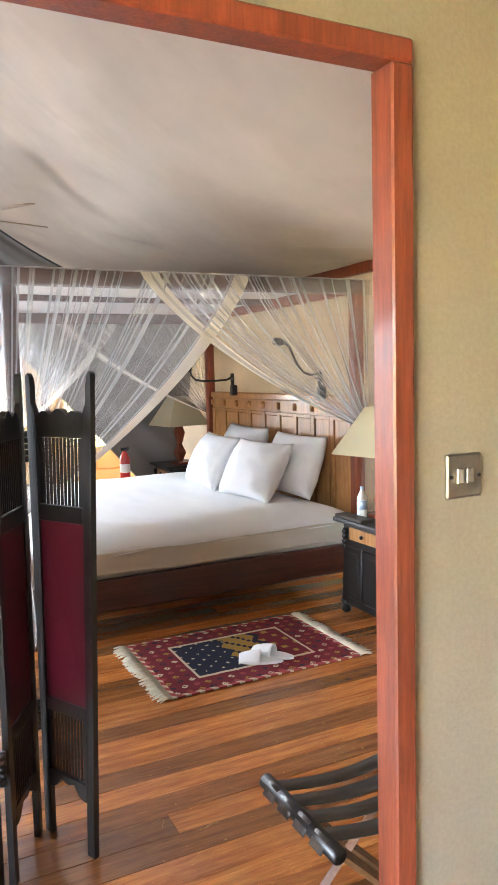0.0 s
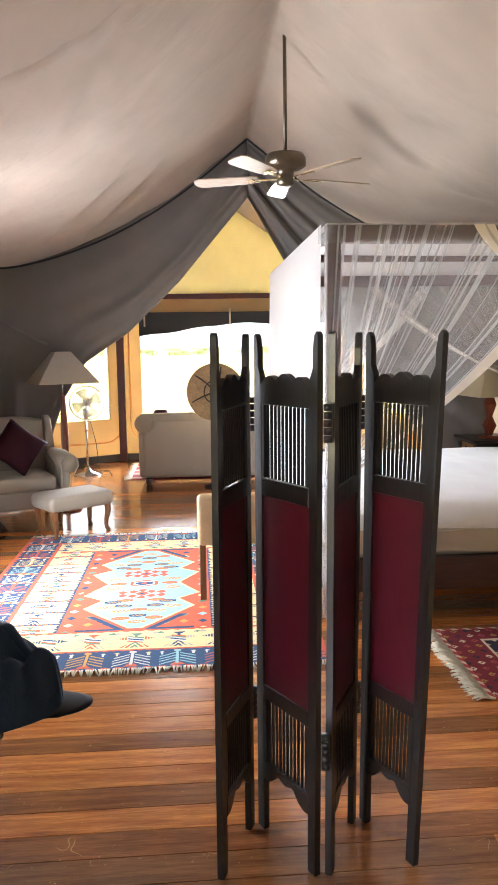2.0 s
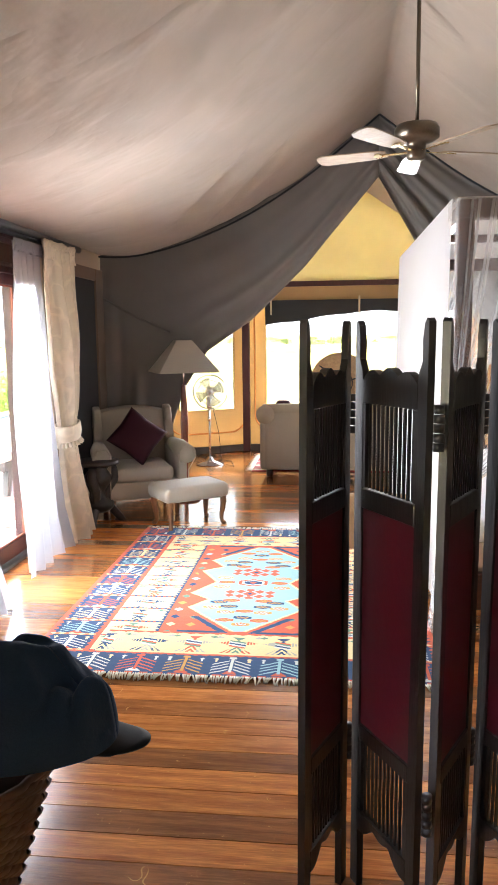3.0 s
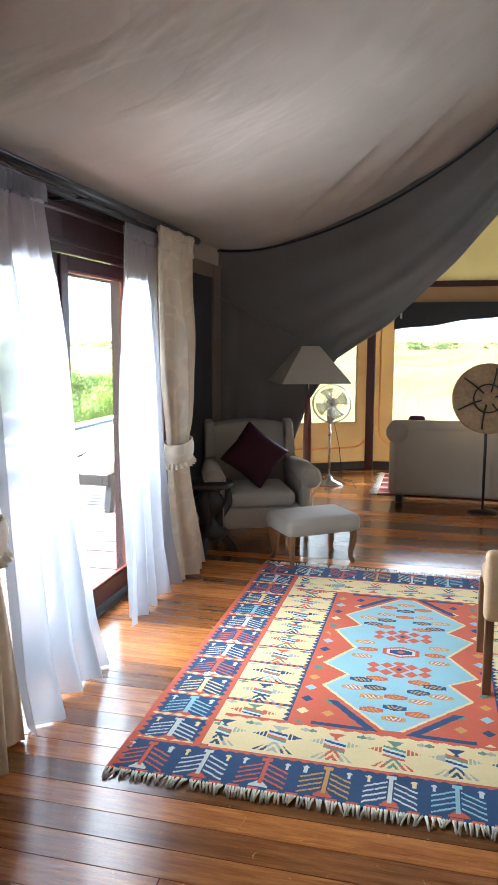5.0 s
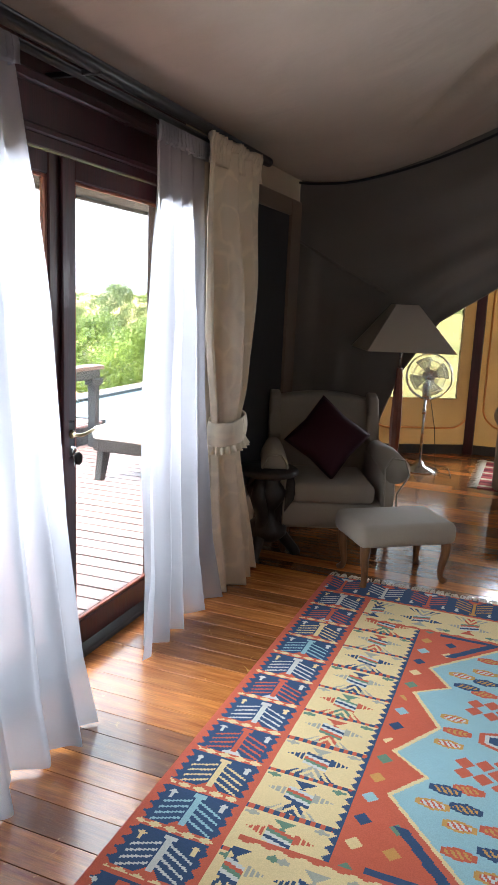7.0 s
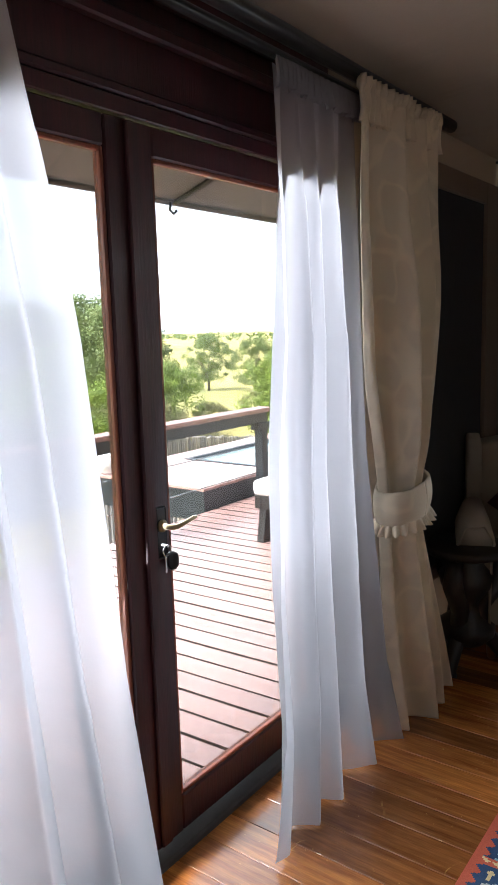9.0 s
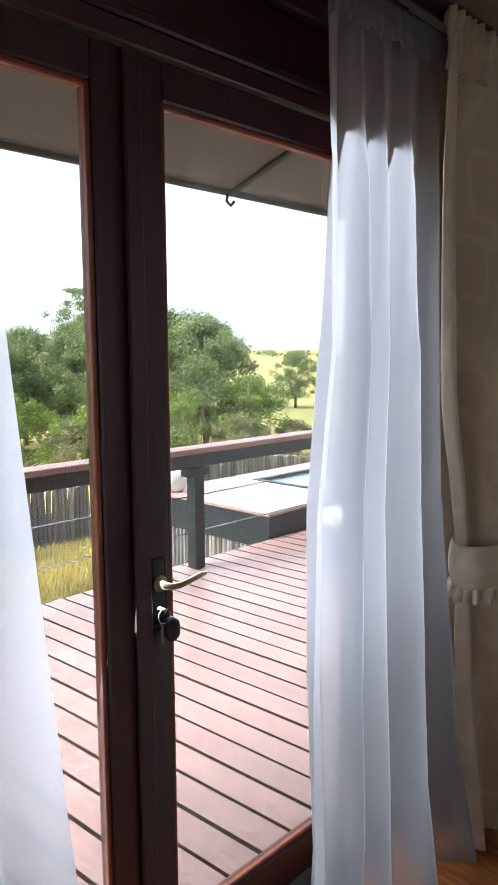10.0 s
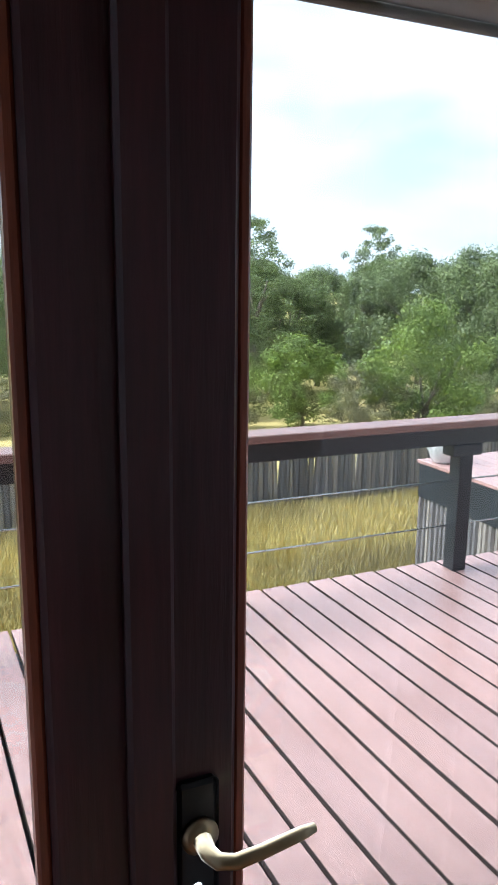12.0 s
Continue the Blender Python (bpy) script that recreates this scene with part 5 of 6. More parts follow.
pf = thing("pedestal_fan", (-0.56, 9.75, 0), "chrome pedestal fan at rest by the window", "fan")
c = (-0.56, 9.75)
b = BM()
lathe(b, [(0.18, 0), (0.18, 0.012), (0.06, 0.05), (0.03, 0.10)], (*c, 0), 28)
part("base", b, M_CHROME, pf, "", True)
b = BM()
tube(b, [(*c, 0.08), (*c, 0.72)], 0.013, 10)
tube(b, [(*c, 0.55), (*c, 0.60)], 0.020, 10)
part("pole", b, M_CHROME, pf, "", True)
b = BM()
tube(b, [(c[0] + 0.02, c[1] + 0.10, 0.92), (c[0] + 0.02, c[1] - 0.02, 0.92)], [0.05, 0.065], 14)
box(b, c[0] - 0.03, c[0] + 0.03, c[1] - 0.03, c[1] + 0.05, 0.70, 0.85, 0.01)
part("motor", b, M_CHROME, pf, "", True)
b = BM()
hc = Vector((c[0] + 0.03, c[1] - 0.09, 0.92))
for r in (0.21, 0.15, 0.09, 0.04):
    for dy in (-0.04, 0.04):
        k = 0.6 if dy < 0 and r < 0.2 else 1
        tube(b, [hc + Vector((r * math.cos(t), dy * (1.2 - r * 2.2), r * math.sin(t))) for t in (q * math.pi / 18 for q in range(37))], 0.0065 if r > 0.2 else 0.003, 5, False)
for q in range(28):
    t = q * math.pi / 14
    tube(b, [hc + Vector((0.03 * math.cos(t), -0.05, 0.03 * math.sin(t))), hc + Vector((0.13 * math.cos(t), -0.042, 0.13 * math.sin(t))), hc + Vector((0.21 * math.cos(t), 0, 0.21 * math.sin(t)))], 0.0020, 4)
part("guard", b, M_CHROME, pf, "chrome wire guard", True)
for q in range(4):
    b = BM()
    t0 = q * math.pi / 2 + 0.4
    sheet(b, lambda u, v: hc + Vector(((0.03 + 0.15 * u) * math.cos(t0 + (v - 0.5) * 0.9), 0.018 * (v - 0.5), (0.03 + 0.15 * u) * math.sin(t0 + (v - 0.5) * 0.9))), 6, 6)
    thick(part("blade", b, M_CLEAR, pf, "clear smoky plastic blade", True), 0.002)
b = BM()
tube(b, [(c[0] + 0.03, c[1] + 0.05, 0.75), (c[0] + 0.10, c[1] + 0.1, 0.4), (c[0] + 0.16, c[1] - 0.05, 0.02), (c[0] + 0.32, c[1] - 0.15, 0.008), (c[0] + 0.25, c[1] + 0.2, 0.008), (c[0] - 0.2, c[1] + 0.5, 0.008)], 0.004, 5)
part("cord", b, M_BLACK, pf, "", True)

# sofa seen from behind
sf = thing("sofa", (1.1, 9.3, 0), "grey-beige rolled-arm sofa seen from behind", "sofa")
b = BM()
puff(b, 0.20, 2.05, 8.86, 9.05, 0.09, 0.80, 0.05, None, 4)
part("backrest", b, M_UPHOL, sf, "", True)
b = BM()
tube(b, [(0.19, 8.93, 0.765), (1.1, 8.93, 0.775), (2.06, 8.93, 0.765)], 0.075, 14)
part("top_roll", b, M_UPHOL, sf, "", True)
b = BM()
puff(b, 0.22, 2.03, 9.0, 9.72, 0.10, 0.44, 0.05, None, 3)
part("seat", b, M_UPHOL, sf, "", True)
for xa, xb in ((0.155, 0.33), (1.92, 2.095)):
    b = BM()
    puff(b, xa, xb, 8.88, 9.74, 0.09, 0.64, 0.04, None, 3)
    tube(b, [((xa + xb) / 2 + (0.02 if xa > 1 else -0.02), 8.85, 0.725), ((xa + xb) / 2 + (0.02 if xa > 1 else -0.02), 9.2, 0.71), ((xa + xb) / 2, 9.74, 0.62)], 0.105, 16)
    part("arm", b, M_UPHOL, sf, "", True)
for x in (0.26, 1.99):
    for y in (8.95, 9.65):
        b = BM()
        lathe(b, [(0.028, 0), (0.04, 0.03), (0.035, 0.10)], (x, y, 0), 10)
        part("foot", b, M_DARKWOOD, sf, "", True)
rc = thing("cushion", (0.42, 9.15, 0.44), "dark red cushion behind the sofa back", "cushion")
b = BM()
puff(b, 0.32, 0.50, 9.06, 9.20, 0.44, 0.87, 0.05, None, 3)
part("case", b, M_PLUM, rc, "", True)

# hide shield on a slim stand
hs = thing("hide_shield", (1.05, 8.66, 0), "round tan hide shield with dark stitching on a slim dark stand", "shield")
b = BM()
lathe(b, [(0.02, 0.0), (0.22, 0.008), (0.315, 0.03), (0.325, 0.045), (0.31, 0.05), (0.2, 0.035), (0.02, 0.028)], (0, 0, 0), 40)
bmesh.ops.transform(b, matrix=pose(1.05, 8.66, 1.085, 82, 0, 0), verts=b.verts)
part("hide", b, M_GOURD, hs, "", True)
b = BM()
for a in (0.2, 1.2, 2.3, 3.4, 4.4, 5.3):
    p = [Vector((r * math.cos(a + 0.5 * r), r * math.sin(a + 0.5 * r), -0.002 + 0.05 * r * r)) for r in (0.06, 0.14, 0.22, 0.29)]
    tube(b, p, 0.008, 5)
tube(b, [Vector((0.13 * math.cos(t), 0.13 * math.sin(t), 0.0)) for t in (k * math.pi / 12 for k in range(25))], 0.007, 5, False)
bmesh.ops.transform(b, matrix=pose(1.05, 8.66, 1.085, 82, 0, 0) @ pose(0, 0, 0.050) @ Matrix.Diagonal((1, 1, 1, 1)), verts=b.verts)
part("stitching", b, M_DARKWOOD, hs, "", True)
b = BM()
tube(b, [(1.05, 8.72, 0.02), (1.05, 8.72, 1.1)], 0.014, 8)
lathe(b, [(0.14, 0), (0.14, 0.015), (0.03, 0.03)], (1.05, 8.72, 0), 20)
part("stand", b, M_BLACK, hs, "", True)

# low tan chair at the bed's foot
tc_ = thing("low_chair", (1.05, 5.15, 0), "low tan leather chair with pale wooden legs", "chair")
b = BM()
puff(b, 0.84, 1.38, 4.92, 5.42, 0.40, 0.50, 0.03, None, 3, 0.01)
part("seat", b, M_TAN, tc_, "", True)
b = BM()
puff(b, 0.82, 1.40, 4.88, 4.95, 0.36, 0.69, 0.03, None, 3)
part("backrest", b, M_TAN, tc_, "", True)
for x in (0.85, 1.37):
    for y in (4.92, 5.40):
        b = BM()
        box(b, x - 0.02, x + 0.02, y - 0.02, y + 0.02, 0.0, 0.42, 0.004)
        part("leg", b, M_WALNUT, tc_)

# ceiling fan
FX, FY = 1.475, 5.60
cf = thing("ceiling_fan", (FX, FY, 3.6), "ceiling fan with five pale blades and bronze motor", "fan")
b = BM()
tube(b, [(FX, FY, 2.88), (FX, FY, 3.74)], 0.013, 10)
part("rod", b, M_BRONZE, cf, "", True)
b = BM()
lathe(b, [(0.05, 2.90), (0.125, 2.885), (0.14, 2.86), (0.14, 2.81), (0.10, 2.785), (0.06, 2.775), (0.055, 2.74), (0.06, 2.735), (0.06, 2.69), (0.04, 2.675)], (FX, FY, 0), 28)
part("motor", b, M_BRONZE, cf, "brushed bronze motor housing", True)
b = BM()
lathe(b, [(0.02, 3.70), (0.05, 3.71), (0.06, 3.75)], (FX, FY, 0), 16)
part("ceiling_cup", b, M_BRONZE, cf, "", True)
for k in range(5):
    a = radians(18 + 72 * k)
    m = Matrix.Translation((FX, FY, 2.735)) @ Matrix.Rotation(a, 4, "Z") @ Matrix.Rotation(radians(11), 4, "X")
    b = BM()
    out = [(0.19, -0.045), (0.30, -0.06), (0.60, -0.07), (0.64, -0.05), (0.65, 0.0), (0.64, 0.05), (0.60, 0.07), (0.30, 0.06), (0.19, 0.045)]
    prism(b, out, "z", -0.004, 0.004)
    bmesh.ops.transform(b, matrix=m, verts=b.verts)
    bl_ = part("blade", b, M_BLADE, cf, "pale wooden blade")
    b = BM()
    box(b, 0.05, 0.25, -0.014, 0.014, -0.010, -0.005, 0.002)
    lathe(b, [(0.03, -0.012), (0.03, -0.006)], (0.24, 0, 0), 12)
    bmesh.ops.transform(b, matrix=m, verts=b.verts)
    part("blade_iron", b, M_BRASS, bl_)

# luggage rack by the opening
lr = thing("luggage_rack", (2.02, 1.76, 0), "folding wooden luggage rack with black leather straps", "luggage rack")
RX0, RX1, RY0, RY1, RZ = 1.845, 2.295, 1.56, 1.88, 0.45
for x in (RX0, RX1):
    b = BM()
    tube(b, [(x, RY0 - 0.03, RZ), (x, RY1 + 0.03, RZ)], 0.022, 12)
    part("top_bar", b, M_DARKWOOD, lr, "", True)
for y in (RY0 + 0.04, RY1 - 0.04):
    for xa, xb in ((RX0, RX1), (RX1, RX0)):
        b = BM()
        o = 0.016 if xa < xb else -0.016
        tube(b, [(xa, y + o, RZ), (xb, y + o, 0.0)], 0.016, 4)
        part("leg", b, M_WALNUT, lr)
for k in range(4):
    y = RY0 + 0.035 + (RY1 - RY0 - 0.07) * k / 3
    b = BM()

    def strap(u, v, y=y):
        x = RX0 - 0.03 + (RX1 - RX0 + 0.06) * u
        e = min(u, 1 - u) * (RX1 - RX0 + 0.06)
        z = RZ + 0.024 - 0.035 * math.sin(math.pi * u) if e > 0.03 else RZ + 0.024 - (0.03 - e) ** 2 * 40
        return Vector((x, y - 0.028 + 0.056 * v, z))
    sheet(b, strap, 24, 2)
    thick(part("strap", b, M_LEATHER, lr, "black leather strap", True), 0.004)

# woven basket with a navy cap on it
BKX, BKY = 0.10, 2.12
bk = thing("woven_basket", (BKX, BKY, 0), "tall brown woven basket flaring from a smooth dark foot", "basket")


def basket_r(z):
    return 0.115 + 0.125 * ((z - 0.32) / 0.38) ** 0.9


for k in range(22):
    b = BM()
    z = 0.33 + 0.0172 * k
    r = basket_r(z)
    n = 44
    tube(b, [(BKX + (r + 0.007 * math.sin(q * math.pi + k * math.pi + 1.57)) * math.cos(2 * math.pi * q / n), BKY + (r + 0.007 * math.sin(q * math.pi + k * math.pi + 1.57)) * math.sin(2 * math.pi * q / n), z + 0.004 * math.cos(q * math.pi + k * math.pi)) for q in range(n + 1)], 0.0100, 6, False)
    part("coil", b, M_WICKER, bk, "", True)
b = BM()
lathe(b, [(0.15, 0), (0.155, 0.015), (0.12, 0.05), (0.105, 0.16), (0.11, 0.30), (0.118, 0.33)], (BKX, BKY, 0), 32)
part("foot", b, M_STEEL, bk, "smooth grey foot", True)
b = BM()
lathe(b, [(0.10, 0.331), (0.145, 0.45), (0.185, 0.58), (0.20, 0.64)], (BKX, BKY, 0), 24)
part("inner_body", b, M_WICKER, bk, "", True)
cp = thing("navy_cap", (0.22, 2.12, 0.70), "navy blue cloth cap lying on the basket", "cap")
b = BM()


def z0f(x, y):
    return 1.4 * fbm(x * 4, y * 9, 6)


def capfn(u, v):
    t, p = 2 * math.pi * u, v * math.pi / 2
    rr = math.cos(p) ** 0.42
    x = 0.245 + 0.245 * rr * math.cos(t)
    y = 2.13 + 0.165 * rr * math.sin(t)
    lift = min(1.0, 2.2 * math.sin(p))
    folds = 0.022 * fbm(x * 9, y * 9, v) + 0.095 * (abs(fbm(x * 11 + z0f(x, y), y * 4, 1)) - 0.15) + 0.010 * fbm(x * 22, y * 22, 1)
    z = 0.752 + (0.172 - 0.14 * max(0.0, x - 0.27)) * math.sin(p) ** 1.1 + folds * lift + 0.008 * fbm(x * 6, y * 6, 2)
    return Vector((x, y, z))


sheet(b, capfn, 110, 44)
thick(part("crown", b, M_CAP, cp, "", True), 0.004)
b = BM()
sheet(b, lambda u, v: Vector((0.395 + 0.165 * v * math.cos((u - 0.5) * 1.3) ** 2.5, 2.15 + 0.10 * math.sin((u - 0.5) * 2.4) * (1.0 - 0.35 * v), 0.750 - 0.012 * v - 0.02 * (u - 0.5) ** 2)), 20, 8)
thick(part("peak", b, M_NETBLACK, cp, "black cap peak", True), 0.006)

# ---- deck and garden ----
DK = -0.07
b = BM()
box(b, -4.06, -1.47, -3.0, 14.0, DK - 0.26, DK - 0.11)
deck = struct("deck", b, M_RAILDARK, "reddish painted timber deck with worn glossy boards", "deck")
rail = thing("deck_railing", (-3.93, 6.4, DK), "dark deck railing with reddish top board and steel wires", "railing")
b = BM()
box(b, -4.03, -3.87, -3.0, 9.35, 0.765, 0.805, 0.005)
part("top_board", b, M_RAILTOP, rail, "pale worn top board")
b = BM()
box(b, -3.99, -3.91, -3.0, 9.33, 0.665, 0.764, 0.004)
part("rail_beam", b, M_RAILDARK, rail)
for y in (-1.05, 1.11, 3.27, 5.46, 7.63, 9.27):
    b = BM()
    box(b, -3.995, -3.905, y - 0.045, y + 0.045, DK, 0.665, 0.004)
    box(b, -4.0, -3.90, y - 0.1, y + 0.1, 0.60, 0.6645, 0.006)
    part("post", b, M_RAILDARK, rail)
for z in (0.455, 0.195):
    b = BM()
    tube(b, [(-3.95, -3.0, z), (-3.95, 9.3, z)], 0.005, 6)
    part("wire", b, M_CHROME, rail, "steel wire", True)

# awning over the deck
aw = thing("awning", (-1.9, 5.5, 2.15), "grey-green canvas awning seen from below", "awning")
b = BM()
sheet(b, lambda u, v: Vector((-1.40 - 1.05 * u, -3.0 + 17 * v, 2.415 - 0.25 * u - 0.02 * math.sin(math.pi * u) + 0.006 * fbm(u * 3, v * 30))), 12, 90)
thick(part("canvas", b, M_AWNING, aw, "", True), 0.006, 1.0)
b = BM()
tube(b, [(-2.45, -3.0, 2.155), (-2.45, 14, 2.155)], 0.016, 8)
part("edge_hem", b, M_AWNING, aw, "", True)
for y in (1.66, 4.06, 6.46, 8.86):
    b = BM()
    tube(b, [(-1.46, y - 0.14, 2.375), (-2.40, y, 2.145)], 0.014, 8)
    part("strut", b, M_RAILDARK, aw, "dark strut", True)
    b = BM()
    tube(b, [(-2.43, y, 2.15), (-2.44, y, 2.115), (-2.425, y + 0.012, 2.095), (-2.405, y + 0.012, 2.11)], 0.007, 6)
    part("hook", b, M_BLACK, aw, "", True)
b = BM()
tube(b, [(-1.95, -3.0, 2.262), (-1.95, 14, 2.262)], 0.010, 6)
part("seam", b, M_BLIND, aw, "", True)

# raised pool terrace
PZ = 0.14
pt = thing("pool_terrace", (-4.9, 10.5, -1.0), "raised timber pool terrace on a pole-clad base", "terrace")
b = BM()
box(b, -5.56, -4.09, 8.57, 9.66, -0.16, PZ - 0.03)
box(b, -5.56, -5.30, 9.66, 16.0, -0.16, PZ - 0.03)
part("fascia", b, M_RAILDARK, pt, "dark painted fascia")
for k in range(9):
    b = BM()
    y = 8.57 + 0.1215 * k
    box(b, -5.60, -4.09, y, y + 0.113, PZ - 0.028, PZ, 0.003)
    part("board", b, M_DECK, pt)
for k in range(4):
    b = BM()
    x = -5.60 + 0.075 * k
    box(b, x, x + 0.070, 9.67, 16.0, PZ - 0.028, PZ, 0.003)
    part("board", b, M_DECK, pt)
b = BM()
box(b, -5.29, -4.09, 9.67, 16.0, -0.16, PZ - 0.035)
part("pool_water", b, M_WATER, pt, "still pale pool water")
b = BM()
box(b, -5.295, -5.24, 9.67, 16.0, -0.1, PZ + 0.004)
box(b, -5.24, -4.09, 9.67, 9.73, -0.1, PZ + 0.004)
part("pool_edge", b, M_RAILDARK, pt, "dark pool edge")
rg = random.Random(9)
for k in range(26):
    b = BM()
    x, r = -5.54 + 0.056 * k, 0.026 + 0.006 * rg.random()
    tube(b, [(x, 8.60, -1.2), (x + 0.01 * rg.uniform(-1, 1), 8.60, -0.16)], r, 7)
    part("pole", b, M_POLE, pt)
for k in range(18):
    b = BM()
    y, r = 8.65 + 0.058 * k, 0.026 + 0.006 * rg.random()
    tube(b, [(-5.55, y, -1.2), (-5.55, y + 0.01 * rg.uniform(-1, 1), -0.16)], r, 7)
    part("pole", b, M_POLE, pt)
po = thing("plant_pot", (-5.44, 8.71, PZ), "white glazed bowl pot on the terrace corner", "pot")
b = BM()
lathe(b, [(0.08, 0), (0.10, 0.02), (0.135, 0.10), (0.145, 0.17), (0.135, 0.21), (0.125, 0.21), (0.115, 0.16)], (-5.44, 8.71, PZ), 28)
part("bowl", b, M_POT, po, "", True)

# sun lounger on the deck
sl_ = thing("sun_lounger", (-2.85, 8.9, DK), "dark wooden sun lounger with thick white cushion", "lounger")
LX0, LX1, LY0, LY1 = -3.10, -2.50, 8.02, 9.85
for x in (LX0, LX1):
    b = BM()
    box(b, x - 0.03, x + 0.03, LY0, LY1, 0.20, 0.30, 0.005)
    part("side_rail", b, M_DARKWOOD, sl_)
for y in (LY0, LY1 - 0.07):
    b = BM()
    box(b, LX0 + 0.031, LX1 - 0.031, y, y + 0.07, 0.20, 0.30, 0.005)
    part("end_rail", b, M_DARKWOOD, sl_)
for x in (LX0, LX1):
    for y in (LY0 + 0.12, LY1 - 0.2):
        b = BM()
        prism(b, [(y - 0.10, DK), (y - 0.02, DK), (y + 0.08, 0.20), (y - 0.05, 0.20)], "x", x - 0.03, x + 0.03)
        part("leg", b, M_DARKWOOD, sl_)
b = BM()
puff(b, LX0 - 0.04, LX1 + 0.04, LY0 - 0.02, LY1 + 0.02, 0.30, 0.42, 0.04, None, 3)
part("cushion", b, M_CUSHION, sl_, "white cushion", True)


# ground to the horizon
def ground_z(x, y):
    d = max(0.0, -x - 8.0)
    dn = max(0.0, y - 13.0)
    q = math.hypot(d, dn)
    z = -1.0 - 2.6 * (1 - math.exp(-q / 16.0)) + 0.10 * fbm(x * 0.25, y * 0.25) + 0.5 * fbm(x * 0.03, y * 0.03, 2) * min(1, q / 20)
    far = max(0.0, q - 70)
    return z + 2.4 * (1 - math.exp(-far / 160.0)) + 1.2 * fbm(x * 0.006, y * 0.006, 5) * min(1, far / 200)


b = BM()
rad = [0.0, 4, 6, 8, 10, 12, 15, 18, 22, 27, 33, 40, 50, 65, 85, 110, 150, 220, 330, 500, 800, 1300, 2200, 3600]
ring_prev = None
for r in rad:
    ring = []
    for k in range(96):
        a = 2 * math.pi * k / 96
        x, y = -4.0 + r * math.cos(a), 8.0 + r * math.sin(a)
        ring.append(b.verts.new((x, y, ground_z(x, y) if x < 4 and r < 1000 else (-1.2 if r < 1000 else -1.5))))
        if r == 0.0:
            break
    if ring_prev is not None:
        if len(ring_prev) == 1:
            for k in range(96):
                b.faces.new((ring_prev[0], ring[k], ring[(k + 1) % 96]))
        else:
            for k in range(96):
                b.faces.new((ring_prev[k], ring[k], ring[(k + 1) % 96], ring_prev[(k + 1) % 96]))
    ring_prev = ring
struct("ground", b, M_GROUND, "dry golden savanna grassland with green patches", "ground", True)

# grass between deck and fence
def blades(name, x0, x1, y0, y1, n, h, mat, label, seed):
    rr = np.random.RandomState(seed)
    px_ = rr.uniform(x0, x1, n)
    py_ = rr.uniform(y0, y1, n)
    verts, faces = [], []
    for x, y in zip(px_, py_):
        z = ground_z(x, y) - 0.02
        a, hh, ln = rr.uniform(0, 6.28), h * rr.uniform(0.4, 1.15), rr.uniform(-0.8, 0.8)
        dx, dy = math.cos(a) * 0.0055, math.sin(a) * 0.0055
        lx, ly = -math.sin(a) * ln * hh, math.cos(a) * ln * hh
        k = len(verts)
        verts += [(x - dx, y - dy, z), (x + dx, y + dy, z), (x + dx * 0.6 + lx * 0.4, y + dy * 0.6 + ly * 0.4, z + hh * 0.6), (x - dx * 0.6 + lx * 0.4, y - dy * 0.6 + ly * 0.4, z + hh * 0.6), (x + lx, y + ly, z + hh)]
        faces += [(k, k + 1, k + 2, k + 3), (k + 3, k + 2, k + 4)]
    me = bpy.data.meshes.new(name)
    me.from_pydata(verts, [], faces)
    me.materials.append(mat)
    tagged(new(name, me), label, "grass", "", "stuff")


blades("dry_grass", -8.3, -4.1, 3.0, 12.5, 120000, 0.15, M_GRASS, "tall dry yellow grass below the deck", 3)
blades("green_grass", -8.3, -4.1, 3.0, 12.5, 16000, 0.15, M_LEAF3, "greener tufts among the dry grass", 4)

# pole fence
fe_ = thing("pole_fence", (-8.4, 9.0, -1.1), "weathered grey upright pole fence", "fence")
pole_mesh = []
for k in range(6):
    b = BM()
    tube(b, [(0, 0, -0.15), (0.006 * rg.uniform(-1, 1), 0.006 * rg.uniform(-1, 1), 0.4), (0.012 * rg.uniform(-1, 1), 0.0, 0.80 + 0.05 * rg.random())], [0.041, 0.039, 0.034], 7)
    pole_mesh.append(finish("pole", b, M_POLE))
for k in range(290):
    y = 1.5 + 0.066 * k
    x = -8.42 - 0.12 * math.sin(y * 0.4) - max(0, y - 10.5) * 0.10
    o = new("pole", pole_mesh[k % 6])
    o.parent = fe_
    o.location = (x + 8.4, y - 9.0, ground_z(x, y) + 1.1 - 0.03 + 0.03 * rg.random())
    o.rotation_euler = (rg.uniform(-0.03, 0.03), rg.uniform(-0.03, 0.03), rg.uniform(0, 6))


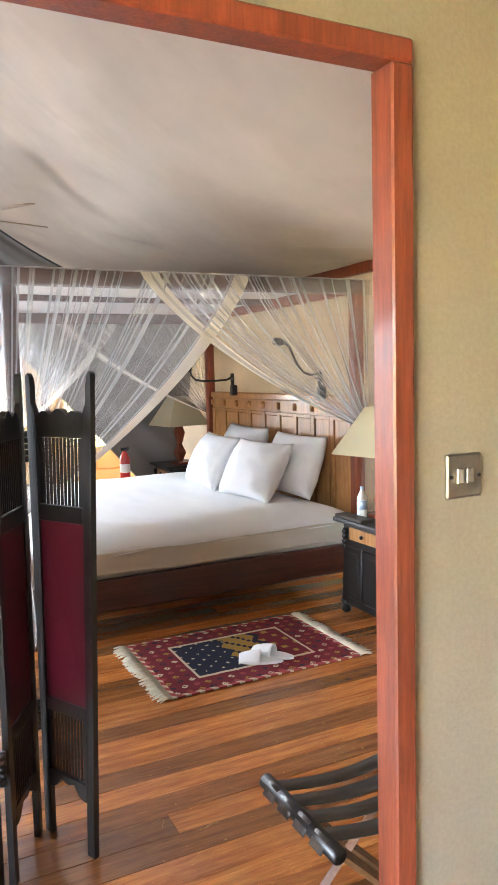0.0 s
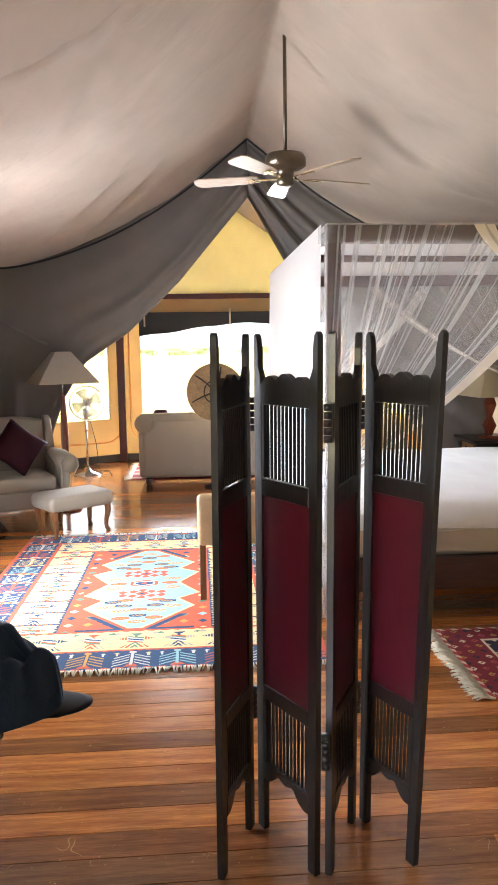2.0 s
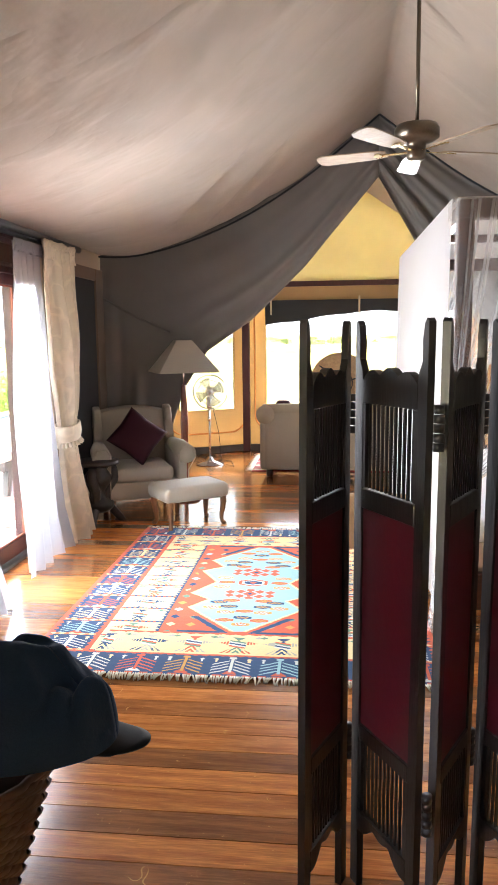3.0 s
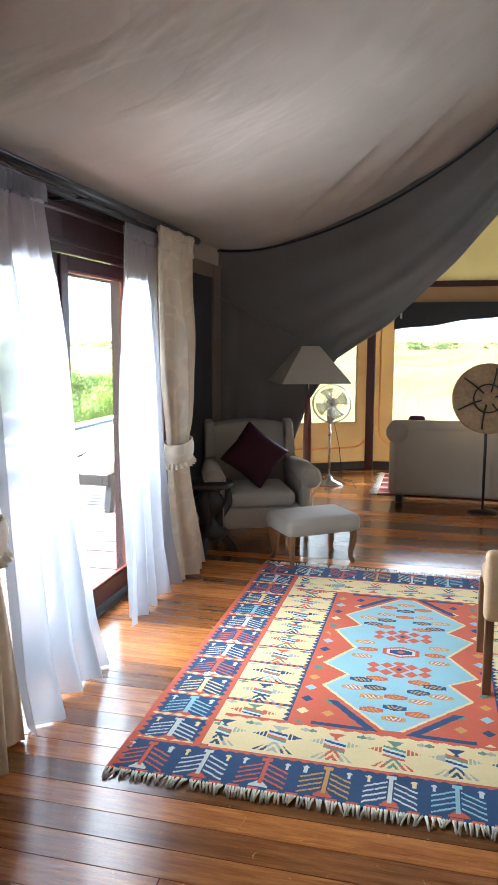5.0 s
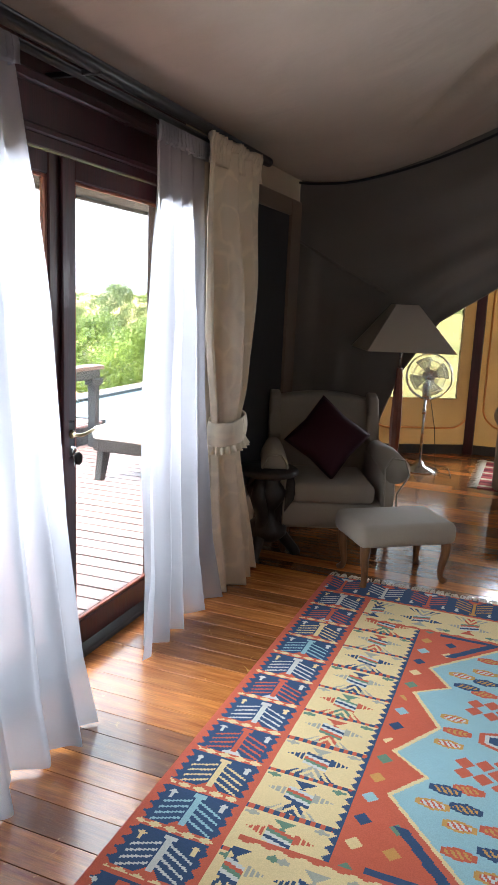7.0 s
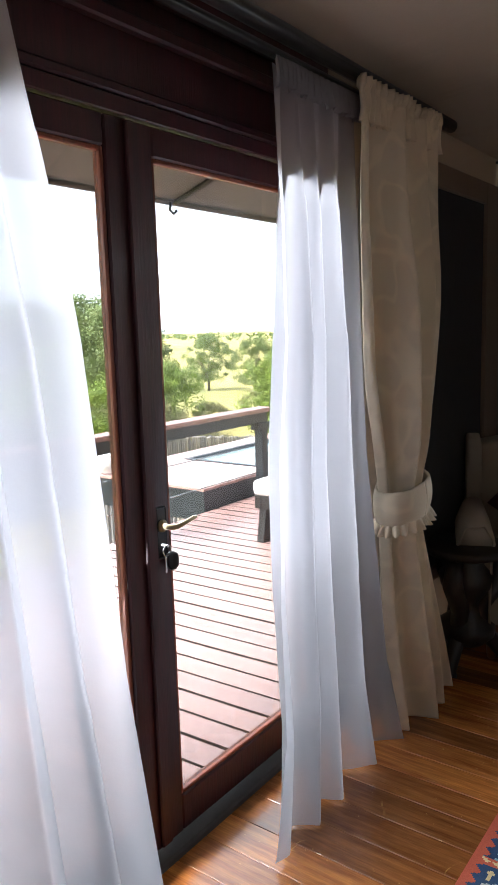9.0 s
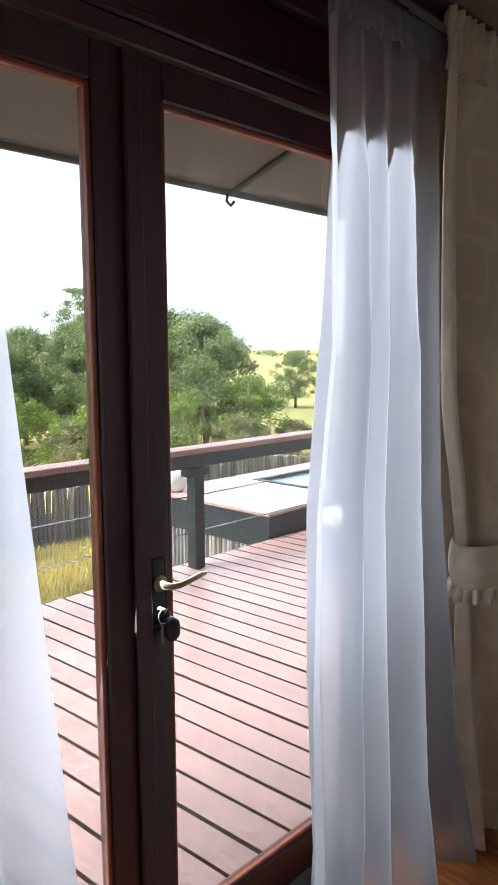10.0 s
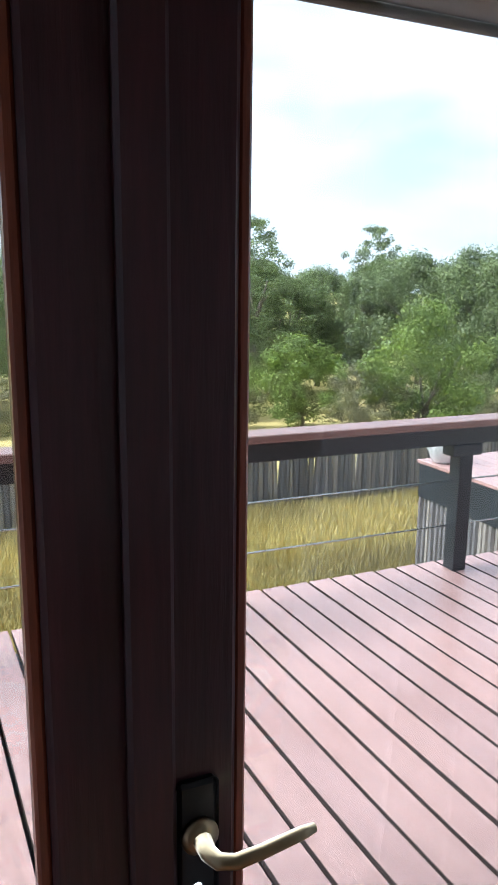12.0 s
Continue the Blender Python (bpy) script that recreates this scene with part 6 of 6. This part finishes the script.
# trees and bushes
def tree_parts(seed, h, spread, mat, trunk_h, leaf, n_clump, per, flat=0.7, clump=1.0):
    rr = random.Random(seed)
    t = BM()
    tips = []
    tube(t, [(0, 0, -0.4), (0.05 * h * rr.uniform(-1, 1), 0.05 * h * rr.uniform(-1, 1), trunk_h * 0.6), (0.08 * h * rr.uniform(-1, 1), 0.08 * h * rr.uniform(-1, 1), trunk_h)], [h * 0.030, h * 0.024, h * 0.018], 8)
    for k in range(9):
        a, el = rr.uniform(0, 6.28), rr.uniform(0.35, 1.2)
        ln = spread * rr.uniform(0.5, 0.95)
        p0 = Vector((0, 0, trunk_h * rr.uniform(0.55, 1.0)))
        p2 = p0 + Vector((math.cos(a) * ln * math.cos(el), math.sin(a) * ln * math.cos(el), (h - trunk_h) * 0.75 * math.sin(el)))
        p1 = (p0 + p2) / 2 + Vector((rr.uniform(-1, 1), rr.uniform(-1, 1), 0.5)) * 0.12 * spread
        tube(t, [p0, p1, p2], [h * 0.013, h * 0.009, h * 0.004], 6)
        tips.append(p2)
    verts, faces = [], []
    for k in range(n_clump):
        a, rad_, zz = rr.uniform(0, 6.28), spread * math.sqrt(rr.random()), rr.random()
        prof_ = math.sqrt(max(0.05, 1 - (2 * zz - 0.8) ** 2 * 0.75))
        c = Vector((math.cos(a) * rad_ * prof_, math.sin(a) * rad_ * prof_, trunk_h * 0.55 + (h - trunk_h * 0.55) * zz))
        cr = spread * rr.uniform(0.16, 0.32) * clump
        for q in range(per):
            d = Vector((rr.gauss(0, 1), rr.gauss(0, 1), rr.gauss(0, 1) * flat)).normalized() * cr * rr.random() ** 0.4
            p = c + d
            nrm = (d.normalized() + Vector((rr.uniform(-1, 1), rr.uniform(-1, 1), rr.uniform(-0.3, 1)))).normalized()
            e1 = nrm.orthogonal().normalized()
            e1.rotate(Matrix.Rotation(rr.uniform(0, 6.28), 3, nrm))
            e2 = nrm.cross(e1)
            s = leaf * rr.uniform(0.6, 1.3)
            k0 = len(verts)
            verts += [p - e1 * s, p + e2 * s * 0.5, p + e1 * s, p - e2 * s * 0.5]
            faces.append((k0, k0 + 1, k0 + 2, k0 + 3))
    me = bpy.data.meshes.new("crown")
    me.from_pydata(verts, [], faces)
    me.materials.append(mat)
    return finish("trunk", t, M_BARK, True), me


def plant(name, meshes, x, y, s, turn, label, cat, group):
    ob = thing(name, (x, y, ground_z(x, y) - 0.1), label, cat, group, "", turn)
    for nm, me in zip(("trunk", "crown"), meshes):
        o = new(nm, me)
        o.parent = ob
        o.scale = (s, s, s)
    return ob


K_BIG = [tree_parts(11 + k, 6.0, 2.9, M_LEAF, 2.2, 0.062, 120, 230, 0.6, 0.75) for k in range(3)]
K_TALL = [tree_parts(21 + k, 8.5, 2.2, M_LEAF, 4.0, 0.070, 120, 60, 0.6, 0.62) for k in range(2)]
K_BUSH = [tree_parts(31 + k, 3.0, 1.7, M_LEAF2, 0.7, 0.046, 56, 330) for k in range(2)]
K_SCRUB = [tree_parts(41 + k, 1.9, 1.5, M_LEAF3, 0.5, 0.034, 40, 300, 0.6, 0.8) for k in range(2)]
rt = random.Random(77)
EX, EY = -0.6, 4.8


def polar(az, d):
    a = radians(az)
    return EX - d * math.sin(a), EY + d * math.cos(a)


def ring_of(kind, meshes, az0, az1, count, d0, d1, s0, s1, label, cat, group):
    for k in range(count):
        x, y = polar(az0 + (az1 - az0) * (k + rt.uniform(0.1, 0.9)) / count, rt.uniform(d0, d1))
        plant(kind, meshes[k % len(meshes)], x, y, rt.uniform(s0, s1), rt.uniform(0, 360), label, cat, group)


ring_of("savanna_tree", K_BIG, 44, 100, 13, 26, 36, 0.85, 1.15, "spreading green savanna tree with layered crown", "tree", "riverside trees")
ring_of("savanna_tree", K_BIG, 46, 100, 9, 38, 52, 0.9, 1.15, "spreading green savanna tree with layered crown", "tree", "riverside trees")
ring_of("savanna_tree", K_BIG, 30, 44, 3, 44, 60, 0.7, 0.9, "spreading green savanna tree with layered crown", "tree", "riverside trees")
ring_of("round_bush", K_BUSH, 40, 100, 7, 18, 28, 0.75, 1.15, "rounded bright green bush", "bush", "bushes")
ring_of("dry_shrub", K_SCRUB, 22, 100, 20, 20, 34, 0.6, 1.05, "olive-brown dry shrub in the grass", "shrub", "shrubs")
ring_of("round_bush", K_BUSH, 20, 36, 6, 18, 30, 0.8, 1.1, "rounded bright green bush", "bush", "bushes")
for az, d, s in ((66, 30, 0.86), (57, 36, 0.9), (77, 33, 0.9)):
    x, y = polar(az, d)
    plant("tall_tree", K_TALL[int(d) % 2], x, y, s, az * 3, "tall slender tree with open crown", "tree", "riverside trees")
# far line of trees, too many to count
verts, faces = [], []
rr = np.random.RandomState(6)
for k in range(260):
    az, d = rr.uniform(-25, 60), rr.uniform(260, 620)
    x, y = polar(az, d)
    z = ground_z(x, y)
    s = rr.uniform(1.0, 2.2)
    for q in range(40):
        p = np.array([x, y, z + s * 0.6]) + rr.normal(0, 1, 3) * np.array([s * 0.9, s * 0.9, s * 0.35])
        e = rr.normal(0, 1, (2, 3)) * s * 0.22
        k0 = len(verts)
        verts += [tuple(p - e[0]), tuple(p + e[1]), tuple(p + e[0]), tuple(p - e[1])]
        faces.append((k0, k0 + 1, k0 + 2, k0 + 3))
me = bpy.data.meshes.new("far_bushes")
me.from_pydata(verts, [], faces)
me.materials.append(M_LEAF)
tagged(new("far_bushes", me), "scattered far bushes on the plain", "bushes", "", "stuff")

# ---- rugs: woven in small cells, each cell one thread colour ----
def thread(name, c):
    return cloth(name, c, weave=260, wrinkle=0.15, wscale=40, vary=0.10, sheen=0.0)


KIL = [thread("kilim_red", (0.62, 0.14, 0.08)), thread("kilim_navy", (0.045, 0.090, 0.185)), thread("kilim_cream", (0.80, 0.65, 0.35)), thread("kilim_blue", (0.34, 0.56, 0.62)),
       thread("kilim_white", (0.64, 0.66, 0.62)), thread("kilim_gold", (0.62, 0.34, 0.10)), thread("kilim_green", (0.16, 0.28, 0.20)), thread("kilim_dark", (0.05, 0.03, 0.035)), thread("kilim_grey", (0.42, 0.42, 0.36))]
RED, NAVY, CREAM, BLUE, WHITE, GOLD, GREEN, DARK, GREY = range(9)


def weave(name, x0, x1, y0, y1, nx, ny, fn, mats, z, parent):
    verts = [(x0 + (x1 - x0) * i / nx, y0 + (y1 - y0) * j / ny, z + 0.0015 * fbm(i * 0.1, j * 0.1)) for j in range(ny + 1) for i in range(nx + 1)]
    faces = [(j * (nx + 1) + i, j * (nx + 1) + i + 1, (j + 1) * (nx + 1) + i + 1, (j + 1) * (nx + 1) + i) for j in range(ny) for i in range(nx)]
    me = bpy.data.meshes.new(name)
    org = ORIG[parent]
    me.from_pydata([(a - org.x, c - org.y, d - org.z) for a, c, d in verts], [], faces)
    for m in mats:
        me.materials.append(m)
    me.polygons.foreach_set("material_index", [fn((i + 0.5) / nx, (j + 0.5) / ny) for j in range(ny) for i in range(nx)])
    o = new(name, me)
    o.parent = parent
    return thick(o, 0.008, -1.0)


def tri_wave(t):
    return abs((t % 1.0) - 0.5) * 2


def hexa(x, y, w, h):
    return max(abs(x) / w, (abs(x) / w * 0.5 + abs(y) / h)) < 1


def tree_motif(p, q, col, back):
    """p across -1..1, q along -1..1: stem with drooping branches, a foot and two corner flowers."""
    a = abs(p)
    if a < 0.07 and -0.75 < q < 0.72:
        return col
    if a < 0.16 and abs(q - 0.72) < 0.10:
        return col
    if a < 0.30 and -0.92 < q < -0.62 and a < 0.10 + (-0.62 - q) * 0.8:
        return RED if col != RED else WHITE
    step = q + 0.62 * a + 0.012 * tri_wave(a * 5)
    if 0.10 < a < 0.80 and -0.42 < step < 0.62 and ((step + 0.42) / 0.30) % 1.0 < 0.32:
        return col
    if abs(a - 0.70) + abs(q - 0.60) < 0.12 or (abs(a - 0.70) < 0.05 and 0.30 < q < 0.60):
        return WHITE if col != WHITE else CREAM
    return back


def bird_motif(p, q, k, back):
    p, q = p * 0.82, q * 0.82
    a, s = abs(p), q + 0.30 * p
    one, two = (RED, GREEN, NAVY, GREY)[k % 4], (GREY, RED, GREY, NAVY)[k % 4]
    if a < 0.30 and abs(s) < 0.27:
        return (RED, WHITE, NAVY, WHITE, GREEN)[int((s + 0.27) / 0.108 + k) % 5]
    if 0.27 <= q < 0.62 and a < 0.02 + 0.9 * abs(q - 0.36):
        return one
    if 0.30 <= a < 0.72 and abs(q - 0.1) < 0.40 * (0.74 - a) and (a * 9) % 1.0 < 0.72:
        return two
    if -0.80 < q < -0.24 and a < 0.10 + 0.9 * (-0.24 - q) and (a * 5 + q * 3) % 1.0 < 0.52 and a < 0.62:
        return two if a > 0.2 else one
    if abs(a - 0.72) + abs(q - 0.62) < 0.12 or (abs(q - 0.62) < 0.05 and 0.58 < a < 0.88):
        return (GREEN, GREY)[k % 2]
    return back


KX0, KX1, KY0, KY1 = -0.588, 1.49, 3.945, 6.61


def kilim(u, v):
    W, L = KX1 - KX0, KY1 - KY0
    x, y = u * W, v * L
    dx, dy = min(x, W - x), min(y, L - y)
    if dx < 0.020 + 0.024 * tri_wave(y * 24):
        return RED
    side = dx - 0.028 < 0.285 and (dy > 0.235 or dx < dy * 1.2)
    z1 = 0.010 * tri_wave((y if dx < dy else x) * 22)
    # outer navy border, in cells
    if dx < 0.30 or dy < 0.235:
        if dx < 0.30 and dy >= 0.235:
            if dx > 0.282 - 1.8 * z1:
                return RED
            cell = (y - 0.235) / 0.2
            k, q = int(cell), (cell % 1.0) * 2 - 1
            if abs(q) > 0.86:
                return RED if tri_wave(x * 18) > (abs(q) - 0.86) / 0.14 else CREAM
            p = (dx - 0.155) / 0.125
            col = (WHITE, BLUE, CREAM, RED, WHITE, RED)[k % 6]
            r = tree_motif(p, q * 1.05, col, NAVY)
            return r
        if dy > 0.222 - z1:
            return RED if dy > 0.215 else GREEN
        if dy < 0.018:
            return RED if tri_wave(x * 14) > 0.4 else NAVY
        cell = x / 0.235
        k, p = int(cell), (cell % 1.0) * 2 - 1
        q = (dy - 0.12) / 0.105
        col = (WHITE, RED, BLUE, WHITE, GOLD, RED)[(k * 5 + 1) % 6]
        r = tree_motif(p, q, col, NAVY)
        return r
    # cream band
    if dx < 0.605 or dy < 0.505:
        if dx < 0.605 and dy >= 0.505 or (dx < 0.605 and dy < 0.505 and dx < 0.33):
            if dx > 0.575 + 0.022 * tri_wave(y * 26):
                return NAVY
            cell = (y - 0.235) / 0.2
            k, q = int(cell), (cell % 1.0) * 2 - 1
            if abs(q) > 0.91:
                return NAVY if tri_wave(x * 30) > 0.5 else RED
            return bird_motif((dx - 0.44) / 0.125, q, k, CREAM)
        if dy > 0.490 - 0.012 * tri_wave(x * 14):
            return RED
        cell = x / 0.235
        k, p = int(cell), (cell % 1.0) * 2 - 1
        return bird_motif(p, (dy - 0.365) / 0.115, k + 1, CREAM)
    # red field with the blue stepped medallion
    fx, fy = x - W / 2, y - L / 2
    hw, hl = W / 2 - 0.605, L / 2 - 0.505
    a = abs(fy)
    if a < 0.22:
        edge = 0.245 + 0.13 * (a / 0.22)
    elif a < 0.46:
        edge = 0.375 - 0.13 * ((a - 0.22) / 0.10) if a < 0.32 else 0.245 + 0.10 * ((a - 0.32) / 0.14)
    else:
        edge = 0.345 - 0.30 * ((a - 0.46) / 0.34)
    d = edge - abs(fx)
    if a < 0.80 and d > 0:
        if d < 0.018:
            return CREAM
        if hexa(fx, fy, 0.095, 0.07):
            return RED if not hexa(fx, fy, 0.075, 0.052) else (WHITE if not hexa(fx, fy, 0.055, 0.038) else (NAVY if abs(fx) + abs(fy) > 0.022 else RED))
        for cy in (0.21, -0.21):
            px_, py_ = fx, fy - cy
            if abs(py_) < 0.085 and abs(px_) < 0.17:
                if abs(px_) + abs(py_) < 0.05:
                    return NAVY if abs(px_) + abs(py_) < 0.018 else RED
                for ox, oy in ((0.06, 0.04), (0.06, -0.04), (0.125, 0.03), (0.125, -0.03), (0.0, 0.07), (0.0, -0.07)):
                    if abs(abs(px_) - ox) + abs(py_ - oy) < 0.034:
                        return RED
        k = 0
        for cx, cy in ((0.17, 0.0), (0.19, 0.09), (0.17, 0.36), (0.10, 0.33), (0.20, 0.45), (0.10, 0.43), (0.0, 0.50), (0.11, 0.52), (0.0, 0.60), (0.10, 0.64), (0.0, 0.70)):
            k += 1
            px_, py_ = abs(fx) - cx, abs(fy) - cy
            if hexa(px_, py_, 0.052, 0.028):
                if hexa(px_, py_, 0.038, 0.018):
                    return (GOLD, RED, WHITE)[k % 3] if (px_ * 60 + py_ * 40) % 1.2 < 0.6 else (NAVY, GOLD, RED)[k % 3]
                return (NAVY, RED, GOLD)[k % 3]
        return BLUE
    if 0.60 < a and abs(d) < 0.075 and -d > 0.03 and a < 0.82:
        return NAVY
    if a > 0.80 and abs(fx) < 0.34 and a < 0.83 and abs(fx) > 0.1:
        return NAVY
    gx, gy = (fx * 9) % 1.0 - 0.5, (fy * 9) % 1.0 - 0.5
    if d < -0.05 and abs(gx) + abs(gy) < 0.26:
        return (GREEN, CREAM, NAVY, BLUE, GOLD)[(int(fx * 9 + 50) * 3 + int(fy * 9 + 50)) % 5]
    return RED


def fringe(b, x0, x1, y, sgn, along_x, n, ln, seed):
    rr = random.Random(seed)
    for k in range(n):
        s = x0 + (x1 - x0) * (k + rr.uniform(0.1, 0.9)) / n
        dx, l2 = rr.uniform(-0.02, 0.02), ln * rr.uniform(0.7, 1.15)
        p = [(s, y, 0.008), (s + dx * 0.5, y + sgn * l2 * 0.55, 0.012), (s + dx, y + sgn * l2, 0.005)]
        if not along_x:
            p = [(c, a, z) for a, c, z in p]
        tube(b, p, [0.005, 0.0045, 0.003], 4)


kr = thing("kilim_rug", ((KX0 + KX1) / 2, (KY0 + KY1) / 2, 0.0), "large woven kilim with blue medallion, cream and navy borders", "rug")
weave("woven_field", KX0, KX1, KY0, KY1, 400, 512, kilim, KIL, 0.009, kr)
for y, s in ((KY0, -1), (KY1, 1)):
    b = BM()
    fringe(b, KX0, KX1, y, s, True, 200, 0.06, 5)
    part("fringe", b, M_FRINGE, kr, "knotted cream fringe", True)

MAT = [thread("mat_red", (0.16, 0.020, 0.028)), thread("mat_navy", (0.020, 0.022, 0.040)), thread("mat_cream", (0.55, 0.47, 0.32)), thread("mat_gold", (0.33, 0.20, 0.045)), thread("mat_rose", (0.33, 0.06, 0.06))]
MX0, MX1, MY0, MY1 = 2.125, 3.255, 3.46, 4.27


def prayer_mat(u, v):
    x, y = u * 1.13, v * 0.81
    dx, dy = min(x, 1.13 - x), min(y, 0.81 - y)
    if min(dx, dy) < 0.025:
        return 4 if (int((x + y) * 40) % 3) else 2
    if dx < 0.20 or dy < 0.155:
        gx, gy = (x * 15) % 1 - 0.5, (y * 15) % 1 - 0.5
        k = int(x * 15) * 3 + int(y * 15) * 5
        if abs(gx) + abs(gy) < 0.30:
            return (2, 1, 3, 4)[k % 4] if abs(gx) + abs(gy) > 0.12 else 0
        return 0
    if dx < 0.222 or dy < 0.178:
        return 2
    fx = x - 0.565
    zig = 0.05 * tri_wave(y * 7)
    if fx < -0.08 + zig:
        gx, gy = (x * 20) % 1 - 0.5, (y * 20) % 1 - 0.5
        return 2 if abs(gx) + abs(gy) < 0.2 and (int(x * 20) + int(y * 20)) % 2 else 1
    if fx < 0.12 + zig:
        return 3 if (int(x * 45) + int(y * 30)) % 5 else 1
    if fx < 0.16 + zig:
        return 1
    return 0 if (int(x * 30) * 2 + int(y * 26)) % 7 else 3


pm = thing("bedside_rug", ((MX0 + MX1) / 2, (MY0 + MY1) / 2, 0), "small dark red prayer rug with cream fringes beside the bed", "rug")
weave("woven_field", MX0, MX1, MY0, MY1, 150, 108, prayer_mat, MAT, 0.011, pm)
for x, s in ((MX0, -1), (MX1, 1)):
    b = BM()
    fringe(b, MY0, MY1, x, s, False, 110, 0.085, 8)
    part("fringe", b, M_FRINGE, pm, "cream fringe", True)
rn = thing("runner_rug", (0.9, 9.6, 0), "pink and cream striped rug under the sofa", "rug")
weave("woven_field", 0.02, 1.9, 9.28, 10.55, 40, 40, lambda u, v: (4, 2, 4, 0)[int(v * 18) % 4], MAT, 0.008, rn)
b = BM()
fringe(b, 9.28, 10.55, 0.02, -1, False, 90, 0.09, 9)
part("fringe", b, M_FRINGE, rn, "cream fringe", True)

# slippers on the small rug
for k, (x, y, t) in enumerate(((2.715, 3.65, 60), (2.815, 3.69, 40))):
    s = thing("slipper", (x, y, 0.012), "white terry slipper lying on the small rug", "slipper", "slippers", "", t)
    b = BM()
    out = [(0.045 * (1 + 0.18 * math.sin(a)) * math.cos(a), 0.125 * math.sin(a)) for a in (q * math.pi / 12 for q in range(24))]
    prism(b, out, "z", 0.0, 0.014)
    part("sole", b, M_SLIPPER, s, "", False, False)
    b = BM()
    sheet(b, lambda u, v: Vector((0.052 * math.cos(math.pi * u), 0.0 + 0.12 * v, 0.012 + 0.052 * math.sin(math.pi * u) * (1 - 0.45 * v * v))), 14, 10)
    thick(part("upper", b, M_SLIPPER, s, "", True, False), 0.006)

# ---- boards of the floor and the deck ----
def plank_mesh(w, ln, hgt, bev):
    b = BM()
    box(b, 0, ln, 0, w, -hgt, 0, bev)
    return b


rp = random.Random(12)
PW = 0.1259
cache = {}
row = 0
y = -0.444
while y < 10.86:
    joint = rp.choice((XL + 1.15, XL + 3.1, XL + 4.2, None))
    xs = [XL + 0.002] + ([joint] if joint else []) + [XR - 0.002]
    for xa, xb in zip(xs, xs[1:]):
        ln = round(xb - xa - 0.0015, 3)
        me = cache.get(ln)
        if me is None:
            me = cache[ln] = finish("plank", plank_mesh(PW - 0.0022, ln, 0.02, 0.0010), M_FLOOR)
        o = new("plank", me)
        o.parent = FLOOR
        o.location = (xa, y, -0.0005 * rp.random())
    y += PW
b = BM()
box(b, XL + 0.002, XR - 0.002, Y0, -0.446, -0.02, 0.0)
part("rear_boards", b, M_FLOOR, FLOOR)
dm = finish("deck_board", plank_mesh(0.1262, 2.57, 0.03, 0.0008), [M_DECK, M_BOARDSIDE])
# long sides of each board take the darker brown
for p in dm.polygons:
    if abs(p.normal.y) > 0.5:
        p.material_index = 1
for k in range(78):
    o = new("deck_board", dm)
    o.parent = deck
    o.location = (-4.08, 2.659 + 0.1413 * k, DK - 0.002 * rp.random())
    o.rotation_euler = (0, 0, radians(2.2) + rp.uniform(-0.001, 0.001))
b = BM()
box(b, -4.06, -1.5, -3.0, 2.55, DK - 0.03, DK)
part("rear_deck", b, M_DECK, deck)
